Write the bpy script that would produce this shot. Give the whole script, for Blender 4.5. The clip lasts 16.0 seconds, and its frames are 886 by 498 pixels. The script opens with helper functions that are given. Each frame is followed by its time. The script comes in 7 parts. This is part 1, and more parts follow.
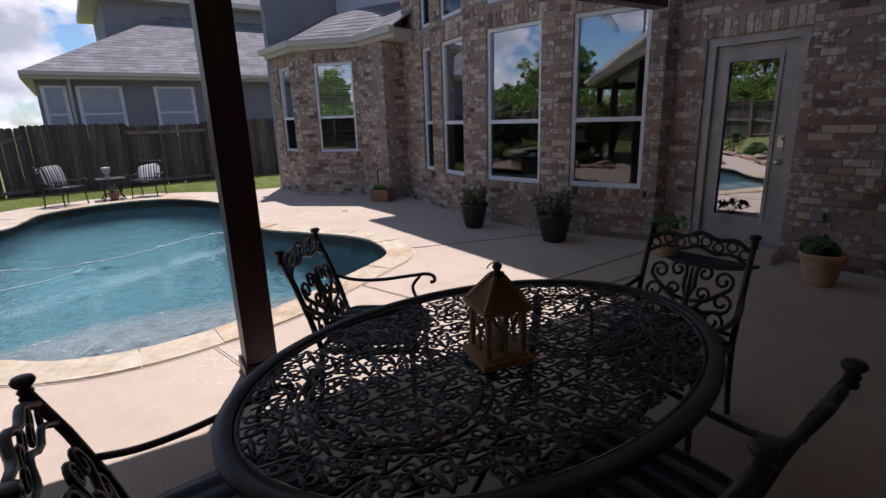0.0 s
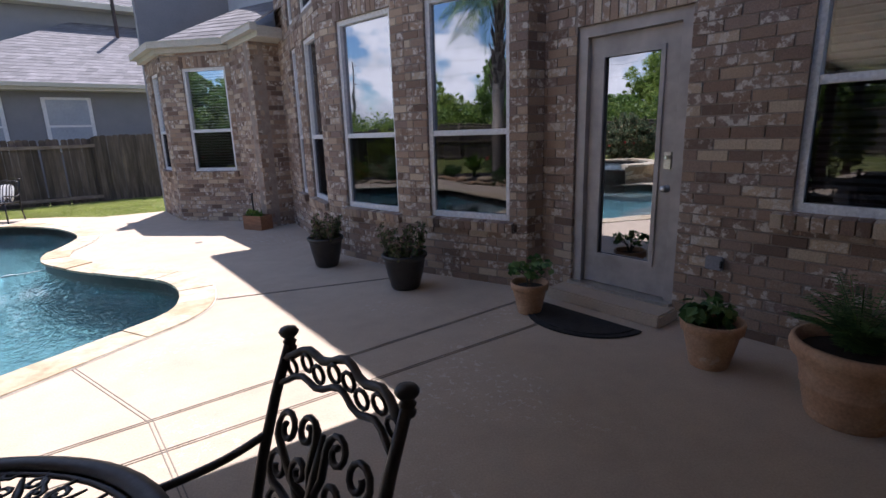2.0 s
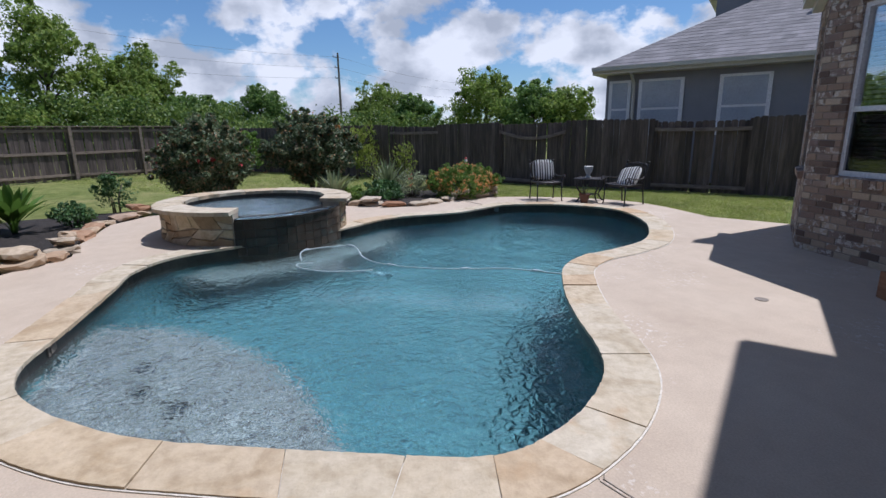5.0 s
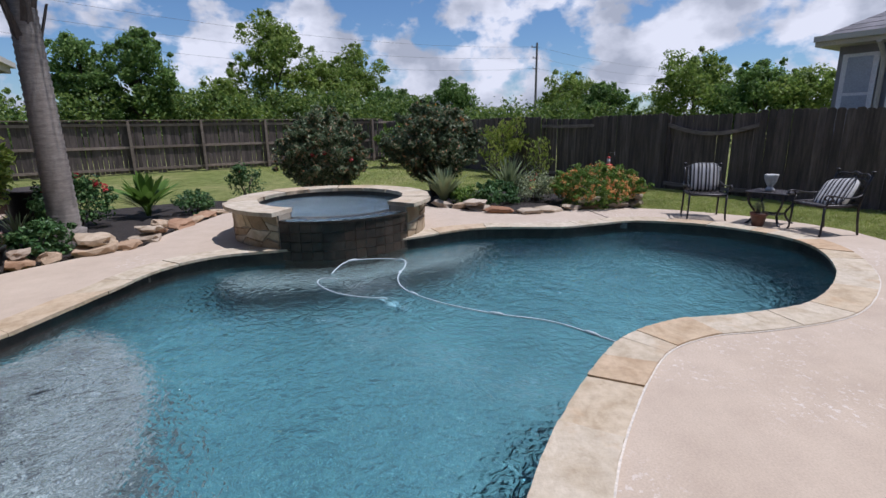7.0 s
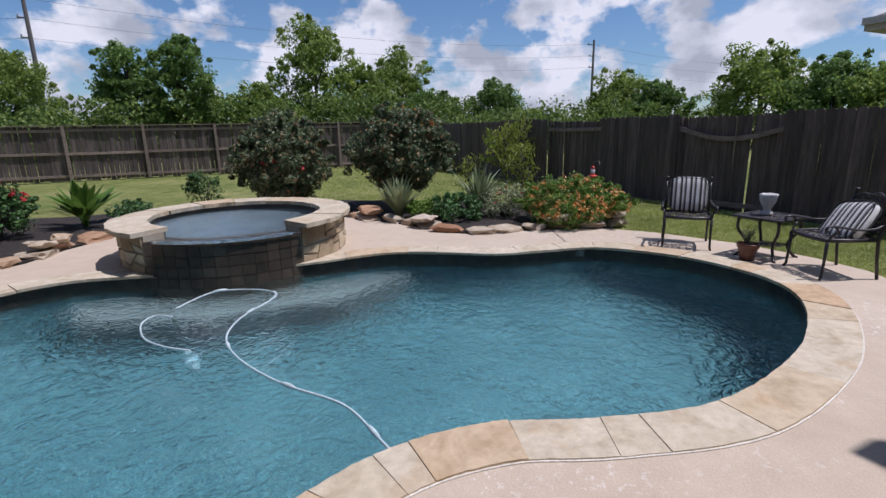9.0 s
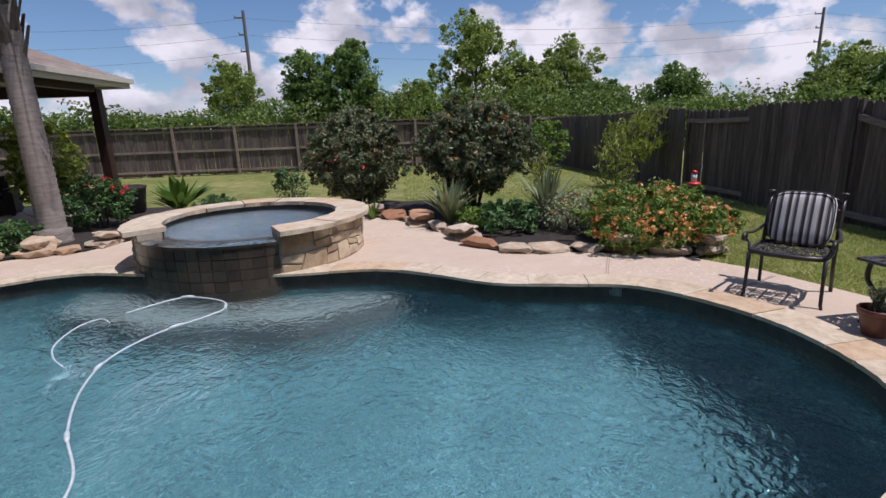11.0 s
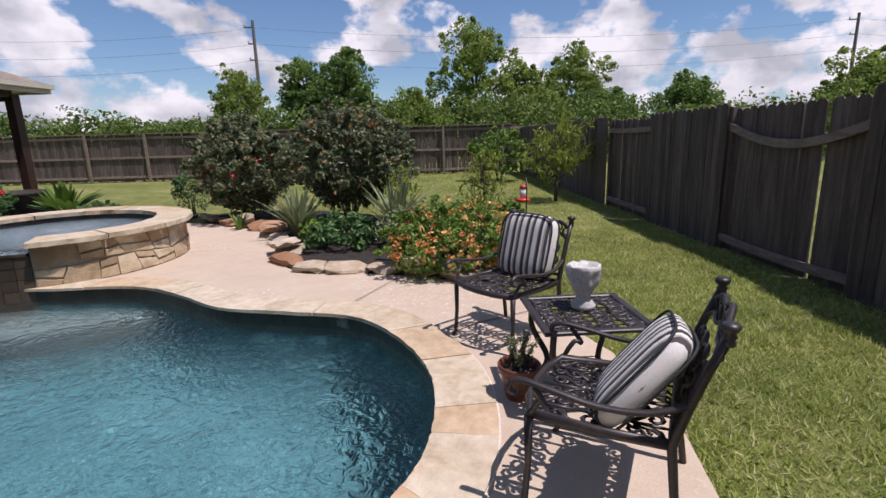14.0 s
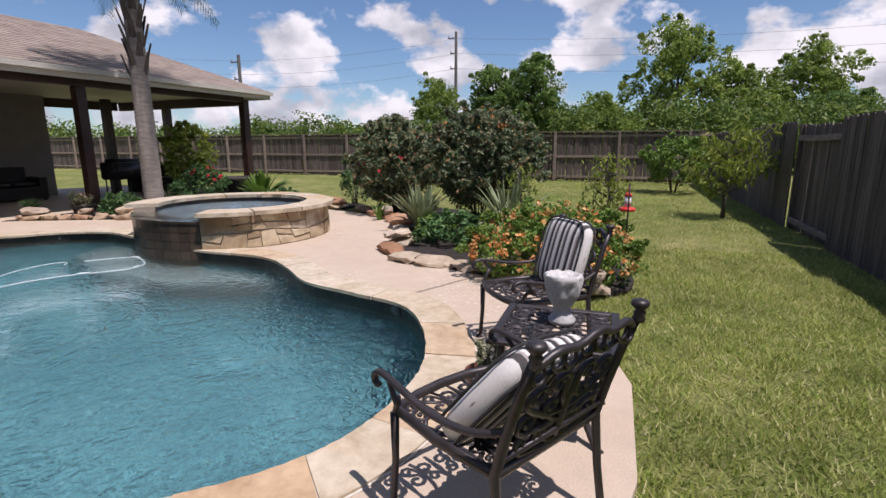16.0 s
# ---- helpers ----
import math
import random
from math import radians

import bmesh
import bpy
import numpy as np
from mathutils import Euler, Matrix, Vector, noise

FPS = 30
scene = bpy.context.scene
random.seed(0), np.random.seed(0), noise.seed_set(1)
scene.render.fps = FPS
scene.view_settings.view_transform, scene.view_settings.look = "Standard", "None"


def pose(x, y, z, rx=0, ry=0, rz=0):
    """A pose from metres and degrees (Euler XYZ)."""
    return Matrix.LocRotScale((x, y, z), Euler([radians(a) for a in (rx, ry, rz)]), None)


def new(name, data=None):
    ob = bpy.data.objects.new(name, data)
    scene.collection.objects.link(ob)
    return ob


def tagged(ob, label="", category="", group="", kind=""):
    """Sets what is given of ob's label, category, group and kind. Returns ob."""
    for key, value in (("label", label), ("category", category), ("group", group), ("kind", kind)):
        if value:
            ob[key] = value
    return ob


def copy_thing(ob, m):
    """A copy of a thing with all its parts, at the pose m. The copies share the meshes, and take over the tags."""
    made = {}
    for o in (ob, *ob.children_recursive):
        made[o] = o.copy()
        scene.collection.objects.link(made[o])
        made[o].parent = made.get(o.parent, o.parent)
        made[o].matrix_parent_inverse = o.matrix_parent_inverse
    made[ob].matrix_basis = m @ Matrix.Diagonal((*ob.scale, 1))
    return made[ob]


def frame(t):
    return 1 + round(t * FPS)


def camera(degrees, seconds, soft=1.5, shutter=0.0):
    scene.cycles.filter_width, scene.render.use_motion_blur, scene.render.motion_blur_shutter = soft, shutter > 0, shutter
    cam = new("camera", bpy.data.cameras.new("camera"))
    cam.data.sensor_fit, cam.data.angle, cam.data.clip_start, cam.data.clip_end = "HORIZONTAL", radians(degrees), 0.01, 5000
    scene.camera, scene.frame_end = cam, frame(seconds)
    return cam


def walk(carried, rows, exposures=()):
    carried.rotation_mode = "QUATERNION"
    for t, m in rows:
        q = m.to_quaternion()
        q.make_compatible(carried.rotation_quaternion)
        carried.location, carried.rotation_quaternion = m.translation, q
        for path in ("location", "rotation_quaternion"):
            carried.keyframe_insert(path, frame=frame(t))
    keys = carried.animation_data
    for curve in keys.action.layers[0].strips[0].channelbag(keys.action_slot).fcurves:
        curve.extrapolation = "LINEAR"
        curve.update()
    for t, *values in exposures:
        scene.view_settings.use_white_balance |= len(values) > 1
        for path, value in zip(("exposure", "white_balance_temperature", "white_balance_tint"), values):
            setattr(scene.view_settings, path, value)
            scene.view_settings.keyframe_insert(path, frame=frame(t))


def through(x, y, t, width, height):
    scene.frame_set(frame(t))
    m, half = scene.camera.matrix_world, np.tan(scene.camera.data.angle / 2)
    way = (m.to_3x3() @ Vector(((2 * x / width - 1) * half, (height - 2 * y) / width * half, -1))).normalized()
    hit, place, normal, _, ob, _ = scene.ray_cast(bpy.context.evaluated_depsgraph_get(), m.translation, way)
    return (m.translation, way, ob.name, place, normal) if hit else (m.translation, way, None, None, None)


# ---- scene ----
cam = camera(83.5, 16.0)
METRES, EYE, TILT, LEAN, TURN = 16.8, 1.61, 0.0, 0.0, 0.0
ROWS = [
    (0.0, 0.0, 0.0, 0.0, -0.49, -14.93, 1.83),
    (0.5, 0.0246, 0.017, 0.0002, -6.72, -17.43, 2.47),
    (1.0, 0.0511, 0.0357, -0.0029, -7.46, -17.53, 1.9),
    (1.5, 0.0757, 0.0583, -0.0035, -5.09, -14.83, 1.84),
    (2.0, 0.0984, 0.0858, -0.0051, -2.62, -13.29, 1.79),
    (2.5, 0.1126, 0.1177, -0.0057, 4.09, -12.64, 2.11),
    (3.0, 0.1166, 0.1529, -0.0057, 15.43, -12.39, 1.41),
    (3.5, 0.1103, 0.1896, -0.0048, 29.67, -12.47, 1.67),
    (4.0, 0.0974, 0.2249, -0.0041, 42.92, -12.74, 0.66),
    (4.5, 0.0824, 0.2571, -0.0048, 55.42, -13.17, 0.94),
    (5.0, 0.0684, 0.2871, -0.0054, 68.94, -13.45, 0.9),
    (7.5, -0.0185, 0.4361, -0.0051, 92.33, -13.99, 0.89),
    (8.0, -0.0375, 0.465, -0.0034, 92.21, -13.94, 0.78),
    (8.5, -0.0591, 0.4906, -0.0032, 93.39, -13.88, 1.04),
    (9.0, -0.0806, 0.5176, -0.0035, 99.26, -13.71, 1.09),
    (9.5, -0.104, 0.5453, -0.0035, 107.36, -13.77, 1.38),
    (12.0, -0.2335, 0.6546, -0.0074, 122.56, -13.44, 1.58),
    (12.5, -0.2513, 0.6768, -0.008, 123.69, -13.19, 1.31),
    (13.0, -0.2706, 0.6967, -0.0095, 124.63, -13.16, 1.72),
    (13.5, -0.288, 0.7173, -0.0113, 124.72, -12.96, 1.43),
    (14.0, -0.3037, 0.7349, -0.0113, 124.42, -12.72, 1.51),
    (14.5, -0.3182, 0.7471, -0.0118, 125.35, -12.64, 1.15),
    (15.0, -0.3306, 0.7584, -0.0132, 127.21, -12.27, 1.09),
    (15.5, -0.3397, 0.7703, -0.0152, 137.61, -11.97, 1.3),
    (16.0, -0.3511, 0.7801, -0.0163, 146.62, -11.75, 0.05),
]
EXPOSURES = [(t, e, k, g) for t, e, k, g in ((0.0, 0.10, 6050, 20), (0.5, 0.48, 6000, 18), (1.0, 0.62, 6050, 17), (1.5, 0.78, 6050, 20), (2.0, 0.74, 6000, 20), (2.5, 0.54, 5880, 18), (3.0, 0.33, 5750, 19), (3.5, 0.18, 5640, 17), (4.0, 0.09, 5600, 16), (4.5, -0.05, 5600, 16), (5.0, -0.17, 5620, 15), (7.5, -0.25, 5750, 18), (9.0, -0.26, 5850, 19), (12.0, -0.14, 6250, 24), (16.0, -0.02, 6350, 22))]
walk(cam, [(t, pose(0, 0, EYE, TILT, LEAN, TURN) @ pose(METRES * x, METRES * y, METRES * z, 90 + pitch, roll, yaw)) for t, x, y, z, yaw, pitch, roll in ROWS], EXPOSURES)

# ---- light ----
world = bpy.data.worlds.new("sky_world")
scene.world = world
world.use_nodes = True
SUN_TO = Vector((-0.04, 0.40, 1.0)).normalized()
SUN_EL = math.asin(SUN_TO.z)
SUN_AZ = math.atan2(SUN_TO.x, SUN_TO.y)


def sky_nodes():
    nt = world.node_tree
    nt.nodes.clear()
    out = nt.nodes.new("ShaderNodeOutputWorld")
    bg = nt.nodes.new("ShaderNodeBackground")
    sky = nt.nodes.new("ShaderNodeTexSky")
    sky.sky_type = "NISHITA"
    sky.sun_disc = False
    sky.sun_elevation = SUN_EL
    sky.sun_rotation = SUN_AZ
    sky.air_density, sky.dust_density, sky.ozone_density = 1.0, 0.25, 3.0
    tc = nt.nodes.new("ShaderNodeTexCoord")
    sep = nt.nodes.new("ShaderNodeSeparateXYZ")
    nt.links.new(tc.outputs["Generated"], sep.inputs[0])

    def m(op, a, b):
        n = nt.nodes.new("ShaderNodeMath")
        n.operation = op
        for i, v in enumerate((a, b)):
            if isinstance(v, (int, float)):
                n.inputs[i].default_value = v
            else:
                nt.links.new(v, n.inputs[i])
        return n.outputs[0]
    comb = nt.nodes.new("ShaderNodeCombineXYZ")
    nt.links.new(m("MULTIPLY", sep.outputs[0], 2.6), comb.inputs[0])
    nt.links.new(m("MULTIPLY", sep.outputs[1], 2.6), comb.inputs[1])
    nt.links.new(m("MULTIPLY", sep.outputs[2], 4.0), comb.inputs[2])
    big = nt.nodes.new("ShaderNodeTexNoise")
    big.inputs["Scale"].default_value = 2.7
    big.inputs["Detail"].default_value = 11.0
    big.inputs["Roughness"].default_value = 0.54
    nt.links.new(comb.outputs[0], big.inputs["Vector"])
    low = m("MULTIPLY", m("SUBTRACT", 0.55, m("MINIMUM", sep.outputs[2], 0.55)), 0.26)
    ramp = nt.nodes.new("ShaderNodeValToRGB")
    ramp.color_ramp.elements[0].position = 0.555
    ramp.color_ramp.elements[1].position = 0.63
    drift = m("MULTIPLY", sep.outputs[1], 0.03)
    nt.links.new(m("ADD", m("ADD", big.outputs["Fac"], low), drift), ramp.inputs[0])
    fine = nt.nodes.new("ShaderNodeTexNoise")
    fine.inputs["Scale"].default_value = 3.2
    fine.inputs["Detail"].default_value = 6.0
    nt.links.new(comb.outputs[0], fine.inputs["Vector"])
    shade = nt.nodes.new("ShaderNodeValToRGB")
    shade.color_ramp.elements[0].position, shade.color_ramp.elements[0].color = 0.40, (5.6, 5.9, 6.4, 1)
    shade.color_ramp.elements[1].position, shade.color_ramp.elements[1].color = 0.60, (10.8, 10.8, 10.9, 1)
    nt.links.new(fine.outputs["Fac"], shade.inputs[0])
    mix = nt.nodes.new("ShaderNodeMix")
    mix.data_type = "RGBA"
    nt.links.new(ramp.outputs[0], mix.inputs[0])
    azure = nt.nodes.new("ShaderNodeMix")
    azure.data_type, azure.blend_type = "RGBA", "MULTIPLY"
    azure.inputs[0].default_value = 1.0
    azure.inputs[7].default_value = (0.95, 1.10, 1.18, 1)
    nt.links.new(sky.outputs[0], azure.inputs[6])
    nt.links.new(azure.outputs[2], mix.inputs[6])
    nt.links.new(shade.outputs[0], mix.inputs[7])
    nt.links.new(mix.outputs[2], bg.inputs[0])
    bg.inputs[1].default_value = 0.087
    nt.links.new(bg.outputs[0], out.inputs[0])


sky_nodes()
sun_data = bpy.data.lights.new("sun", "SUN")
sun_data.energy, sun_data.angle, sun_data.color = 5.15, radians(0.53), (1.0, 0.96, 0.90)
sun = new("sun", sun_data)
sun.matrix_world = Matrix.Translation((0, 0, 30)) @ (-SUN_TO).to_track_quat("-Z", "Y").to_matrix().to_4x4()


# ---- materials ----
def nodes_of(name):
    mat = bpy.data.materials.new(name)
    mat.use_nodes = True
    nt = mat.node_tree
    return mat, nt, nt.nodes["Principled BSDF"]


def noise_node(nt, scale, detail=4.0, rough=0.55, vec=None):
    n = nt.nodes.new("ShaderNodeTexNoise")
    n.inputs["Scale"].default_value, n.inputs["Detail"].default_value, n.inputs["Roughness"].default_value = scale, detail, rough
    if vec is not None:
        nt.links.new(vec, n.inputs["Vector"])
    return n


def ramp_node(nt, fac, stops):
    r = nt.nodes.new("ShaderNodeValToRGB")
    while len(r.color_ramp.elements) < len(stops):
        r.color_ramp.elements.new(0.5)
    for e, (p, c) in zip(r.color_ramp.elements, stops):
        e.position, e.color = p, (*c, 1)
    nt.links.new(fac, r.inputs[0])
    return r.outputs[0]


def mix_node(nt, fac, a, b, mode="MIX"):
    n = nt.nodes.new("ShaderNodeMix")
    n.data_type, n.blend_type = "RGBA", mode
    for sock, v in ((n.inputs[0], fac), (n.inputs[6], a), (n.inputs[7], b)):
        if isinstance(v, (int, float)):
            sock.default_value = v
        elif isinstance(v, tuple):
            sock.default_value = (*v, 1)
        else:
            nt.links.new(v, sock)
    return n.outputs[2]


def bump_node(nt, bsdf, height, strength, dist):
    b = nt.nodes.new("ShaderNodeBump")
    b.inputs["Strength"].default_value, b.inputs["Distance"].default_value = strength, dist
    nt.links.new(height, b.inputs["Height"])
    nt.links.new(b.outputs[0], bsdf.inputs["Normal"])


def world_pos(nt, scale=(1, 1, 1)):
    g = nt.nodes.new("ShaderNodeNewGeometry")
    mp = nt.nodes.new("ShaderNodeMapping")
    mp.inputs["Scale"].default_value = scale
    nt.links.new(g.outputs["Position"], mp.inputs["Vector"])
    return mp.outputs[0]


def local_pos(nt, scale=(1, 1, 1)):
    g = nt.nodes.new("ShaderNodeTexCoord")
    mp = nt.nodes.new("ShaderNodeMapping")
    mp.inputs["Scale"].default_value = scale
    nt.links.new(g.outputs["Object"], mp.inputs["Vector"])
    return mp.outputs[0]


def surface(name, stops, scale=6.0, grain=60.0, rough=0.8, bump=0.3, dist=0.004, metal=0.0, stretch=(1, 1, 1), place="world", vary=0.0, island=False, spec=0.5, blot=None):
    """A mottled surface: broad patches from the colour stops, fine grain in colour and relief, and a shift for each piece."""
    mat, nt, b = nodes_of(name)
    vec = world_pos(nt, stretch) if place == "world" else local_pos(nt, stretch)
    n1 = noise_node(nt, scale, 5.0, 0.6, vec)
    n2 = noise_node(nt, grain, 3.0, 0.6, vec)
    col = ramp_node(nt, n1.outputs["Fac"], stops)
    g = ramp_node(nt, n2.outputs["Fac"], [(0.3, (0.78, 0.78, 0.78)), (0.7, (1.12, 1.12, 1.12))])
    col = mix_node(nt, 1.0, col, g, "MULTIPLY")
    if blot:
        n3 = noise_node(nt, blot[0], 6.0, 0.65, vec)
        fac = ramp_node(nt, n3.outputs["Fac"], [(blot[1], (0, 0, 0)), (blot[1] + 0.06, (1, 1, 1))])
        col = mix_node(nt, fac, col, blot[2])
    if vary:
        if island:
            o = nt.nodes.new("ShaderNodeNewGeometry").outputs["Random Per Island"]
        else:
            o = nt.nodes.new("ShaderNodeObjectInfo").outputs["Random"]
        v = ramp_node(nt, o, [(0.0, (1 - vary,) * 3), (1.0, (1 + vary,) * 3)])
        col = mix_node(nt, 1.0, col, v, "MULTIPLY")
    nt.links.new(col, b.inputs["Base Color"])
    b.inputs["Roughness"].default_value, b.inputs["Metallic"].default_value = rough, metal
    b.inputs["Specular IOR Level"].default_value = spec
    if bump:
        bump_node(nt, b, n2.outputs["Fac"], bump, dist)
    return mat


def concrete_material():
    """Sprayed deck coating, with pale worn specks gathered in patches."""
    mat, nt, b = nodes_of("patio_concrete")
    vec = world_pos(nt)
    n1 = noise_node(nt, 0.9, 5, 0.6, vec)
    n2 = noise_node(nt, 90, 3, 0.6, vec)
    n3 = noise_node(nt, 21, 7, 0.72, vec)
    n3.inputs["Distortion"].default_value = 0.25
    n4 = noise_node(nt, 0.75, 3, 0.5, vec)
    n5 = noise_node(nt, 5, 5, 0.65, vec)
    col = ramp_node(nt, n1.outputs["Fac"], [(0.3, (0.455, 0.362, 0.272)), (0.7, (0.522, 0.424, 0.324))])
    col = mix_node(nt, 1.0, col, ramp_node(nt, n5.outputs["Fac"], [(0.3, (0.93, 0.92, 0.92)), (0.7, (1.05, 1.05, 1.05))]), "MULTIPLY")
    col = mix_node(nt, 1.0, col, ramp_node(nt, n2.outputs["Fac"], [(0.3, (0.88, 0.88, 0.88)), (0.7, (1.08, 1.08, 1.08))]), "MULTIPLY")
    speck = ramp_node(nt, n3.outputs["Fac"], [(0.56, (0, 0, 0)), (0.61, (0.6, 0.6, 0.6))])
    patch = ramp_node(nt, n4.outputs["Fac"], [(0.53, (0, 0, 0)), (0.62, (1, 1, 1))])
    col = mix_node(nt, mix_node(nt, 1.0, speck, patch, "MULTIPLY"), col, (0.70, 0.65, 0.59))
    nt.links.new(col, b.inputs["Base Color"])
    b.inputs["Roughness"].default_value = 0.85
    bump_node(nt, b, n3.outputs["Fac"], 0.15, 0.004)
    return mat


def stone_material(name, stops, stain, cleft=0.012, reach=0.60):
    """Split flagstone: each piece has its own tone, with clouded patches, rust stains and a cleft face."""
    mat, nt, b = nodes_of(name)
    vec = world_pos(nt)
    col = ramp_node(nt, nt.nodes.new("ShaderNodeObjectInfo").outputs["Random"], stops)
    n1 = noise_node(nt, 3.5, 5, 0.6, vec)
    n1.inputs["Distortion"].default_value = 1.0
    n2 = noise_node(nt, 15, 8, 0.68, vec)
    n3 = noise_node(nt, 2.1, 5, 0.6, vec)
    col = mix_node(nt, 1.0, col, ramp_node(nt, n1.outputs["Fac"], [(0.3, (0.80, 0.76, 0.70)), (0.5, (1.0, 1.0, 1.0)), (0.7, (1.12, 1.14, 1.18))]), "MULTIPLY")
    col = mix_node(nt, 1.0, col, ramp_node(nt, n2.outputs["Fac"], [(0.3, (0.82, 0.80, 0.78)), (0.6, (1.06, 1.06, 1.06))]), "MULTIPLY")
    col = mix_node(nt, ramp_node(nt, n3.outputs["Fac"], [(reach, (0, 0, 0)), (reach + 0.14, (0.6, 0.6, 0.6))]), col, stain)
    nt.links.new(col, b.inputs["Base Color"])
    b.inputs["Roughness"].default_value = 0.82
    b.inputs["Specular IOR Level"].default_value = 0.3
    bump_node(nt, b, n2.outputs["Fac"], 0.7, cleft)
    return mat


M_CONC = concrete_material()
M_JOINT = surface("joint_filler", [(0.3, (0.20, 0.165, 0.135)), (0.7, (0.30, 0.255, 0.21))], 5, 60, 0.9, 0.2)
M_MORTAR = surface("mortar", [(0.3, (0.25, 0.20, 0.165)), (0.7, (0.35, 0.29, 0.245))], 8, 90, 0.95, 0.4)
M_TRIM = surface("eave_paint", [(0.3, (0.50, 0.47, 0.40)), (0.7, (0.56, 0.53, 0.46))], 2, 50, 0.6, 0.05)
M_STUCCO = surface("grey_stucco", [(0.3, (0.235, 0.235, 0.255)), (0.7, (0.27, 0.27, 0.29))], 2, 90, 0.9, 0.3)
M_SIDING = surface("pale_siding", [(0.3, (0.52, 0.54, 0.58)), (0.7, (0.58, 0.60, 0.63))], 2, 50, 0.7, 0.1)
M_ROOF = surface("asphalt_shingle", [(0.3, (0.16, 0.15, 0.155)), (0.7, (0.23, 0.215, 0.22))], 3, 40, 0.95, 0.5, 0.01, vary=0.22, island=True)
M_ROOF_TAN = surface("tan_shingle", [(0.3, (0.235, 0.185, 0.15)), (0.7, (0.31, 0.255, 0.215))], 3, 40, 0.95, 0.5, 0.01, vary=0.16, island=True)
M_FRAME = surface("white_vinyl", [(0.3, (0.72, 0.72, 0.73)), (0.7, (0.78, 0.78, 0.79))], 3, 40, 0.4, 0.03)
M_FENCE = surface("weathered_cedar", [(0.25, (0.048, 0.038, 0.035)), (0.5, (0.098, 0.076, 0.067)), (0.8, (0.18, 0.14, 0.122))], 3.0, 26, 0.9, 0.4, 0.004, stretch=(6, 6, 0.55), vary=0.36)
M_RAIL = surface("grey_fence_rail", [(0.3, (0.17, 0.128, 0.10)), (0.7, (0.30, 0.235, 0.19))], 3.0, 26, 0.9, 0.4, 0.004, stretch=(1.5, 1.5, 6), vary=0.2)
M_SIDERAIL = surface("dark_fence_rail", [(0.3, (0.14, 0.108, 0.093)), (0.7, (0.28, 0.225, 0.195))], 3.0, 26, 0.9, 0.4, 0.004, stretch=(1.5, 1.5, 6))
M_POST = surface("dark_stained_post", [(0.3, (0.022, 0.009, 0.007)), (0.7, (0.045, 0.020, 0.015))], 2.0, 24, 0.45, 0.2, 0.003, stretch=(8, 8, 0.6))
M_MULCH = surface("dark_mulch", [(0.3, (0.018, 0.014, 0.012)), (0.7, (0.05, 0.038, 0.03))], 9, 55, 0.95, 1.0, 0.03)
# cream wall paint, darkened in colour for the shade under the patio roof
M_WALLSHADED = surface("cream_wall_shade_tone", [(0.3, (0.22, 0.204, 0.182)), (0.7, (0.259, 0.242, 0.22))], 2, 60, 0.85, 0.2)


def glass_pane(name, reflect, tint):
    mat, nt, b = nodes_of(name)
    nt.nodes.remove(b)
    out = nt.nodes["Material Output"]
    g = nt.nodes.new("ShaderNodeBsdfGlossy")
    g.inputs["Roughness"].default_value = 0.015
    g.inputs["Color"].default_value = (0.92, 0.95, 1.0, 1)
    t = nt.nodes.new("ShaderNodeBsdfTransparent")
    t.inputs["Color"].default_value = (*tint, 1)
    mx = nt.nodes.new("ShaderNodeMixShader")
    mx.inputs[0].default_value = reflect
    nt.links.new(t.outputs[0], mx.inputs[1])
    nt.links.new(g.outputs[0], mx.inputs[2])
    nz = noise_node(nt, 1.3, 2.0, 0.5, world_pos(nt))
    bp = nt.nodes.new("ShaderNodeBump")
    bp.inputs["Strength"].default_value, bp.inputs["Distance"].default_value = 0.10, 0.02
    nt.links.new(nz.outputs["Fac"], bp.inputs["Height"])
    nt.links.new(bp.outputs[0], g.inputs["Normal"])
    nt.links.new(mx.outputs[0], out.inputs[0])
    return mat


M_GLASS = glass_pane("coated_glass", 0.38, (0.45, 0.47, 0.5))
M_BLINDGLASS = glass_pane("clear_glass", 0.40, (0.95, 0.96, 0.97))
M_SCREEN = glass_pane("screened_glass", 0.09, (0.42, 0.43, 0.46))
# near-black colour that stands in for the shade of unlit rooms
M_ROOMSHADE = surface("painted_room_shade", [(0.3, (0.03, 0.028, 0.026)), (0.7, (0.05, 0.046, 0.042))], 1, 20, 0.9, 0.0)


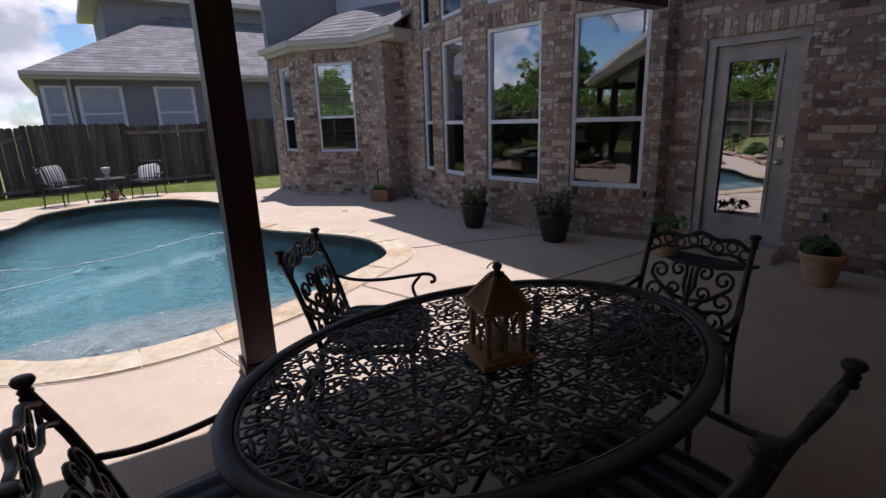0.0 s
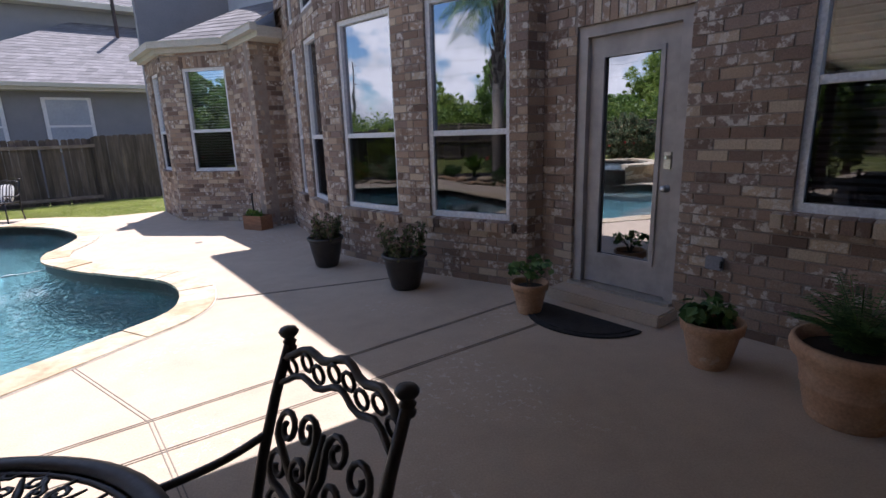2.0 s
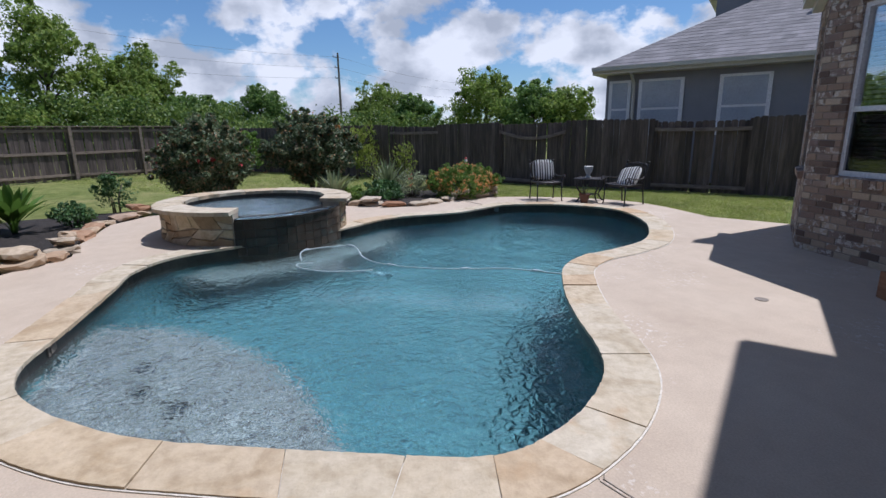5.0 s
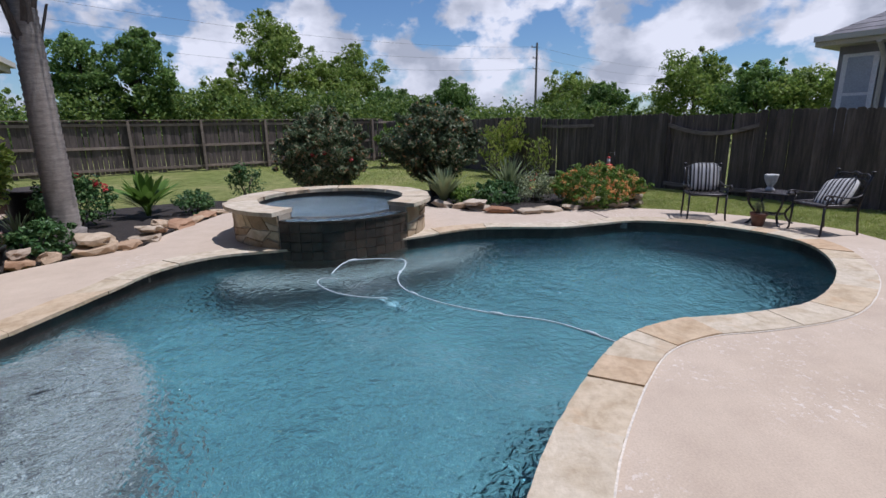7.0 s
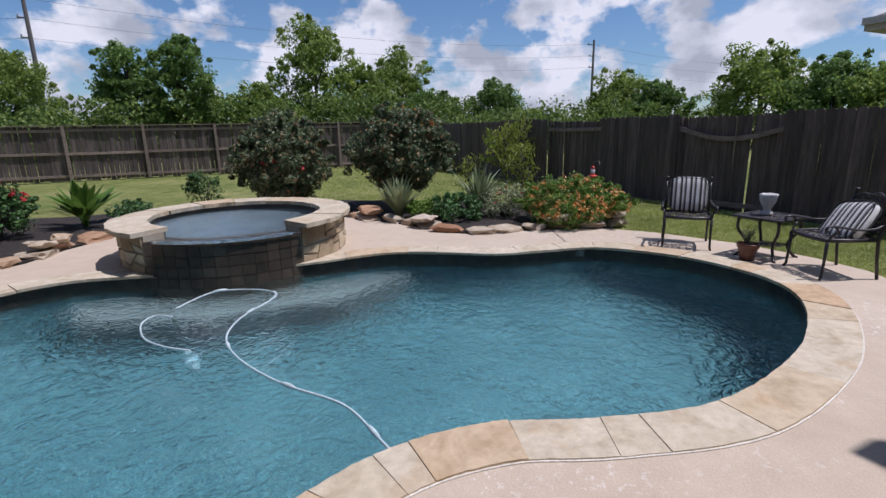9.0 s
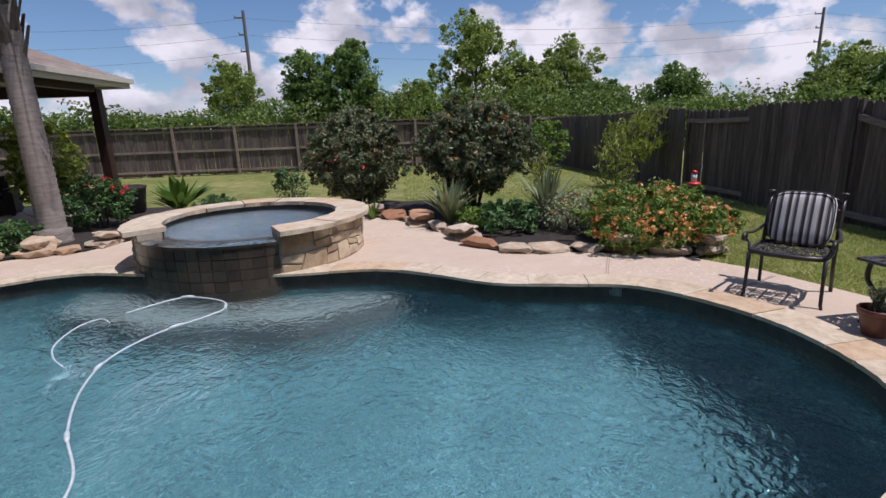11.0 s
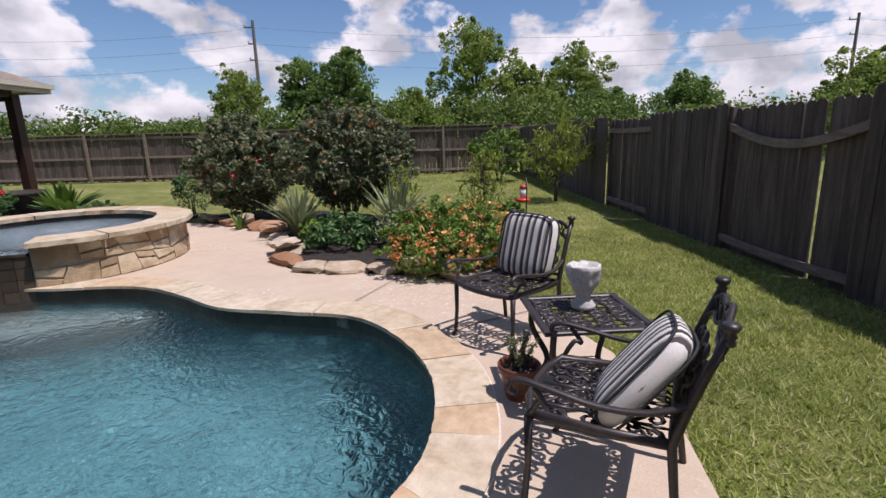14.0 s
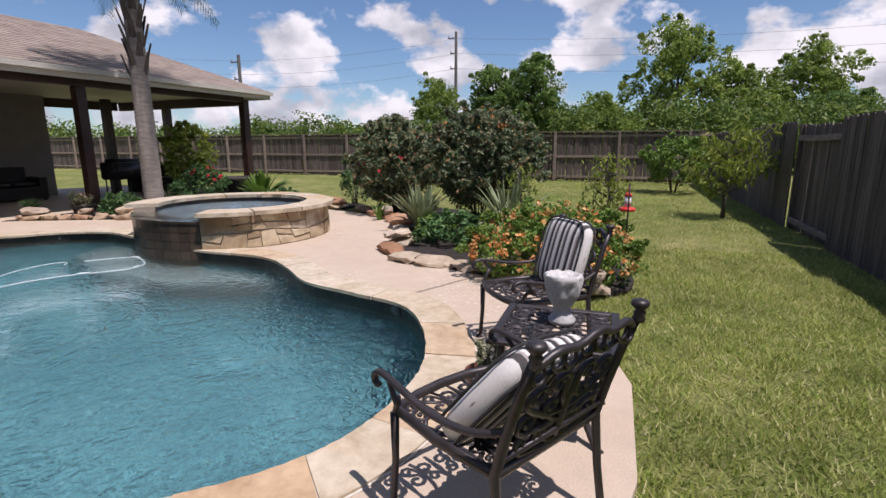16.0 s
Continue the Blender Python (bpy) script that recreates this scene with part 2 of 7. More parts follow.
def brick_material(name, island):
    mat, nt, b = nodes_of(name)
    if island:
        r = nt.nodes.new("ShaderNodeNewGeometry").outputs["Random Per Island"]
    else:
        r = nt.nodes.new("ShaderNodeObjectInfo").outputs["Random"]
    base = ramp_node(nt, r, [(0.0, (0.145, 0.096, 0.072)), (0.2, (0.265, 0.178, 0.130)), (0.42, (0.365, 0.255, 0.178)), (0.62, (0.25, 0.180, 0.150)), (0.84, (0.42, 0.305, 0.215)), (1.0, (0.55, 0.44, 0.32))])
    vec = world_pos(nt)
    n1 = noise_node(nt, 17, 5, 0.62, vec)
    n2 = noise_node(nt, 110, 3, 0.6, vec)
    wash = ramp_node(nt, n1.outputs["Fac"], [(0.50, (0, 0, 0)), (0.59, (1, 1, 1))])
    # whitewash sits on about a third of the bricks only
    sh = nt.nodes.new("ShaderNodeMath")
    sh.operation = "FRACT"
    mu = nt.nodes.new("ShaderNodeMath")
    mu.operation = "MULTIPLY"
    mu.inputs[1].default_value = 7.31
    nt.links.new(r, mu.inputs[0])
    nt.links.new(mu.outputs[0], sh.inputs[0])
    some = ramp_node(nt, sh.outputs[0], [(0.40, (0, 0, 0)), (0.60, (0.95, 0.95, 0.95))])
    fac = mix_node(nt, 1.0, wash, some, "MULTIPLY")
    col = mix_node(nt, fac, base, (0.62, 0.555, 0.48))
    g = ramp_node(nt, n2.outputs["Fac"], [(0.3, (0.75, 0.75, 0.75)), (0.7, (1.15, 1.15, 1.15))])
    col = mix_node(nt, 1.0, col, g, "MULTIPLY")
    nt.links.new(col, b.inputs["Base Color"])
    b.inputs["Roughness"].default_value = 0.9
    bump_node(nt, b, n2.outputs["Fac"], 0.5, 0.006)
    return mat


M_BRICK = brick_material("tumbled_brick", False)
M_BRICKS = brick_material("tumbled_brick_field", True)


# ---- mesh helpers ----
def bx(bm, c, s, m=None):
    """A box with centre c and size s, turned by the matrix m."""
    vs = []
    for dx, dy, dz in ((-1, -1, -1), (1, -1, -1), (1, 1, -1), (-1, 1, -1), (-1, -1, 1), (1, -1, 1), (1, 1, 1), (-1, 1, 1)):
        p = Vector((c[0] + dx * s[0] / 2, c[1] + dy * s[1] / 2, c[2] + dz * s[2] / 2))
        vs.append(bm.verts.new(m @ p if m else p))
    for f in ((3, 2, 1, 0), (4, 5, 6, 7), (0, 1, 5, 4), (1, 2, 6, 5), (2, 3, 7, 6), (3, 0, 4, 7)):
        bm.faces.new([vs[i] for i in f])


def slab(bm, pts, z0, z1):
    """A prism over the outline pts (x, y)."""
    lo = [bm.verts.new((x, y, z0)) for x, y in pts]
    hi = [bm.verts.new((x, y, z1)) for x, y in pts]
    n = len(pts)
    bm.faces.new(hi)
    bm.faces.new(lo[::-1])
    for i in range(n):
        bm.faces.new((lo[i], lo[(i + 1) % n], hi[(i + 1) % n], hi[i]))


def tube(bm, pts, r, n=6, closed=False, flat=1.0):
    """A round bar along pts; r is one radius or one for each point."""
    pts = [Vector(p) for p in pts]
    k = len(pts)
    rr = r if isinstance(r, (list, tuple)) else [r] * k
    rings, prev = [], None
    for i, p in enumerate(pts):
        a = pts[(i - 1) % k] if (closed or i) else p
        b = pts[(i + 1) % k] if (closed or i < k - 1) else p
        t = (b - a).normalized() if (b - a).length > 1e-9 else Vector((0, 0, 1))
        if prev is None:
            u = t.orthogonal().normalized()
            if abs(t.z) < 0.95:
                u = t.cross(Vector((0, 0, 1))).normalized()
        else:
            u = (prev - t * prev.dot(t)).normalized()
        prev = u
        v = t.cross(u)
        rings.append([bm.verts.new(p + (u * math.cos(2 * math.pi * j / n) + v * math.sin(2 * math.pi * j / n) * flat) * rr[i]) for j in range(n)])
    for i in range(k if closed else k - 1):
        a, b = rings[i], rings[(i + 1) % k]
        for j in range(n):
            bm.faces.new((a[j], a[(j + 1) % n], b[(j + 1) % n], b[j]))
    if not closed:
        bm.faces.new(rings[0][::-1])
        bm.faces.new(rings[-1])


def lathe(bm, prof, n=20, c=(0, 0, 0)):
    """A turned body; prof holds (radius, height), from bottom to top."""
    rings = []
    for r, z in prof:
        if r < 1e-5:
            rings.append([bm.verts.new((c[0], c[1], c[2] + z))])
        else:
            rings.append([bm.verts.new((c[0] + r * math.cos(2 * math.pi * j / n), c[1] + r * math.sin(2 * math.pi * j / n), c[2] + z)) for j in range(n)])
    for a, b in zip(rings, rings[1:]):
        for j in range(n):
            if len(a) == 1 and len(b) == 1:
                continue
            if len(a) == 1:
                bm.faces.new((a[0], b[(j + 1) % n], b[j]))
            elif len(b) == 1:
                bm.faces.new((a[j], a[(j + 1) % n], b[0]))
            else:
                bm.faces.new((a[j], a[(j + 1) % n], b[(j + 1) % n], b[j]))


def part(name, bm, mat, parent=None, label="", smooth=False, m=None):
    """Links a bmesh as one mesh object under a thing or a part."""
    me = bpy.data.meshes.new(name)
    bm.normal_update()
    bm.to_mesh(me)
    bm.free()
    me.materials.append(mat)
    if smooth:
        me.polygons.foreach_set("use_smooth", [True] * len(me.polygons))
    ob = new(name, me)
    ob.parent = parent
    if m is not None:
        ob.matrix_basis = m
    if label:
        ob["label"] = label
    return ob


def share(name, me, parent, m):
    """One more object on the same mesh."""
    ob = new(name, me)
    ob.parent, ob.matrix_basis = parent, m
    return ob


def thing(name, m, label, category, group="", kind=""):
    ob = new(name)
    ob.matrix_basis = m
    return tagged(ob, label, category, group, kind)


def spline(pts, per=6, closed=True):
    """A smooth line through the points."""
    P = [Vector(p) for p in pts]
    n, out = len(P), []
    for i in range(n if closed else n - 1):
        if closed:
            a, b, c, d = P[i - 1], P[i], P[(i + 1) % n], P[(i + 2) % n]
        else:
            a, b, c, d = P[max(i - 1, 0)], P[i], P[i + 1], P[min(i + 2, n - 1)]
        for k in range(per):
            t = k / per
            out.append(0.5 * ((2 * b) + (c - a) * t + (2 * a - 5 * b + 4 * c - d) * t * t + (3 * b - a - 3 * c + d) * t ** 3))
    if not closed:
        out.append(P[-1])
    return out


def offset(line, d):
    """The closed line moved outward (for a line that runs counter-clockwise)."""
    n, out = len(line), []
    for i in range(n):
        t = (line[(i + 1) % n] - line[i - 1]).normalized()
        out.append(Vector((line[i].x + t.y * d, line[i].y - t.x * d)))
    return out


def filled(bm, outer, holes, z):
    """A flat face over an outline with holes, as triangles."""
    edges = []
    for loop in (outer, *holes):
        vs = [bm.verts.new((p[0], p[1], z)) for p in loop]
        edges += [bm.edges.new((vs[i], vs[(i + 1) % len(vs)])) for i in range(len(vs))]
    bmesh.ops.triangle_fill(bm, use_beauty=True, use_dissolve=False, edges=edges, normal=(0, 0, 1))
    for f in bm.faces:
        if f.normal.z < 0:
            f.normal_flip()


def frame_of(a, b):
    """Local axes of a wall that runs from a to b: x along it, y out towards the pool, z up."""
    d = math.atan2(b[1] - a[1], b[0] - a[0])
    return pose(a[0], a[1], 0, 0, 0, math.degrees(d))


# ---- pool, deck and ground ----
POOL = [(-0.72, 5.75), (-0.80, 6.20), (-1.05, 6.62), (-1.42, 6.93), (-2.20, 7.25), (-2.95, 7.66), (-3.45, 8.04), (-3.75, 8.55), (-3.87, 9.1), (-4.13, 9.8),
        (-4.75, 10.45), (-5.35, 10.85), (-6.02, 11.12), (-6.62, 11.11), (-7.22, 10.76), (-7.6, 10.25), (-7.8, 9.6), (-7.6, 9.0), (-7.36, 8.35), (-7.37, 7.7),
        (-7.29, 6.97), (-6.72, 6.15), (-6.30, 5.35), (-6.03, 4.55), (-5.75, 3.87), (-5.2, 3.5), (-4.4, 3.43), (-3.36, 3.33), (-2.72, 3.27), (-2.2, 3.47), (-1.62, 4.03), (-1.28, 4.6), (-0.98, 5.2)]

RIM = offset(spline([(x, y, 0) for x, y in POOL], 6), 0.045)
SPA = (-7.45, 4.87)
WATER = -0.13

DECK = [(-3.6, 12.9), (-5.1, 12.12), (-6.2, 12.30), (-7.03, 12.29), (-7.54, 12.05), (-8.24, 11.51), (-8.9, 10.6), (-9.15, 9.95), (-9.1, 9.3), (-8.85, 8.6), (-8.58, 8.0),
        (-8.7, 7.5), (-9.15, 6.9), (-9.7, 5.9), (-10.0, 5.2), (-10.05, 4.0), (-9.7, 2.9), (-8.9, 2.45), (-7.9, 2.42), (-7.1, 2.42), (-6.4, 2.55), (-5.95, 2.2), (-5.3, 1.85), (-4.6, 1.5), (-4.2, 1.3),
        (-9.6, -2.2), (-6.6, -7.0), (6, -7.0), (12, 0), (6, 9), (0, 15)]


def ground():
    bm = bmesh.new()
    outer = [(-900, -900), (900, -900), (900, 900), (-900, 900)]
    hole = [(p.x, p.y) for p in offset(RIM, 0.2)[::3]]
    filled(bm, outer, [hole], -0.045)
    return tagged(part("ground", bm, M_LAWN, None), "mown green lawn with dry patches inside the fence", "lawn", kind="structure")


def deck():
    bm = bmesh.new()
    filled(bm, DECK, [[(p.x, p.y) for p in offset(RIM, 0.2)[::2]]], 0.0)
    top = list(bm.faces)
    r = bmesh.ops.extrude_face_region(bm, geom=top)
    for v in r["geom"]:
        if isinstance(v, bmesh.types.BMVert):
            v.co.z = -0.10
    bmesh.ops.reverse_faces(bm, faces=[f for f in r["geom"] if isinstance(f, bmesh.types.BMFace)])
    bmesh.ops.recalc_face_normals(bm, faces=bm.faces)
    return tagged(part("pavement", bm, M_CONC, None), "pinkish tan sprayed concrete pool deck with pale worn patches", "pavement", kind="structure")


def lawn_material():
    mat, nt, b = nodes_of("lawn_grass")
    vec = world_pos(nt)
    n1 = noise_node(nt, 0.35, 5, 0.6, vec)
    n2 = noise_node(nt, 38, 4, 0.7, vec)
    n3 = noise_node(nt, 3.0, 4, 0.6, vec)
    col = ramp_node(nt, n1.outputs["Fac"], [(0.35, (0.18, 0.215, 0.068)), (0.52, (0.25, 0.265, 0.10)), (0.68, (0.36, 0.33, 0.16))])
    col = mix_node(nt, 1.0, col, ramp_node(nt, n3.outputs["Fac"], [(0.3, (0.62, 0.72, 0.55)), (0.7, (1.28, 1.2, 1.2))]), "MULTIPLY")
    col = mix_node(nt, 1.0, col, ramp_node(nt, n2.outputs["Fac"], [(0.3, (0.5, 0.5, 0.45)), (0.7, (1.35, 1.35, 1.3))]), "MULTIPLY")
    nt.links.new(col, b.inputs["Base Color"])
    b.inputs["Roughness"].default_value = 0.95
    b.inputs["Specular IOR Level"].default_value = 0.1
    bump_node(nt, b, n2.outputs["Fac"], 1.0, 0.05)
    return mat


M_LAWN = lawn_material()
ground()
pave = deck()


def joint(a, b, w=0.011):
    d = (Vector(b) - Vector(a))
    bm = bmesh.new()
    for s in (-0.011, 0.011):
        bx(bm, (d.length / 2, s, 0.0), (d.length, w * 0.5, 0.006))
    ob = part("joint", bm, M_JOINT, pave, m=pose(a[0], a[1], 0.001, 0, 0, math.degrees(math.atan2(d.y, d.x))))
    return ob


for ja, jb in (((-0.45, 3.62), (2.48, 5.70)), ((-0.10, 3.45), (2.75, 5.28)), ((-0.84, 4.74), (0.09, 3.99)), ((0.09, 3.99), (0.9, 2.9)), ((-0.38, 6.14), (1.55, 6.70)), ((-0.42, 6.17), (-0.38, 6.14)),
               ((-8.12, 9.27), (-8.95, 9.11)), ((-8.0, 10.35), (-8.7, 10.72)), ((-1.72, 3.4), (-1.2, 2.9))):
    joint(ja, jb)



def floor_drain():
    bm = bmesh.new()
    lathe(bm, [(0.0, 0.0), (0.055, 0.0), (0.055, 0.004), (0.045, 0.006), (0.0, 0.006)], 20)
    ob = part("floor_drain", bm, M_JOINT, None, m=pose(-1.77, 8.98, 0.001))
    tagged(ob, "small round grey drain cover set in the deck", "drain cover")


floor_drain()

# pool shell, water and coping
# plaster blue, with strong light and dark mottle painted in as water caustics
M_PLASTER_CAUSTIC = surface("pool_plaster_painted_caustics", [(0.37, (0.016, 0.060, 0.077)), (0.5, (0.044, 0.125, 0.148)), (0.63, (0.128, 0.262, 0.285))], 7, 22, 0.8, 0.2, vary=0)
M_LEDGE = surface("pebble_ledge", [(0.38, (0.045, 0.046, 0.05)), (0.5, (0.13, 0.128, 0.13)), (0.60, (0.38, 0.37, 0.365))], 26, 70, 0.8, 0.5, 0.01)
M_BENCH = surface("pale_bench_plaster", [(0.36, (0.10, 0.12, 0.125)), (0.64, (0.19, 0.21, 0.205))], 14, 60, 0.8, 0.3, 0.006)
M_SPILL = surface("wet_brown_tile", [(0.3, (0.026, 0.018, 0.013)), (0.7, (0.100, 0.068, 0.045))], 4, 40, 0.28, 0.4, 0.006, stretch=(1, 1, 0.35), vary=0.22)
M_TILE = surface("dark_slate_tile", [(0.3, (0.016, 0.013, 0.011)), (0.7, (0.055, 0.043, 0.034))], 6, 40, 0.35, 0.3, 0.004, vary=0.35, place="world")
M_STONE = stone_material("split_flagstone", [(0.0, (0.47, 0.325, 0.195)), (0.25, (0.48, 0.395, 0.28)), (0.6, (0.52, 0.445, 0.335)), (0.88, (0.49, 0.39, 0.265)), (1.0, (0.49, 0.365, 0.235))], (0.44, 0.28, 0.145))
M_VENEER = stone_material("tan_veneer_stone", [(0.0, (0.293, 0.212, 0.132)), (0.35, (0.484, 0.38, 0.248)), (0.7, (0.614, 0.512, 0.352)), (1.0, (0.527, 0.468, 0.366))], (0.26, 0.14, 0.065), 0.02, 0.49)
M_VMORTAR = surface("pale_veneer_mortar", [(0.3, (0.30, 0.25, 0.19)), (0.7, (0.39, 0.34, 0.265))], 8, 60, 0.9, 0.4)
M_CAULK = surface("pale_caulk", [(0.3, (0.55, 0.50, 0.43)), (0.7, (0.66, 0.61, 0.54))], 8, 60, 0.7, 0.1)


def water_material(name, tint, ripple):
    mat, nt, b = nodes_of(name)
    b.inputs["Base Color"].default_value = (*tint, 1)
    b.inputs["Roughness"].default_value = 0.02
    b.inputs["IOR"].default_value = 1.33
    b.inputs["Transmission Weight"].default_value = 1.0
    vec = world_pos(nt)
    n1 = noise_node(nt, 2.6, 2, 0.5, vec)
    n1.inputs["Distortion"].default_value = 0.6
    n2 = noise_node(nt, 12.0, 2, 0.55, vec)
    n2.inputs["Distortion"].default_value = 1.2
    n3 = noise_node(nt, 0.45, 2, 0.5, vec)
    gust = ramp_node(nt, n3.outputs["Fac"], [(0.34, (0.40, 0.40, 0.40)), (0.54, (1, 1, 1))])
    mu = nt.nodes.new("ShaderNodeMath")
    mu.operation = "MULTIPLY"
    nt.links.new(n2.outputs["Fac"], mu.inputs[0])
    nt.links.new(gust, mu.inputs[1])
    ad = nt.nodes.new("ShaderNodeMath")
    ad.operation = "MULTIPLY_ADD"
    ad.inputs[1].default_value = 1.05
    nt.links.new(mu.outputs[0], ad.inputs[0])
    nt.links.new(n1.outputs["Fac"], ad.inputs[2])
    bump_node(nt, b, ad.outputs[0], ripple, 0.062)
    return mat


M_WATER = water_material("pool_water", (0.62, 0.90, 0.93), 1.0)
M_SPAWATER = water_material("spa_water", (0.80, 0.92, 0.93), 0.25)


def inside(p, loop):
    hit, n = False, len(loop)
    for i in range(n):
        a, b = loop[i], loop[i - 1]
        if (a[1] > p[1]) != (b[1] > p[1]) and p[0] < (b[0] - a[0]) * (p[1] - a[1]) / (b[1] - a[1]) + a[0]:
            hit = not hit
    return hit


M_RUBBERISH = surface("dark_plastic_cap", [(0.3, (0.008, 0.008, 0.009)), (0.7, (0.02, 0.02, 0.022))], 9, 60, 0.6, 0.1)


def pool():
    root = tagged(new("pool"), "freeform swimming pool with rippling blue-green water", "pool", kind="structure")
    bm = bmesh.new()
    n = len(RIM)
    rings = [[bm.verts.new((p.x, p.y, z)) for p in offset(RIM, d)] for d, z in ((0.02, -0.30), (0.0, -0.9), (-0.25, -1.35))]
    for a, b in zip(rings, rings[1:]):
        for i in range(n):
            bm.faces.new((b[i], b[(i + 1) % n], a[(i + 1) % n], a[i]))
    es = [bm.edges.get((rings[-1][i], rings[-1][(i + 1) % n])) for i in range(n)]
    bmesh.ops.triangle_fill(bm, use_beauty=True, edges=es)
    bmesh.ops.recalc_face_normals(bm, faces=bm.faces)
    bmesh.ops.reverse_faces(bm, faces=bm.faces)
    part("shell", bm, M_PLASTER_CAUSTIC, root, "blue-green plaster with caustic light painted in as mottle", smooth=False)
    bm = bmesh.new()
    rings = [[bm.verts.new((p.x, p.y, z)) for p in offset(RIM, 0.012)] for z in (-0.001, -0.30)]
    for i in range(n):
        bm.faces.new((rings[1][i], rings[1][(i + 1) % n], rings[0][(i + 1) % n], rings[0][i]))
    part("tile_band", bm, M_TILE, root, "dark waterline tile")
    bm = bmesh.new()
    filled(bm, [(p.x, p.y) for p in offset(RIM, 0.01)], [], WATER)
    w = part("water", bm, M_WATER, root, "rippling clear water", smooth=True)
    w.visible_shadow = False
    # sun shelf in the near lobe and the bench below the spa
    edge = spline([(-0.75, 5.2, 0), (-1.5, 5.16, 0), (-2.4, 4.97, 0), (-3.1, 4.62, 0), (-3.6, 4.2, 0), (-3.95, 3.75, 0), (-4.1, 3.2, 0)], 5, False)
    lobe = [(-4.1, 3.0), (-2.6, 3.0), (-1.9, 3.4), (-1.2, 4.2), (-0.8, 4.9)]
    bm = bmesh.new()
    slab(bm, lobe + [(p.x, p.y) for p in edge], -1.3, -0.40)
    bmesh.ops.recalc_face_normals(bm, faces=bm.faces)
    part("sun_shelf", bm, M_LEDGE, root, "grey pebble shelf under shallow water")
    bm = bmesh.new()
    slab(bm, [(-7.45, 7.3), (-6.9, 5.8), (-6.1, 4.4), (-5.75, 3.8), (-5.3, 4.3), (-5.6, 5.5), (-6.3, 6.7)], -1.3, -0.55)
    bmesh.ops.recalc_face_normals(bm, faces=bm.faces)
    part("bench", bm, M_BENCH, root, "pale underwater bench")
    for x, y in ((-3.0, 3.9), (-2.6, 3.95), (-2.25, 4.2)):
        bm = bmesh.new()
        lathe(bm, [(0.0, 0.0), (0.065, 0.0), (0.06, 0.02), (0.0, 0.024)], 12)
        part("drain", bm, M_RUBBERISH, root, "dark bubbler cap", m=pose(x, y, -0.40))
    for x, y, a in ((-7.845, 9.38, 0), (-5.05, 3.385, 80), (-3.35, 3.245, 90)):
        bm = bmesh.new()
        bx(bm, (0, 0, 0), (0.03, 0.18 if a == 0 else 0.34, 0.09))
        bx(bm, (0.018, 0, -0.01), (0.01, 0.13 if a == 0 else 0.28, 0.05))
        part("skimmer_opening", bm, M_JOINT if a else M_BENCH, root, m=pose(x + (0.0 if a else 0.01), y, -0.065, 0, 0, a))
    return root


pool()


def coping():
    root = tagged(new("pool_coping"), "honey-coloured flagstone coping round the pool", "coping", kind="structure")
    rng = random.Random(4)
    inner, outer = offset(RIM, -0.025), offset(RIM, 0.305)
    n = len(RIM)
    cuts = [0]
    while cuts[-1] < n - 3:
        cuts.append(cuts[-1] + rng.choice((2, 3, 4, 4, 5, 5, 6, 7)))
    cuts[-1] = n
    skew = [rng.uniform(-0.75, 0.75) if rng.random() < 0.65 else 0.0 for _ in cuts]
    skew[-1] = skew[0]

    def at(side, f):
        k = math.floor(f)
        return side[k % n].lerp(side[(k + 1) % n], f - k)
    for q, (i, j) in enumerate(zip(cuts, cuts[1:])):
        mid = RIM[((i + j) // 2) % n]
        if (Vector((mid.x, mid.y)) - Vector(SPA)).length > 1.0 or mid.y < 4.3:
            bm = bmesh.new()
            o = RIM[i % n]
            h = 0.015 + rng.uniform(-0.004, 0.005)
            m = (j - i) * 3
            ring = []
            for side, s in ((inner, -1), (outer, 1)):
                f0, f1 = i + 0.022 + s * skew[q] * 0.6, j - 0.022 + s * skew[q + 1] * 0.6
                row = []
                for k in range(m + 1):
                    p = at(side, f0 + (f1 - f0) * k / m)
                    w = 0.0035 if s < 0 else 0.002
                    row.append((p.x - o.x + rng.uniform(-w, w), p.y - o.y + rng.uniform(-w, w)))
                ring += row if s < 0 else row[::-1]
            slab(bm, ring, -0.014, h)
            bmesh.ops.recalc_face_normals(bm, faces=bm.faces)
            part("stone", bm, M_STONE, root, m=pose(o.x, o.y, 0, rng.uniform(-0.35, 0.35), rng.uniform(-0.35, 0.35), 0))
    bm = bmesh.new()
    a, b = offset(RIM, 0.02), offset(RIM, 0.316)
    for k in range(n):
        c = RIM[k]
        if (Vector((c.x, c.y)) - Vector(SPA)).length < 1.0:
            continue
        q = [a[k], a[(k + 1) % n], b[(k + 1) % n], b[k]]
        lo = [bm.verts.new((v.x, v.y, -0.03)) for v in q]
        hi = [bm.verts.new((v.x, v.y, 0.006)) for v in q]
        bm.faces.new(hi[::-1])
        bm.faces.new((lo[0], lo[1], hi[1], hi[0]))
        bm.faces.new((lo[3], lo[2], hi[2], hi[3])[::-1])
    bmesh.ops.recalc_face_normals(bm, faces=bm.faces)
    part("caulk_bed", bm, M_CAULK, root, "pale mortar bed")


coping()


M_BASIN = surface("grey_spa_plaster", [(0.3, (0.10, 0.135, 0.17)), (0.7, (0.15, 0.19, 0.22))], 3, 40, 0.8, 0.2)


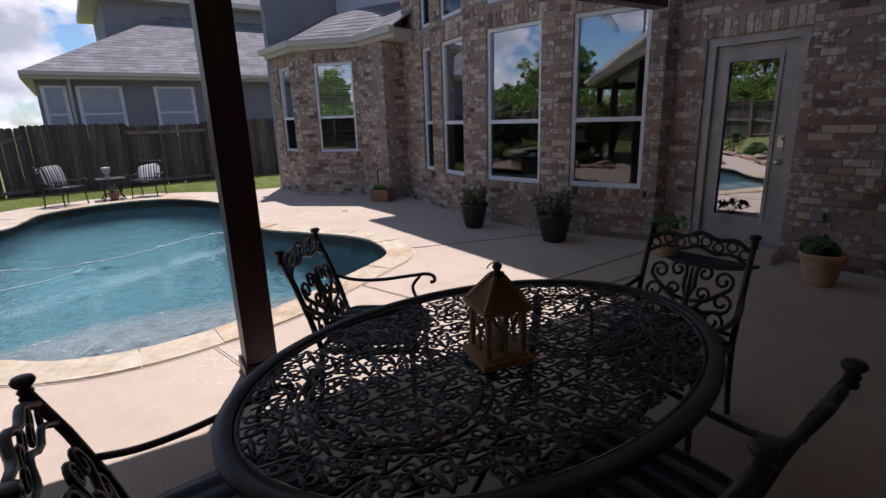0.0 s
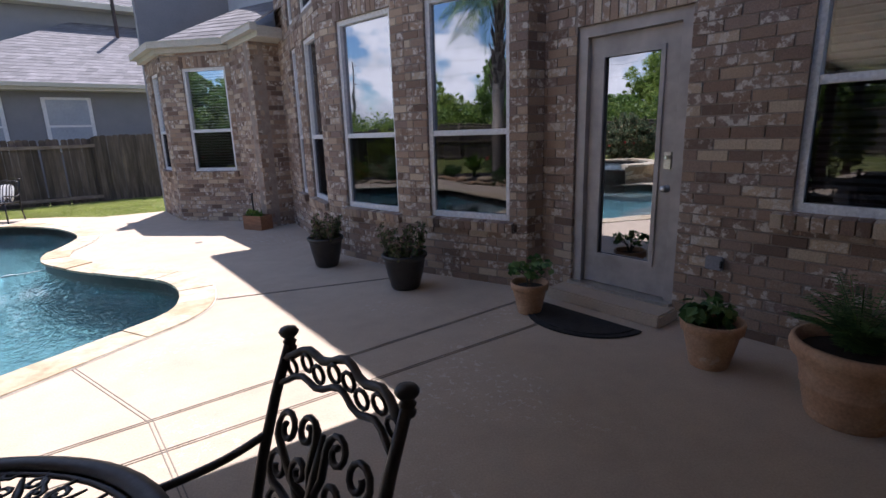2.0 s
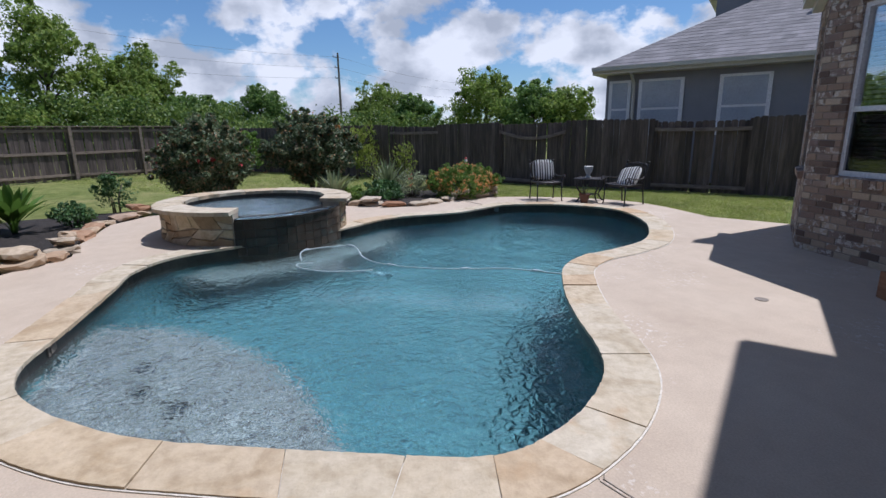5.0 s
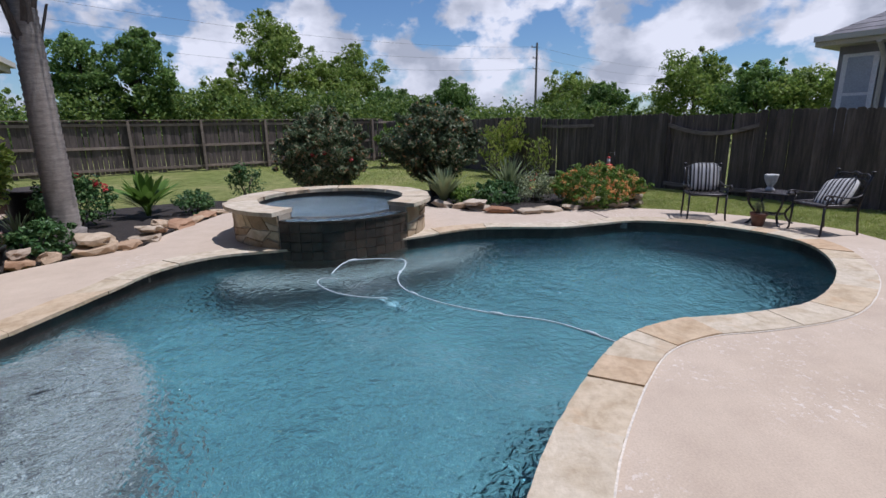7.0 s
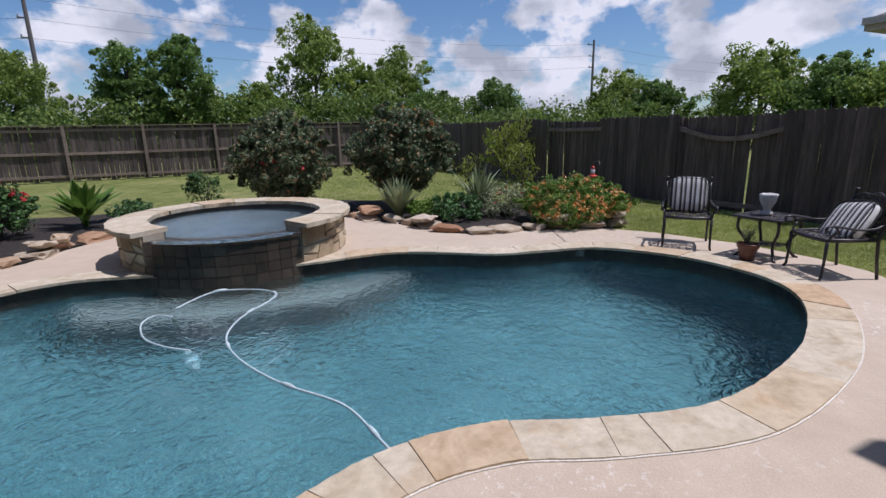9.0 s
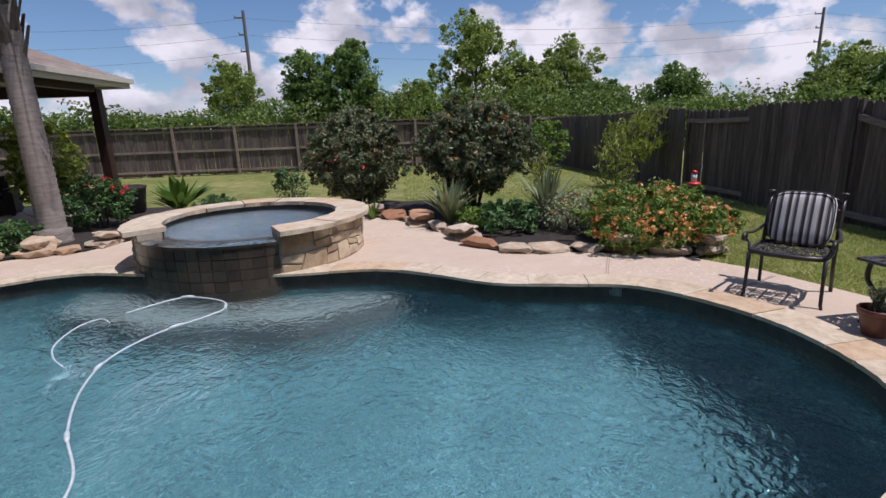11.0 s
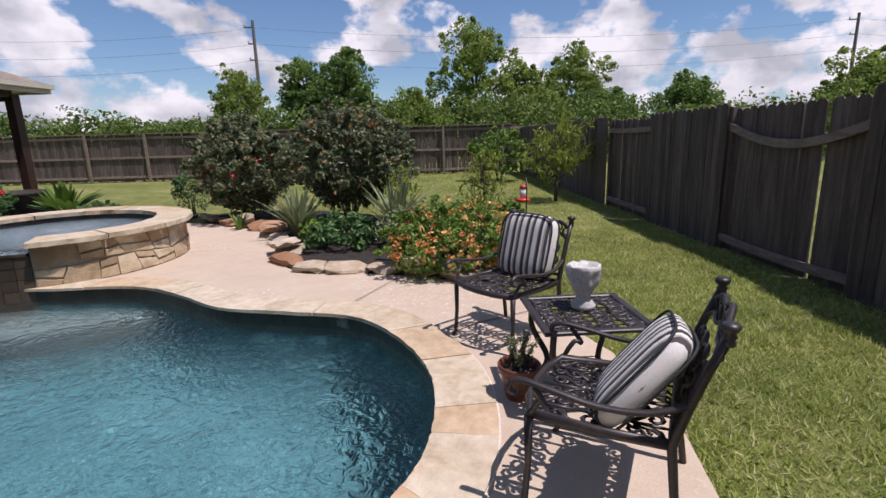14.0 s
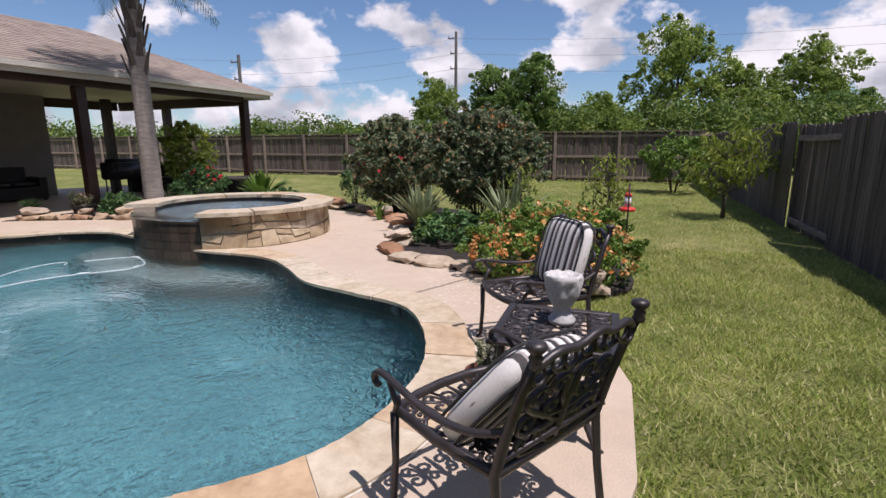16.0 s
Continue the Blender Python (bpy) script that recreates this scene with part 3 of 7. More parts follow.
def spa():
    root = thing("spa", pose(*SPA, 0), "raised round stone spa with flagstone rim and dark spillway", "spa")
    rng = random.Random(8)
    N0, N1 = radians(-14), radians(60)

    def ring(bm, r0, r1, z0, z1, a0, a1, n):
        rows = []
        for k in range(n + 1):
            t = a0 + (a1 - a0) * k / n
            c, s = math.cos(t), math.sin(t)
            rows.append([bm.verts.new((r * c, r * s, z)) for r, z in ((r0, z0), (r1, z0), (r1, z1), (r0, z1))])
        for p, q in zip(rows, rows[1:]):
            for e in range(4):
                bm.faces.new((p[e], p[(e + 1) % 4], q[(e + 1) % 4], q[e]))
        bm.faces.new(rows[0])
        bm.faces.new(rows[-1][::-1])
        bmesh.ops.recalc_face_normals(bm, faces=bm.faces)
    bm = bmesh.new()
    ring(bm, 1.12, 1.385, -0.6, 0.445, N1 + 0.003, N0 + 2 * math.pi - 0.003, 60)
    part("wall", bm, M_VMORTAR, root, "mortar between the veneer stones")
    bm = bmesh.new()
    ring(bm, 1.12, 1.385, -1.0, 0.35, N0, N1, 18)
    part("spillway", bm, M_SPILL, root, "dark wet spillway")
    # veneer: irregular stones fitted along a wandering middle joint
    end = N0 + 2 * math.pi - 0.012

    def seam(u):
        return 0.225 + 0.075 * noise.noise(Vector((u * 2.6, 1.7, 0))) + 0.05 * noise.noise(Vector((u * 7.0, 5.1, 0)))

    def veneer(c0, c1, c2, c3):
        """One stone over four corners (angle, height)."""
        bm = bmesh.new()
        d = 1.403 + rng.uniform(-0.008, 0.014)
        mu, mz = sum(c[0] for c in (c0, c1, c2, c3)) / 4, sum(c[1] for c in (c0, c1, c2, c3)) / 4
        rows = []
        for q in range(5):
            t = q / 4
            lo = (c0[0] + (c1[0] - c0[0]) * t, c0[1] + (c1[1] - c0[1]) * t)
            hi = (c3[0] + (c2[0] - c3[0]) * t, c3[1] + (c2[1] - c3[1]) * t)
            row = []
            for u, (r, k) in ((lo, (1.375, 0)), (lo, (d, 0.012)), (hi, (d, -0.012)), (hi, (1.375, 0))):
                a = u[0] + (mu - u[0]) * 0.05
                z = u[1] + (0.006 if k >= 0 and u is lo else -0.006) + k * 0.6 + rng.uniform(-0.006, 0.006)
                row.append(bm.verts.new((r * math.cos(a), r * math.sin(a), min(max(z, 0.001), 0.444))))
            rows.append(row)
        for p, r in zip(rows, rows[1:]):
            for m in range(3):
                bm.faces.new((p[m], r[m], r[m + 1], p[m + 1]))
        bm.faces.new(rows[0])
        bm.faces.new(rows[-1][::-1])
        bmesh.ops.recalc_face_normals(bm, faces=bm.faces)
        part("stone", bm, M_VENEER, root)
    for row in (0, 1):
        t0, t1 = N1 + 0.01, N1 + 0.01
        while t0 < end - 0.02:
            w, sk = rng.uniform(0.10, 0.30), rng.uniform(-0.06, 0.06)
            e0, e1 = min(t0 + w, end), min(t1 + w + sk, end)
            if end - e0 < 0.09:
                e0 = e1 = end
            e1 = max(e1, t1 + 0.05)
            if row == 0:
                c = [(t0, 0.0), (e0, 0.0), (e1, seam(e1)), (t1, seam(t1))]
            else:
                c = [(t0, seam(t0)), (e0, seam(e0)), (e1, 0.445), (t1, 0.445)]
            if rng.random() < 0.42:
                f0, f1 = rng.uniform(0.35, 0.65), rng.uniform(0.35, 0.65)
                a = tuple(c[0][k] + (c[3][k] - c[0][k]) * f0 for k in (0, 1))
                b3 = tuple(c[1][k] + (c[2][k] - c[1][k]) * f1 for k in (0, 1))
                veneer(c[0], c[1], b3, a)
                veneer(a, b3, c[2], c[3])
            else:
                veneer(*c)
            t0, t1 = e0, e1
    # spillway tiles
    for row in range(5):
        z0 = 0.35 - 0.12 * (row + 1)
        for q in range(13):
            a = N0 + (N1 - N0) * q / 13
            b2 = N0 + (N1 - N0) * (q + 1) / 13
            bm = bmesh.new()
            ring(bm, 1.38, 1.398 + rng.uniform(0, 0.004), z0 + 0.003, z0 + 0.117, a + 0.002, b2 - 0.002, 2)
            part("tile", bm, M_SPILL, root)
    # rim stones
    t = N1
    end = N0 + 2 * math.pi
    cuts = [N1]
    while cuts[-1] < end - 0.5:
        cuts.append(cuts[-1] + rng.uniform(0.34, 0.6))
    cuts[-1] = end
    for a, b2 in zip(cuts, cuts[1:]):
        bm = bmesh.new()
        ring(bm, 1.06 + rng.uniform(0, 0.02), 1.50 + rng.uniform(-0.02, 0.02), 0.447, 0.502 + rng.uniform(-0.004, 0.004), a + 0.006, b2 - 0.006, 12)
        for v in bm.verts:
            r = Vector((v.co.x, v.co.y, 0))
            v.co += r.normalized() * (0.022 * noise.noise(v.co * 5.5) + 0.010 * noise.noise(v.co * 17))
        part("rim_stone", bm, M_STONE, root)
    bm = bmesh.new()
    ring(bm, 1.08, 1.415, 0.352, 0.378, N0 + 0.01, N1 - 0.01, 12)
    part("spill_ledge", bm, M_SPILL, root, "wet stone spill ledge")
    bm = bmesh.new()
    lathe(bm, [(0.0, 0.012), (0.72, 0.012), (0.76, 0.14), (1.11, 0.15), (1.115, 0.352)], 48)
    bmesh.ops.reverse_faces(bm, faces=bm.faces)
    part("basin", bm, M_BASIN, root, "grey-blue plaster basin", smooth=True)
    bm = bmesh.new()
    ring(bm, 1.100, 1.116, 0.30, 0.444, N1 + 0.004, N0 + 2 * math.pi - 0.004, 44)
    part("tile_band", bm, M_TILE, root, "dark waterline tile")
    bm = bmesh.new()
    lathe(bm, [(1.118, 0.392), (0.0, 0.392)], 48)
    w = part("water", bm, M_SPAWATER, root, "still clear water", smooth=True)
    w.visible_shadow = False
    bm = bmesh.new()
    ring(bm, 1.119, 1.412, 0.3785, 0.388, N0 + 0.012, N1 - 0.012, 14)
    w = part("spill_sheet", bm, M_SPAWATER, root, "thin sheet of water on the spill ledge", smooth=True)
    w.visible_shadow = False


spa()

# ---- house ----
A = [(6.64, 1.13), (2.82, 6.20), (2.64, 6.08), (1.526, 6.86), (0.504, 7.89), (-0.66, 10.42), (-1.04, 10.10), (-1.655, 10.896), (-3.02, 11.22), (-3.95, 12.50)]
HEAD = 2.80


def wall_core(bm, length, z0, z1, holes, depth=0.22):
    """Masonry behind the bricks, cut round the openings (u0, u1, za, zb)."""
    us = sorted({0.0, length, *[h[0] for h in holes], *[h[1] for h in holes]})
    zs = sorted({z0, z1, *[h[2] for h in holes], *[h[3] for h in holes]})
    for a, b in zip(us, us[1:]):
        for c, d in zip(zs, zs[1:]):
            mu, mz = (a + b) / 2, (c + d) / 2
            if any(h[0] < mu < h[1] and h[2] < mz < h[3] for h in holes):
                continue
            bx(bm, (mu, -0.004 - depth / 2, mz), (b - a, depth, d - c))


BRICK_SINGLE = []


def brick_wall(name, a, b, z1, holes, near=(), label=""):
    """A brick-faced wall from a to b with openings; bricks within the spans of near are pieces of their own."""
    L = (Vector(b) - Vector(a)).length
    m = frame_of(a, b)
    root = tagged(new(name), label or "mottled tan and brown brick wall with pale mortar", "wall", kind="structure")
    root.matrix_basis = m
    bm = bmesh.new()
    wall_core(bm, L, -0.1, z1, holes)
    part("masonry", bm, M_MORTAR, root, "pale mortar")
    bw, bh, g = 0.203, 0.068, 0.011
    rng = random.Random(len(name) * 7 + int(L * 100))
    field = bmesh.new()
    lintels = [(h[0] - 0.02, h[1] + 0.02, h[3], h[3] + 0.20) for h in holes if h[2] < 3]
    row, z = 0, 0.0
    while z < z1:
        u = -(bw + g) / 2 if row % 2 else 0.0
        while u < L:
            p, q = max(u, 0.0), min(u + bw, L)
            spans = [(p, q)]
            for h in list(holes) + lintels:
                if h[2] < z + bh - 0.005 and h[3] > z + 0.005:
                    nxt = []
                    for s, e in spans:
                        if h[1] <= s or h[0] >= e:
                            nxt.append((s, e))
                        else:
                            if s < h[0] - 0.02:
                                nxt.append((s, h[0]))
                            if e > h[1] + 0.02:
                                nxt.append((h[1], e))
                    spans = nxt
            for s, e in spans:
                if e - s < 0.03:
                    continue
                pr = rng.uniform(-0.003, 0.004)
                c, sz = ((s + e) / 2, pr - 0.012, z + bh / 2), (e - s, 0.03, min(bh, z1 - z))
                if any(n[0] < c[0] < n[1] and n[2] < c[2] < n[3] for n in near):
                    BRICK_SINGLE.append((root, c, sz, rng.uniform(-0.6, 0.6)))
                else:
                    bx(field, c, sz)
            u += bw + g
        z += bh + g
        row += 1
    for u0, u1, za, zb in lintels:
        u = u0
        while u < u1 - 0.03:
            bx(field, (u + 0.034, -0.010 + rng.uniform(-0.003, 0.003), (za + zb) / 2), (0.066, 0.03, zb - za - 0.01))
            u += 0.077
    f = part("brickwork", field, M_BRICKS, root, "mottled tan, brown and whitewashed bricks")
    f["kind"] = "stuff"
    # rowlock sills
    for h in holes:
        if h[2] > 0.3 and h[2] < 3:
            u = h[0] - 0.05
            while u < h[1] + 0.03:
                s = bmesh.new()
                bx(s, (0, 0, 0), (0.066, 0.13, 0.095), Matrix.Rotation(radians(-8), 4, "X"))
                part("sill_brick", s, M_BRICK, root, m=pose(u + 0.033, 0.0, h[2] - 0.05))
                u += 0.076
    return root


def window(name, m, w, za, zb, split=0.42, blinds=False, depth=0.07, label="white-framed sash window reflecting sky and trees"):
    """A single-hung window in local wall axes, m at the foot of its left end."""
    root = tagged(new(name), label, "window", kind="structure")
    root.matrix_basis = m
    h = zb - za
    zm = za + h * split
    fr = bmesh.new()
    for c, s in (((0.025, -depth, za + h / 2), (0.05, 0.07, h)), ((w - 0.025, -depth, za + h / 2), (0.05, 0.07, h)), ((w / 2, -depth, zb - 0.025), (w - 0.1, 0.07, 0.05)), ((w / 2, -depth, za + 0.03), (w - 0.1, 0.085, 0.06))):
        bx(fr, c, s)
    part("frame", fr, M_FRAME, root)
    ra = bmesh.new()
    bx(ra, (w / 2, -depth - 0.002, zm), (w - 0.1, 0.06, 0.055))
    bx(ra, (w / 2, -depth + 0.03, zm - 0.012), (w - 0.12, 0.012, 0.02))
    part("meeting_rail", ra, M_FRAME, root)
    for nm, z0, z1, mat, y in (("pane", zm + 0.027, zb - 0.05, M_BLINDGLASS if blinds else M_GLASS, -depth - 0.012), ("pane", za + 0.06, zm - 0.027, M_SCREEN, -depth + 0.005)):
        p = bmesh.new()
        bx(p, (w / 2, y, (z0 + z1) / 2), (w - 0.09, 0.006, z1 - z0))
        ob = part(nm, p, mat, root)
        ob.visible_shadow = False
    if blinds:
        z = za + 0.06
        sl = bmesh.new()
        bx(sl, (0, 0, 0), (w - 0.12, 0.045, 0.004), Matrix.Rotation(radians(38), 4, "X"))
        me = None
        while z < zb - 0.06:
            if me is None:
                ob = part("slat", sl, M_BLIND, root, "white blind slat", m=pose(w / 2, -depth - 0.075, z))
                me = ob.data
            else:
                share("slat", me, root, pose(w / 2, -depth - 0.075, z))
            z += 0.05
    # shallow box behind the glass, painted near black in place of room shade
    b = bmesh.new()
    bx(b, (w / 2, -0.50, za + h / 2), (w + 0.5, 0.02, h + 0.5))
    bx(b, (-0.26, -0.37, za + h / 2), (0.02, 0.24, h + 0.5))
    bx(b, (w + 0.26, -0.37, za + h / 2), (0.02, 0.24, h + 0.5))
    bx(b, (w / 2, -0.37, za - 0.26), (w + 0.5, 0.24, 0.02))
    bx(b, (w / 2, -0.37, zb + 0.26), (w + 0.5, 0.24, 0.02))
    part("dim_room", b, M_ROOMSHADE, root, "near-black backing behind the glass that stands in for room shade")
    return root


M_BLIND = surface("blind_slat", [(0.3, (0.62, 0.62, 0.62)), (0.7, (0.68, 0.68, 0.68))], 4, 40, 0.6, 0.0)
OPEN = {
    "wall_door": (A[0], A[1], 5.6, [(5.02, 6.0, 0.10, 2.35), (2.62, 4.29, 0.94, 3.0)], ((3.0, 6.35, 0.0, 1.15),)),
    "wall_return": (A[1], A[2], 5.6, [], ()),
    "wall_bow_south": (A[2], A[3], 5.6, [(0.18, 1.11, 0.65, HEAD), (0.18, 1.11, 3.13, 4.6)], ((0.0, 2.66, 0.0, 2.75),)),
    "wall_bow_middle": (A[3], A[4], 5.6, [(0.20, 1.15, 0.65, HEAD), (0.20, 1.15, 3.13, 4.6)], ((0.0, 2.66, 0.0, 2.75),)),
    "wall_bow_west": (A[4], A[5], 5.6, [(0.27, 1.05, 0.65, HEAD), (1.47, 1.87, 0.65, HEAD), (0.27, 1.05, 3.13, 4.6), (1.47, 1.87, 3.13, 4.6)], ()),
    "wall_bay_return": (A[5], A[6], 3.05, [], ()),
    "wall_bay_south": (A[6], A[7], 3.05, [], ()),
    "wall_bay_front": (A[7], A[8], 3.05, [(0.11, 0.99, 0.94, 2.78)], ((0.0, 9.0, 0.0, 9.0),)),
    "wall_bay_side": (A[8], A[9], 3.05, [(0.36, 1.12, 0.94, 2.78)], ()),
}
count = 0
for nm, (a, b, z1, holes, near) in OPEN.items():
    brick_wall(nm, a, b, z1, holes, near)
    for u0, u1, za, zb in holes:
        if za < 0.3:
            continue
        count += 1
        bay = "bay" in nm
        window("window_%d" % count, frame_of(a, b) @ Matrix.Translation((u0, 0, 0)), u1 - u0, za, zb, 0.40 if za < 3 else 0.5, bay or nm == "wall_door",
               label="white-framed sash window with closed white blinds" if bay else "tall white-framed sash window reflecting sky and trees")


def back_door():
    m = frame_of(A[0], A[1]) @ Matrix.Translation((5.02, 0, 0))
    root = tagged(new("door_1"), "taupe back door with one long mirrored glass pane", "door", kind="structure")
    root.matrix_basis = m
    w, z0, z1 = 0.98, 0.10, 2.35
    fr = bmesh.new()
    for c, s in (((0.045, -0.10, (z0 + z1) / 2), (0.09, 0.14, z1 - z0)), ((w - 0.045, -0.10, (z0 + z1) / 2), (0.09, 0.14, z1 - z0)), ((w / 2, -0.10, z1 - 0.045), (w - 0.18, 0.14, 0.09))):
        bx(fr, c, s)
    part("door_frame", fr, M_TAUPE, root)
    a, b, c, d = 0.095, w - 0.095, z0 + 0.03, z1 - 0.095
    ga, gb, gc, gd = a + 0.15, b - 0.13, c + 0.27, d - 0.16
    le = bmesh.new()
    for (x0, x1, y0, y1) in ((a, ga, c, d), (gb, b, c, d), (ga, gb, c, gc), (ga, gb, gd, d)):
        bx(le, ((x0 + x1) / 2, -0.10, (y0 + y1) / 2), (x1 - x0, 0.045, y1 - y0))
    part("door_leaf", le, M_TAUPE, root)
    mo = bmesh.new()
    for (x0, x1, y0, y1) in ((ga - 0.025, ga + 0.01, gc - 0.025, gd + 0.025), (gb - 0.01, gb + 0.025, gc - 0.025, gd + 0.025), (ga + 0.01, gb - 0.01, gc - 0.025, gc + 0.01), (ga + 0.01, gb - 0.01, gd - 0.01, gd + 0.025)):
        bx(mo, ((x0 + x1) / 2, -0.070, (y0 + y1) / 2), (x1 - x0, 0.018, y1 - y0))
    part("glazing_bead", mo, M_TAUPE, root)
    p = bmesh.new()
    bx(p, ((ga + gb) / 2, -0.10, (gc + gd) / 2), (gb - ga, 0.006, gd - gc))
    part("pane", p, M_MIRRORGLASS, root, "mirror-coated glass")
    k = bmesh.new()
    lathe(k, [(0.0, 0.0), (0.032, 0.0), (0.032, 0.008), (0.012, 0.012), (0.012, 0.035), (0.026, 0.045), (0.028, 0.06), (0.018, 0.072), (0.0, 0.075)], 14)
    part("knob", k, M_CHROME, root, "satin nickel knob", True, pose(0.15, -0.077, 1.03, -90))
    k = bmesh.new()
    bx(k, (0, 0, 0), (0.055, 0.02, 0.13))
    lathe(k, [(0.0, 0.0), (0.03, 0.0), (0.028, 0.03), (0.0, 0.035)], 12, (0, 0, 0.01))
    part("lock_plate", k, M_CHROME, root, "satin nickel deadbolt plate", False, pose(0.15, -0.070, 1.25))
    t = bmesh.new()
    bx(t, (w / 2, -0.06, z0 + 0.012), (w, 0.22, 0.026))
    part("threshold", t, M_CHROME, root, "aluminium threshold")
    t = bmesh.new()
    bx(t, (w / 2, 0.05, 0.045), (w + 0.10, 0.48, 0.11))
    bmesh.ops.bevel(t, geom=list(t.edges), offset=0.015, segments=2, affect="EDGES")
    part("step", t, M_CONC, root, "low concrete step")
    # near-black sheet behind the door pane, its colour replaces the shade indoors
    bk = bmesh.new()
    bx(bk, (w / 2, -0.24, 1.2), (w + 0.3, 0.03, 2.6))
    part("dim_room", bk, M_ROOMSHADE, root, "near-black backing behind the glass that stands in for room shade")


M_TAUPE = surface("taupe_paint", [(0.3, (0.40, 0.355, 0.325)), (0.7, (0.44, 0.395, 0.36))], 2, 5, 0.5, 0.0)
M_CHROME = surface("satin_nickel", [(0.3, (0.6, 0.58, 0.55)), (0.7, (0.7, 0.68, 0.65))], 8, 60, 0.28, 0.02, metal=1.0)
M_MIRRORGLASS = glass_pane("door_glass", 0.5, (0.3, 0.3, 0.32))
back_door()


def shingle_plane(bm, quad, rows, per):
    """Rows of shingles over a roof face given by its two eave points and its two ridge points."""
    a, b, c, d = [Vector(p) for p in quad]
    nrm = (b - a).cross(d - a).normalized()
    if nrm.z < 0:
        nrm = -nrm
    rng = random.Random(int(abs(a.x * 13 + a.y * 7) * 10))
    for r in range(rows):
        t0, t1 = r / rows, min((r + 1.08) / rows, 1.0)
        l0, r0, l1, r1 = a.lerp(d, t0), b.lerp(c, t0), a.lerp(d, t1), b.lerp(c, t1)
        n = max(1, int((r0 - l0).length / per))
        cuts = [0.0]
        for k in range(1, n):
            cuts.append(min(max((k + rng.uniform(-0.3, 0.3)) / n, 0), 1))
        cuts.append(1.0)
        for s, e in zip(cuts, cuts[1:]):
            q = [l0.lerp(r0, s) + nrm * 0.011, l0.lerp(r0, e) + nrm * 0.011, l1.lerp(r1, e) + nrm * 0.004, l1.lerp(r1, s) + nrm * 0.004]
            low = [l0.lerp(r0, s), l0.lerp(r0, e)]
            v = [bm.verts.new(p) for p in q]
            w = [bm.verts.new(p) for p in low]
            bm.faces.new(v)
            bm.faces.new((w[0], w[1], v[1], v[0]))


def house_roofs():
    root = tagged(new("house_roof"), "grey shingle roof and boxed eaves of the brick house", "roof", kind="structure")
    # bay roof: eave line stands off the bay walls
    e = [(-0.76, 9.67), (-1.63, 10.83), (-3.03, 11.10), (-4.05, 12.43)]
    h = [(0.3, 10.3), (-0.55, 11.5), (-1.75, 12.2), (-2.7, 13.2)]
    bm = bmesh.new()
    for i in range(3):
        shingle_plane(bm, ((*e[i], 3.22), (*e[i + 1], 3.22), (*h[i + 1], 4.02), (*h[i], 4.02)), 9, 0.3)
    ob = part("bay_shingles", bm, M_ROOF, root, "grey asphalt shingles")
    ob["kind"] = "stuff"
    bm = bmesh.new()
    slab(bm, e + [(-3.4, 12.8), (0.4, 10.9)], 3.04, 3.20)
    bmesh.ops.recalc_face_normals(bm, faces=bm.faces)
    part("bay_eave", bm, M_TRIM, root, "cream boxed eave")
    for i in range(3):
        g = bmesh.new()
        a, b = Vector(e[i]), Vector(e[i + 1])
        d = (b - a).length
        bx(g, (d / 2, 0.06, 3.17), (d + 0.06, 0.11, 0.11))
        bx(g, (d / 2, 0.115, 3.215), (d + 0.06, 0.02, 0.02))
        part("gutter", g, M_TRIM, root, "cream metal gutter", m=frame_of(e[i], e[i + 1]))
    # upper storey of lap siding behind the bay roof
    s0, s1 = (0.2, 10.6), (-2.9, 14.1)
    m = frame_of(s0, s1)
    L = (Vector(s1) - Vector(s0)).length
    z = 3.55
    while z < 6.0:
        g = bmesh.new()
        bx(g, (L / 2, 0, z + 0.10), (L, 0.03, 0.20))
        bx(g, (L / 2, 0.016, z + 0.012), (L, 0.012, 0.024))
        part("siding_board", g, M_SIDING, root, m=m)
        z += 0.19
    g = bmesh.new()
    bx(g, (L / 2, -0.2, 4.7), (L, 0.36, 2.7))
    bx(g, (L - 0.05, 0.025, 4.7), (0.1, 0.03, 2.7))
    part("upper_wall", g, M_SIDING, root, m=m)
    # main eave
    E0, E1 = Vector((5.53, 0.30)), Vector((-1.44, 10.37))
    back = Vector((0.809, 0.588)) * 7
    bm = bmesh.new()
    slab(bm, [tuple(E0), tuple(E1), tuple(E1 + back), tuple(E0 + back)], 5.75, 5.92)
    bmesh.ops.recalc_face_normals(bm, faces=bm.faces)
    part("main_eave", bm, M_TRIM, root, "cream boxed eave")
    bm = bmesh.new()
    r0, r1 = E0 + back, E1 + back
    shingle_plane(bm, ((*E1, 5.93), (*E0, 5.93), (*r0, 9.2), (*r1, 9.2)), 24, 0.5)
    ob = part("main_shingles", bm, M_ROOF, root, "grey asphalt shingles")
    ob["kind"] = "stuff"


house_roofs()


def house_back():
    """Plain walls that close the house behind the brick fronts."""
    for k, (a, b) in enumerate((((-3.95, 12.5), (1.5, 16.5)), ((1.5, 16.5), (11.0, 4.3)), ((11.0, 4.3), (6.64, 1.13)))):
        bm = bmesh.new()
        L = (Vector(b) - Vector(a)).length
        bx(bm, (L / 2, 0.1, 2.8), (L, 0.2, 5.6))
        part("wall_closing_%d" % (k + 1), bm, M_STUCCO, None, m=frame_of(a, b))
        tagged(bpy.data.objects["wall_closing_%d" % (k + 1)], "plain outer wall that closes the house", "wall", kind="structure")


house_back()


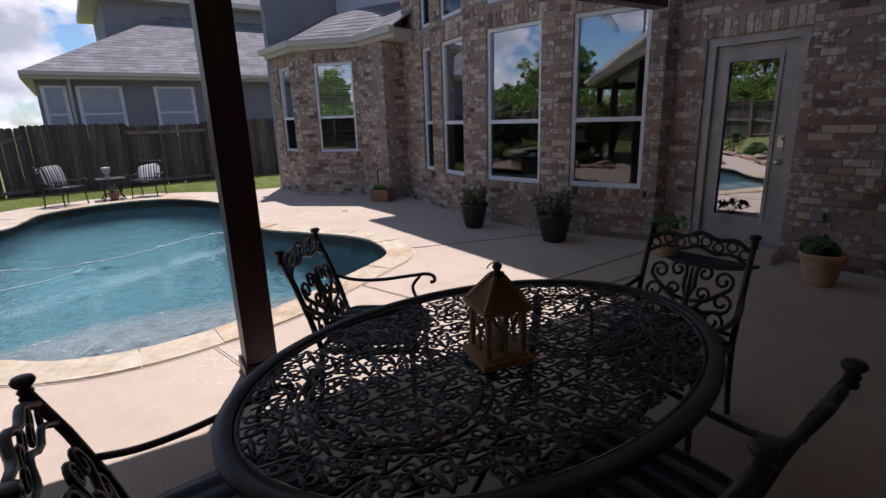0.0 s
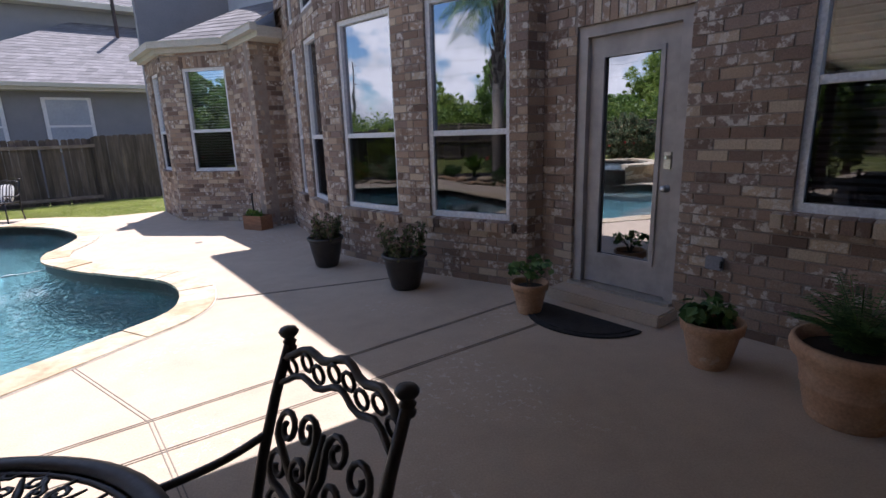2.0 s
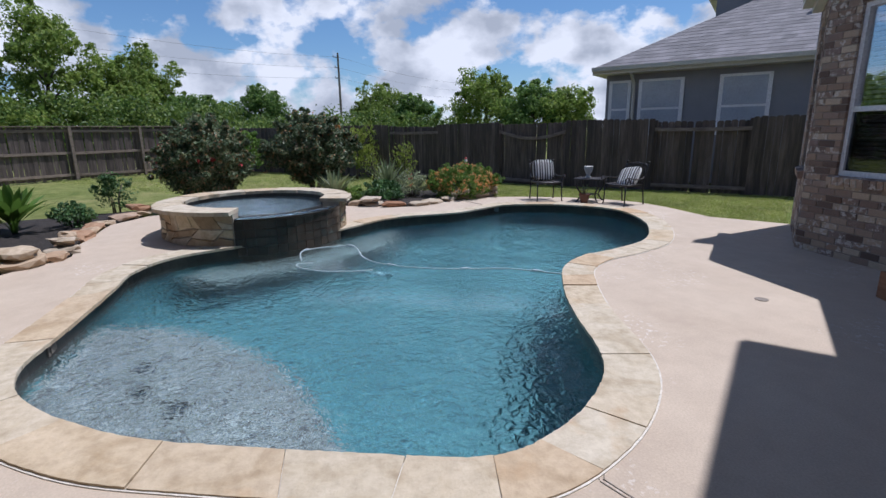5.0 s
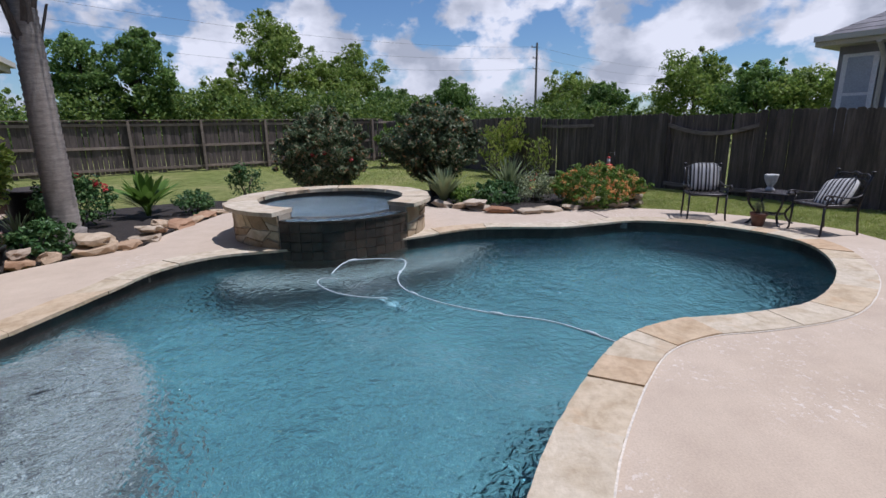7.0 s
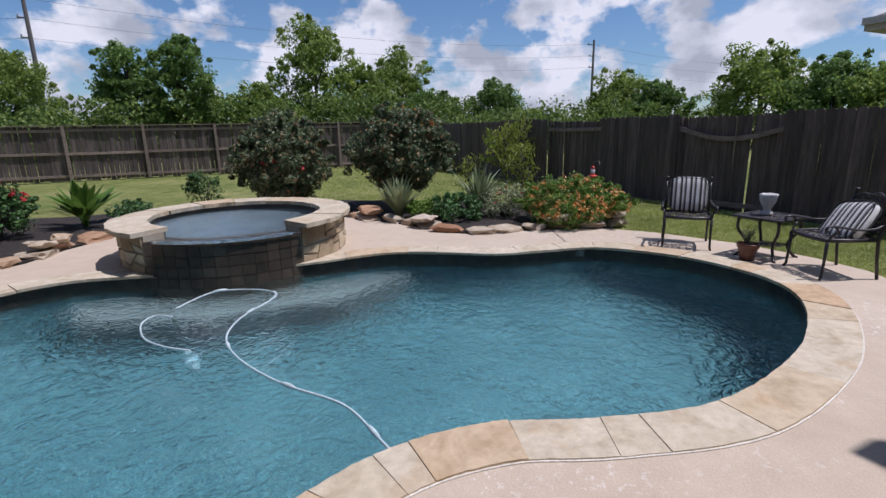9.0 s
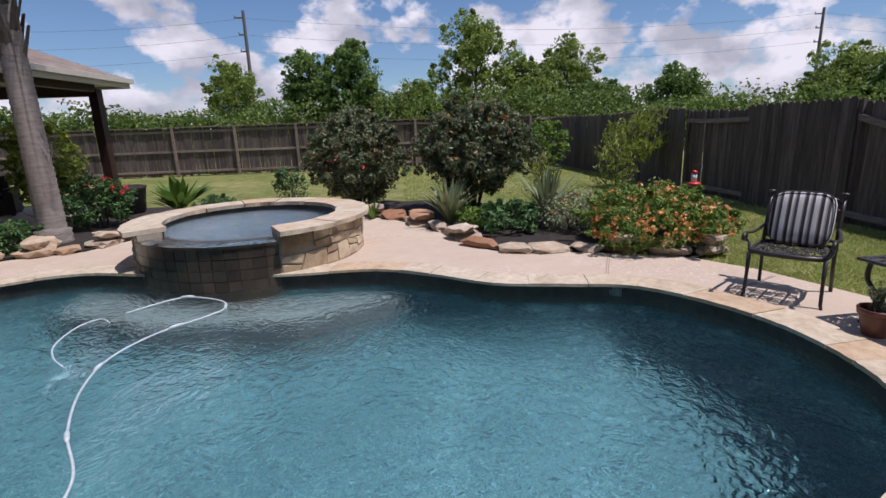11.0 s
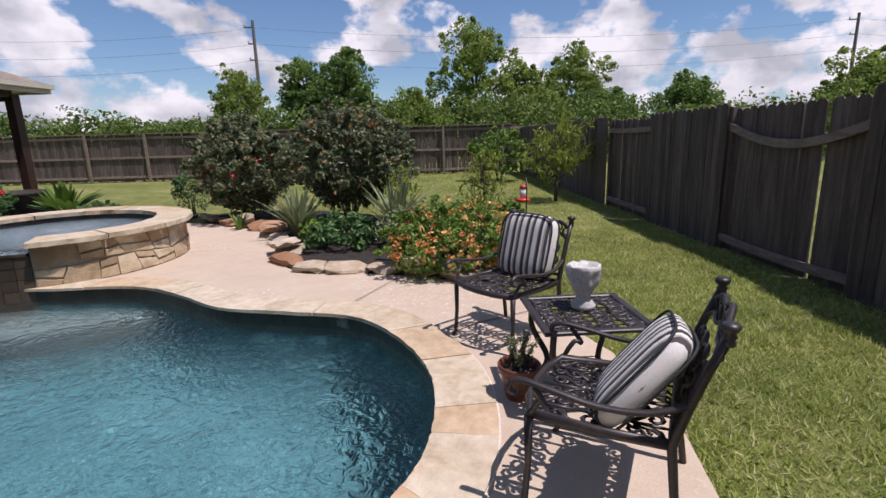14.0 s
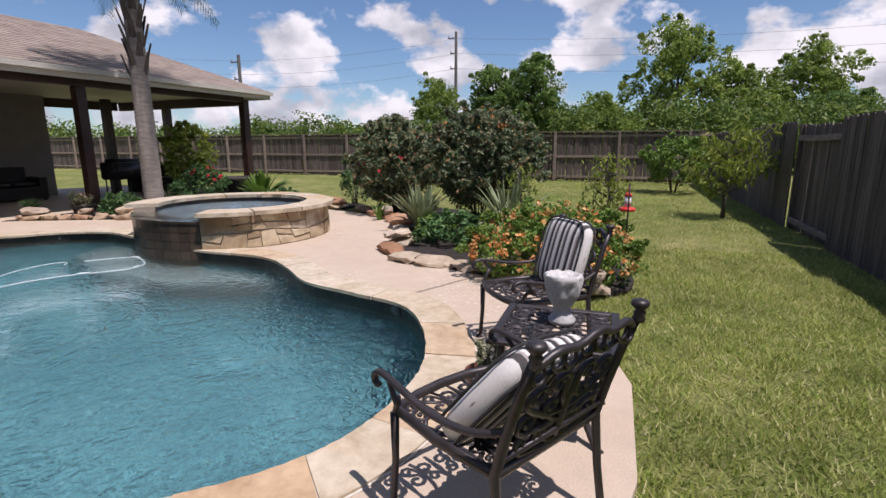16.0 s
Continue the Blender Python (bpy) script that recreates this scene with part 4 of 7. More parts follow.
# ---- fences ----
def picket_mesh(w, h):
    bm = bmesh.new()
    pts = [(-w / 2, 0), (w / 2, 0), (w / 2, h - 0.03), (w / 2 - 0.03, h), (-w / 2 + 0.03, h), (-w / 2, h - 0.03)]
    lo = [bm.verts.new((x, -0.008, z)) for x, z in pts]
    hi = [bm.verts.new((x, 0.008, z)) for x, z in pts]
    bm.faces.new(lo)
    bm.faces.new(hi[::-1])
    for i in range(6):
        bm.faces.new((hi[i], hi[(i + 1) % 6], lo[(i + 1) % 6], lo[i]))
    bmesh.ops.recalc_face_normals(bm, faces=bm.faces)
    me = bpy.data.meshes.new("picket")
    bm.to_mesh(me)
    bm.free()
    me.materials.append(M_FENCE)
    return me


def side_fence():
    """Solid on this side but for panels whose boards sit on the far side of the rails."""
    root = thing("fence", pose(-12.1, 11.75, -0.12, 0, 0, 36), "tall weathered grey-brown wooden privacy fence with recessed panels", "fence")
    me = picket_mesh(0.138, 1.84)
    rng = random.Random(3)
    panels = ((-4.15, -2.25), (-0.07, 1.98), (4.2, 6.23))
    s = -14.0
    while s < 13.0:
        inn = [p for p in panels if p[0] < s < p[1]]
        y = 0.075 if inn else -0.02
        dz = rng.uniform(-0.010, 0.012) + 0.018 * math.sin(s * 0.9) - (0.06 if inn else 0)
        if inn and rng.random() < 0.16:
            s += 0.035
        share("picket", me, root, pose(s, y, dz, rng.uniform(-0.5, 0.5), rng.uniform(-0.25, 0.25), rng.uniform(-2, 2)))
        s += 0.1395 + rng.uniform(-0.001, 0.004)
    for a, b in panels:
        for z, sag in ((1.58, -0.20 if a > -1 and a < 1 else -0.015), (0.22, -0.03 if a > -1 and a < 1 else 0.0)):
            bm = bmesh.new()
            k = 10
            pts = [(a - 0.02 + (b - a + 0.04) * i / k, 0.02, z + sag * math.sin(math.pi * i / k)) for i in range(k + 1)]
            rows = []
            for p in pts:
                rows.append([bm.verts.new((p[0], p[1] + dy, p[2] + dz)) for dy, dz in ((-0.02, -0.043), (0.02, -0.043), (0.02, 0.043), (-0.02, 0.043))])
            for p, q in zip(rows, rows[1:]):
                for e in range(4):
                    bm.faces.new((p[e], p[(e + 1) % 4], q[(e + 1) % 4], q[e]))
            bm.faces.new(rows[0])
            bm.faces.new(rows[-1][::-1])
            bmesh.ops.recalc_face_normals(bm, faces=bm.faces)
            part("rail", bm, M_SIDERAIL, root)
        for x in (a, b):
            bm = bmesh.new()
            bx(bm, (0, 0.055, 0.85), (0.09, 0.09, 1.9))
            part("post", bm, M_FENCE, root, m=pose(x, 0, 0))
    return root


def back_fence():
    root = thing("fence", pose(-0.819 * 17.4, -0.574 * 17.4, 0.0, 0, 0, 125), "weathered wooden fence with posts and rails showing", "fence")
    me = picket_mesh(0.138, 1.83)
    rng = random.Random(5)
    s = -22.0
    while s < 16.2:
        share("picket", me, root, pose(s, 0.05, rng.uniform(-0.02, 0.03), rng.uniform(-0.6, 0.6), rng.uniform(-0.9, 0.9), rng.uniform(-3, 3)))
        s += 0.147 + rng.uniform(-0.004, 0.008)
    bm = bmesh.new()
    bx(bm, (0, 0, 0.93), (0.09, 0.09, 1.88))
    post = part("post", bm, M_RAIL, root, m=pose(1.42 - 2.37 * 9, -0.04, 0))
    for k in range(-8, 7):
        share("post", post.data, root, pose(1.42 + 2.37 * k, -0.04, 0))
    rail = None
    for k in range(-9, 7):
        for z in (0.16, 0.93, 1.70):
            if rail is None:
                bm = bmesh.new()
                bx(bm, (1.185, 0.0, 0), (2.28, 0.04, 0.09))
                rail = part("rail", bm, M_RAIL, root, m=pose(1.42 + 2.37 * k, -0.015 + 0.03, z)).data
            else:
                share("rail", rail, root, pose(1.42 + 2.37 * k, -0.015 + 0.03, z + rng.uniform(-0.01, 0.01), 0, rng.uniform(-0.4, 0.4), 0))
    bm = bmesh.new()
    bx(bm, (-3.0, 0.02, 1.86), (38.0, 0.14, 0.03))
    part("cap_board", bm, M_RAIL, root)


side_fence()
back_fence()


# ---- covered patio ----
PAV = pose(-1.3, 3.38, 0, 0, 0, 31.5)


def pavilion():
    root = thing("covered_patio", PAV, "long shingled patio roof on dark stained posts", "patio cover")
    x0, x1, dp = -10.05, 3.9, 6.2
    bm = bmesh.new()
    bx(bm, ((x0 + x1) / 2, -dp / 2, 2.70), (x1 - x0, dp, 0.04))
    part("ceiling", bm, M_TRIM, root, "painted soffit")
    bm = bmesh.new()
    bx(bm, ((x0 + x1) / 2, 0.0, 2.72), (x1 - x0, 0.04, 0.20))
    bx(bm, (x0, -dp / 2, 2.72), (0.04, dp, 0.20))
    part("fascia", bm, M_TRIM, root, "cream fascia board")
    bm = bmesh.new()
    bx(bm, ((x0 + x1) / 2, 0.06, 2.77), (x1 - x0 + 0.05, 0.10, 0.10))
    part("gutter", bm, M_TRIM, root, "cream metal gutter")
    bm = bmesh.new()
    bx(bm, ((x0 + x1) / 2 + 0.3, -0.38, 2.60), (x1 - x0 - 0.9, 0.15, 0.17))
    bx(bm, (x0 + 0.6, -dp / 2, 2.56), (0.15, dp - 0.9, 0.25))
    bx(bm, ((x0 + x1) / 2 + 0.3, -dp + 0.45, 2.56), (x1 - x0 - 0.9, 0.15, 0.25))
    part("beam", bm, M_POST, root, "dark stained beam")
    bm = bmesh.new()
    rz = 2.83 + 1.35
    shingle_plane(bm, ((x0, 0, 2.83), (x1, 0, 2.83), (x1 - 3.0, -dp / 2, rz), (x0 + 3.1, -dp / 2, rz)), 25, 0.30)
    shingle_plane(bm, ((x1, -dp, 2.83), (x0, -dp, 2.83), (x0 + 3.1, -dp / 2, rz), (x1 - 3.0, -dp / 2, rz)), 15, 0.6)
    shingle_plane(bm, ((x0, -dp, 2.83), (x0, 0, 2.83), (x0 + 3.1, -dp / 2, rz), (x0 + 3.1, -dp / 2 - 0.01, rz)), 25, 0.32)
    shingle_plane(bm, ((x1, 0, 2.83), (x1, -dp, 2.83), (x1 - 3.0, -dp / 2 - 0.01, rz), (x1 - 3.0, -dp / 2, rz)), 15, 0.6)
    ob = part("shingles", bm, M_ROOF_TAN, root, "tan asphalt shingles")
    ob["kind"] = "stuff"
    bm = bmesh.new()
    bx(bm, (0, 0, 1.29), (0.19, 0.19, 2.58))
    bx(bm, (0, 0, 0.05), (0.23, 0.23, 0.10))
    posts = [(-0.14, -0.33), (-9.50, -0.45), (-5.2, -0.45), (-9.45, -3.6), (-7.65, -3.6), (-0.2, -dp + 0.45), (3.2, -dp + 0.45)]
    first = part("post", bm, M_POST, root, m=pose(*posts[0], 0))
    for p in posts[1:]:
        share("post", first.data, root, pose(*p, 0))
    return root


pavilion()


def patio_back_wall():
    bm = bmesh.new()
    # patio wall, lengthened out of view to cut sky light
    bx(bm, (6.0, 0.1, 1.33), (12.0, 0.2, 2.66))
    # unseen wing, added only to block southern sky and deepen the shade
    bx(bm, (9.2, -2.0, 2.4), (5.6, 3.9, 4.8))
    ob = part("wall_patio", bm, M_WALLSHADED, None, m=pose(-4.45, -4.6, 0, 0, 0, 32.5))
    tagged(ob, "patio wall in shade-darkened cream, with an unseen wing added to block sky light", "wall", kind="structure")


patio_back_wall()


# ---- neighbouring house ----
def neighbour():
    base = Matrix.Translation((-12.1, 11.75, 0)) @ pose(0, 0, 0, 0, 0, 36) @ Matrix.Translation((0, 2.0, 0))
    root = thing("neighbour_house", base, "grey stucco house with shingle roof behind the fence", "house")
    bm = bmesh.new()
    bx(bm, (9.4, 4.0, 1.55), (14.0, 8.0, 3.1))
    part("wall", bm, M_STUCCO, root, "grey stucco wall")
    bm = bmesh.new()
    x0, x1, y0, y1, z = 2.12, 17.0, -0.50, 8.6, 3.00
    bx(bm, ((x0 + x1) / 2, (y0 + y1) / 2, z + 0.06), (x1 - x0, y1 - y0, 0.16))
    part("eave", bm, M_TRIM, root, "cream boxed eave")
    bm = bmesh.new()
    bx(bm, ((x0 + x1) / 2, y0 - 0.05, z + 0.12), (x1 - x0, 0.1, 0.11))
    part("gutter", bm, M_TRIM, root, "cream gutter")
    bm = bmesh.new()
    zr = 5.6
    shingle_plane(bm, ((x0, y0, z + 0.15), (x1, y0, z + 0.15), (x1 - 3, 4.0, zr), (x0 + 4.5, 4.0, zr)), 22, 0.35)
    shingle_plane(bm, ((x0, y1, z + 0.15), (x0, y0, z + 0.15), (x0 + 4.5, 4.0, zr), (x0 + 4.5, 4.01, zr)), 22, 0.35)
    ob = part("shingles", bm, M_ROOF, root, "grey asphalt shingles")
    ob["kind"] = "stuff"
    bm = bmesh.new()
    bx(bm, (9.15, 6.5, 4.7), (9.0, 5.0, 2.9))
    part("upper_wall", bm, M_STUCCO, root, "grey upper storey")
    bm = bmesh.new()
    bx(bm, (9.15, 6.5, 6.12), (10.1, 6.1, 0.18))
    part("upper_eave", bm, M_TRIM, root, "cream upper eave")
    bm = bmesh.new()
    shingle_plane(bm, ((4.1, 3.45, 6.22), (14.2, 3.45, 6.22), (11.5, 6.5, 7.9), (7.2, 6.5, 7.9)), 14, 0.4)
    shingle_plane(bm, ((4.1, 9.5, 6.22), (4.1, 3.45, 6.22), (7.2, 6.5, 7.9), (7.2, 6.51, 7.9)), 14, 0.4)
    ob = part("upper_shingles", bm, M_ROOF, root)
    ob["kind"] = "stuff"
    for x in (2.57, 3.39, 5.40):
        w, x_ = (0.46, x) if x < 3 else (1.02, x)
        win = part("window", (lambda b: (bx(b, (w / 2, -0.03, 2.05), (w + 0.15, 0.06, 1.54)), b)[1])(bmesh.new()), M_FRAME, root, "white window surround", m=pose(x_, 0, 0))
        b = bmesh.new()
        bx(b, (w / 2, -0.065, 2.40), (w - 0.04, 0.012, 0.70))
        bx(b, (w / 2, -0.065, 1.66), (w - 0.04, 0.012, 0.66))
        part("pane", b, M_NEIGHGLASS, win, "pale glass with drawn blinds")
    b = bmesh.new()
    tube(b, [(3.18, -0.5, 2.98), (3.18, -0.12, 2.75), (3.18, -0.06, 2.55), (3.18, -0.06, 0.1)], 0.045, 8)
    part("downpipe", b, M_TRIM, root, "cream downpipe")
    b = bmesh.new()
    tube(b, [(7.85, 3.0, 4.6), (7.85, 3.0, 8.2)], 0.06, 8)
    part("vent_pipe", b, M_POST, root, "dark flue pipe")


M_NEIGHGLASS = surface("blind_glass", [(0.3, (0.34, 0.38, 0.44)), (0.7, (0.42, 0.46, 0.52))], 2, 40, 0.15, 0.0)
neighbour()

# ---- materials of the things ----
M_METAL = surface("dark_cast_aluminium", [(0.3, (0.034, 0.029, 0.030)), (0.7, (0.058, 0.050, 0.050))], 12, 90, 0.42, 0.15, 0.002, metal=0.35, place="object")
M_TERRA = surface("terracotta", [(0.3, (0.42, 0.24, 0.14)), (0.7, (0.55, 0.35, 0.22))], 7, 60, 0.85, 0.25, 0.003, place="object", blot=(6, 0.62, (0.58, 0.44, 0.33)))
M_GLAZE = surface("black_glaze", [(0.3, (0.012, 0.011, 0.011)), (0.7, (0.03, 0.027, 0.026))], 9, 60, 0.38, 0.1, 0.002, place="object")
M_REDPOT = surface("brown_red_pot", [(0.3, (0.10, 0.034, 0.020)), (0.7, (0.165, 0.058, 0.034))], 9, 60, 0.4, 0.1, place="object")
M_SOIL = surface("potting_soil", [(0.3, (0.02, 0.015, 0.012)), (0.7, (0.045, 0.033, 0.025))], 20, 80, 0.95, 0.8, 0.01)
M_WHITE = surface("white_plaster", [(0.3, (0.44, 0.43, 0.415)), (0.7, (0.58, 0.57, 0.55))], 9, 60, 0.7, 0.3, 0.004, place="object")
M_LANTWOOD = surface("golden_wood", [(0.3, (0.30, 0.165, 0.055)), (0.7, (0.46, 0.28, 0.11))], 6, 40, 0.6, 0.2, 0.002, stretch=(8, 8, 1), place="object")
M_PLANKBOX = surface("cedar_planter", [(0.3, (0.22, 0.10, 0.05)), (0.7, (0.34, 0.17, 0.09))], 5, 40, 0.75, 0.3, 0.003, stretch=(1, 6, 6), place="object")
M_RUBBER = surface("black_mat", [(0.3, (0.012, 0.012, 0.012)), (0.7, (0.03, 0.03, 0.03))], 20, 90, 0.8, 0.5, 0.004)
M_HOSE = surface("white_hose", [(0.3, (0.42, 0.48, 0.50)), (0.7, (0.55, 0.60, 0.62))], 8, 40, 0.5, 0.1)
M_BLUEPART = surface("pale_blue_plastic", [(0.3, (0.16, 0.27, 0.31)), (0.7, (0.24, 0.36, 0.40))], 8, 40, 0.4, 0.1)
M_ROCK = stone_material("border_sandstone", [(0.0, (0.30, 0.155, 0.085)), (0.2, (0.40, 0.27, 0.17)), (0.45, (0.47, 0.375, 0.265)), (0.7, (0.36, 0.30, 0.235)), (0.88, (0.40, 0.23, 0.135)), (1.0, (0.52, 0.45, 0.35))], (0.30, 0.16, 0.09), 0.02)
M_BARK = surface("bark", [(0.3, (0.07, 0.055, 0.045)), (0.7, (0.14, 0.115, 0.095))], 5, 30, 0.95, 0.8, 0.015, stretch=(4, 4, 1))
M_PALMBARK = surface("palm_trunk", [(0.3, (0.20, 0.17, 0.145)), (0.7, (0.33, 0.29, 0.25))], 5, 26, 0.95, 0.8, 0.02, stretch=(1, 1, 5))
M_RED = surface("red_plastic", [(0.3, (0.55, 0.03, 0.02)), (0.7, (0.68, 0.05, 0.03))], 8, 40, 0.35, 0.0)
M_POLE = surface("utility_pole", [(0.3, (0.11, 0.10, 0.095)), (0.7, (0.17, 0.155, 0.15))], 5, 30, 0.9, 0.3, stretch=(4, 4, 0.5))
M_WICKER = surface("dark_wicker", [(0.3, (0.016, 0.012, 0.011)), (0.7, (0.035, 0.026, 0.022))], 20, 60, 0.7, 0.6, 0.006)


def leaf_material(name, stops, through=0.25, rough=0.5):
    mat, nt, b = nodes_of(name)
    r = nt.nodes.new("ShaderNodeNewGeometry").outputs["Random Per Island"]
    col = ramp_node(nt, r, stops)
    n = noise_node(nt, 0.9, 3, 0.6, world_pos(nt))
    col = mix_node(nt, 1.0, col, ramp_node(nt, n.outputs["Fac"], [(0.3, (0.72, 0.75, 0.7)), (0.7, (1.2, 1.2, 1.15))]), "MULTIPLY")
    nt.links.new(col, b.inputs["Base Color"])
    b.inputs["Roughness"].default_value = rough
    b.inputs["Specular IOR Level"].default_value = 0.3
    tr = nt.nodes.new("ShaderNodeBsdfTranslucent")
    nt.links.new(col, tr.inputs["Color"])
    mx = nt.nodes.new("ShaderNodeMixShader")
    mx.inputs[0].default_value = through
    nt.links.new(b.outputs[0], mx.inputs[1])
    nt.links.new(tr.outputs[0], mx.inputs[2])
    nt.links.new(mx.outputs[0], nt.nodes["Material Output"].inputs[0])
    return mat


M_LEAF_TREE = leaf_material("tree_leaf", [(0.0, (0.105, 0.178, 0.036)), (0.5, (0.222, 0.308, 0.064)), (1.0, (0.375, 0.435, 0.115))], 0.5)
M_LEAF_SCRUB = leaf_material("scrub_leaf", [(0.0, (0.05, 0.10, 0.022)), (0.5, (0.12, 0.19, 0.04)), (1.0, (0.25, 0.31, 0.075))], 0.4)
M_LEAF_DARK = leaf_material("dark_tree_leaf", [(0.0, (0.072, 0.140, 0.038)), (0.5, (0.145, 0.245, 0.064)), (1.0, (0.265, 0.365, 0.098))], 0.5)
M_LEAF_ROSE = leaf_material("rose_leaf", [(0.0, (0.058, 0.098, 0.045)), (0.5, (0.138, 0.188, 0.096)), (0.84, (0.275, 0.31, 0.19)), (1.0, (0.48, 0.25, 0.14))], 0.3, 0.45)
M_LEAF_POT = leaf_material("potted_leaf", [(0.0, (0.05, 0.07, 0.03)), (0.45, (0.10, 0.135, 0.05)), (0.75, (0.17, 0.17, 0.08)), (1.0, (0.20, 0.10, 0.09))], 0.2)
M_LEAF_BRIGHT = leaf_material("fresh_leaf", [(0.0, (0.072, 0.145, 0.026)), (0.5, (0.145, 0.246, 0.043)), (1.0, (0.246, 0.334, 0.072))], 0.3)
M_LEAF_YELLOW = leaf_material("yellow_green_leaf", [(0.0, (0.13, 0.19, 0.03)), (0.5, (0.24, 0.30, 0.05)), (1.0, (0.38, 0.40, 0.09))], 0.45)
M_LEAF_GREY = leaf_material("strap_leaf", [(0.0, (0.15, 0.19, 0.10)), (0.5, (0.25, 0.29, 0.16)), (1.0, (0.38, 0.39, 0.24))], 0.2)
M_LEAF_DEEP = leaf_material("garden_leaf", [(0.0, (0.037, 0.093, 0.031)), (0.5, (0.076, 0.162, 0.051)), (1.0, (0.153, 0.246, 0.085))], 0.2)
M_FLOWER_OR = leaf_material("orange_flower", [(0.0, (0.55, 0.10, 0.03)), (0.5, (0.66, 0.24, 0.05)), (1.0, (0.72, 0.42, 0.14))], 0.2, 0.7)
M_FLOWER_LANT = leaf_material("lantana_flower", [(0.0, (0.60, 0.20, 0.06)), (0.5, (0.68, 0.34, 0.12)), (1.0, (0.74, 0.50, 0.25))], 0.2, 0.7)
M_FLOWER_RED = leaf_material("red_flower", [(0.0, (0.42, 0.02, 0.03)), (0.5, (0.55, 0.05, 0.06)), (1.0, (0.6, 0.13, 0.13))], 0.2, 0.7)
M_FLOWER_PALE = leaf_material("pale_flower", [(0.0, (0.22, 0.12, 0.11)), (0.5, (0.38, 0.24, 0.21)), (1.0, (0.55, 0.44, 0.40))], 0.2, 0.7)
M_GRASS = leaf_material("grass_blade", [(0.0, (0.20, 0.275, 0.045)), (0.45, (0.32, 0.375, 0.09)), (0.75, (0.46, 0.46, 0.16)), (1.0, (0.64, 0.58, 0.33))], 0.4, 0.6)


def stripes(name, bands, pitch):
    mat, nt, b = nodes_of(name)
    sep = nt.nodes.new("ShaderNodeSeparateXYZ")
    nt.links.new(local_pos(nt, (1 / pitch, 1 / pitch, 1 / pitch)), sep.inputs[0])
    fr = nt.nodes.new("ShaderNodeMath")
    fr.operation = "FRACT"
    nt.links.new(sep.outputs[0], fr.inputs[0])
    r = nt.nodes.new("ShaderNodeValToRGB")
    r.color_ramp.interpolation = "CONSTANT"
    while len(r.color_ramp.elements) < len(bands):
        r.color_ramp.elements.new(0.5)
    for e, (p, c) in zip(r.color_ramp.elements, bands):
        e.position, e.color = p, (*c, 1)
    nt.links.new(fr.outputs[0], r.inputs[0])
    n = noise_node(nt, 300, 2, 0.5, local_pos(nt))
    col = mix_node(nt, 1.0, r.outputs[0], ramp_node(nt, n.outputs["Fac"], [(0.3, (0.85, 0.85, 0.85)), (0.7, (1.1, 1.1, 1.1))]), "MULTIPLY")
    nt.links.new(col, b.inputs["Base Color"])
    b.inputs["Roughness"].default_value = 0.9
    bump_node(nt, b, n.outputs["Fac"], 0.3, 0.002)
    return mat


M_SEATCLOTH = stripes("navy_striped_cloth", [(0.0, (0.025, 0.03, 0.045)), (0.22, (0.13, 0.17, 0.20)), (0.38, (0.05, 0.07, 0.10)), (0.52, (0.02, 0.02, 0.028)), (0.66, (0.16, 0.19, 0.20)), (0.80, (0.24, 0.27, 0.27)), (0.90, (0.06, 0.07, 0.09))], 0.19)
M_BACKCLOTH = stripes("black_white_striped_cloth", [(0.0, (0.66, 0.64, 0.61)), (0.24, (0.06, 0.055, 0.055)), (0.42, (0.34, 0.31, 0.29)), (0.52, (0.66, 0.64, 0.61)), (0.66, (0.035, 0.033, 0.035)), (0.86, (0.26, 0.22, 0.20)), (0.94, (0.66, 0.64, 0.61))], 0.115)


# ---- cast furniture ----
def curl(tail, c, r, a0, turns, n=15):
    """A bar that leaves tail and winds into a scroll round c, in a plane."""
    first = (c[0] + r * math.cos(radians(a0)), c[1] + r * math.sin(radians(a0)))
    pts = [tail, ((tail[0] * 0.5 + first[0] * 0.5) + (first[1] - tail[1]) * 0.12, (tail[1] * 0.5 + first[1] * 0.5) - (first[0] - tail[0]) * 0.12)]
    for k in range(n):
        t = k / (n - 1)
        a = radians(a0) + turns * 2 * math.pi * t
        q = r * (1 - 0.72 * t)
        pts.append((c[0] + q * math.cos(a), c[1] + q * math.sin(a)))
    return pts


BACK_MOTIF = [((0.0, 0.455), (0.150, 0.515), 0.060, -95, 1.35), ((0.0, 0.560), (0.175, 0.615), 0.056, -110, 1.3), ((0.0, 0.590), (0.165, 0.722), 0.054, -70, 1.3),
              ((0.0, 0.600), (0.070, 0.745), 0.046, 190, -1.3), ((0.0, 0.545), (0.075, 0.640), 0.040, -80, 1.25), ((0.0, 0.440), (0.062, 0.530), 0.038, -60, 1.25)]



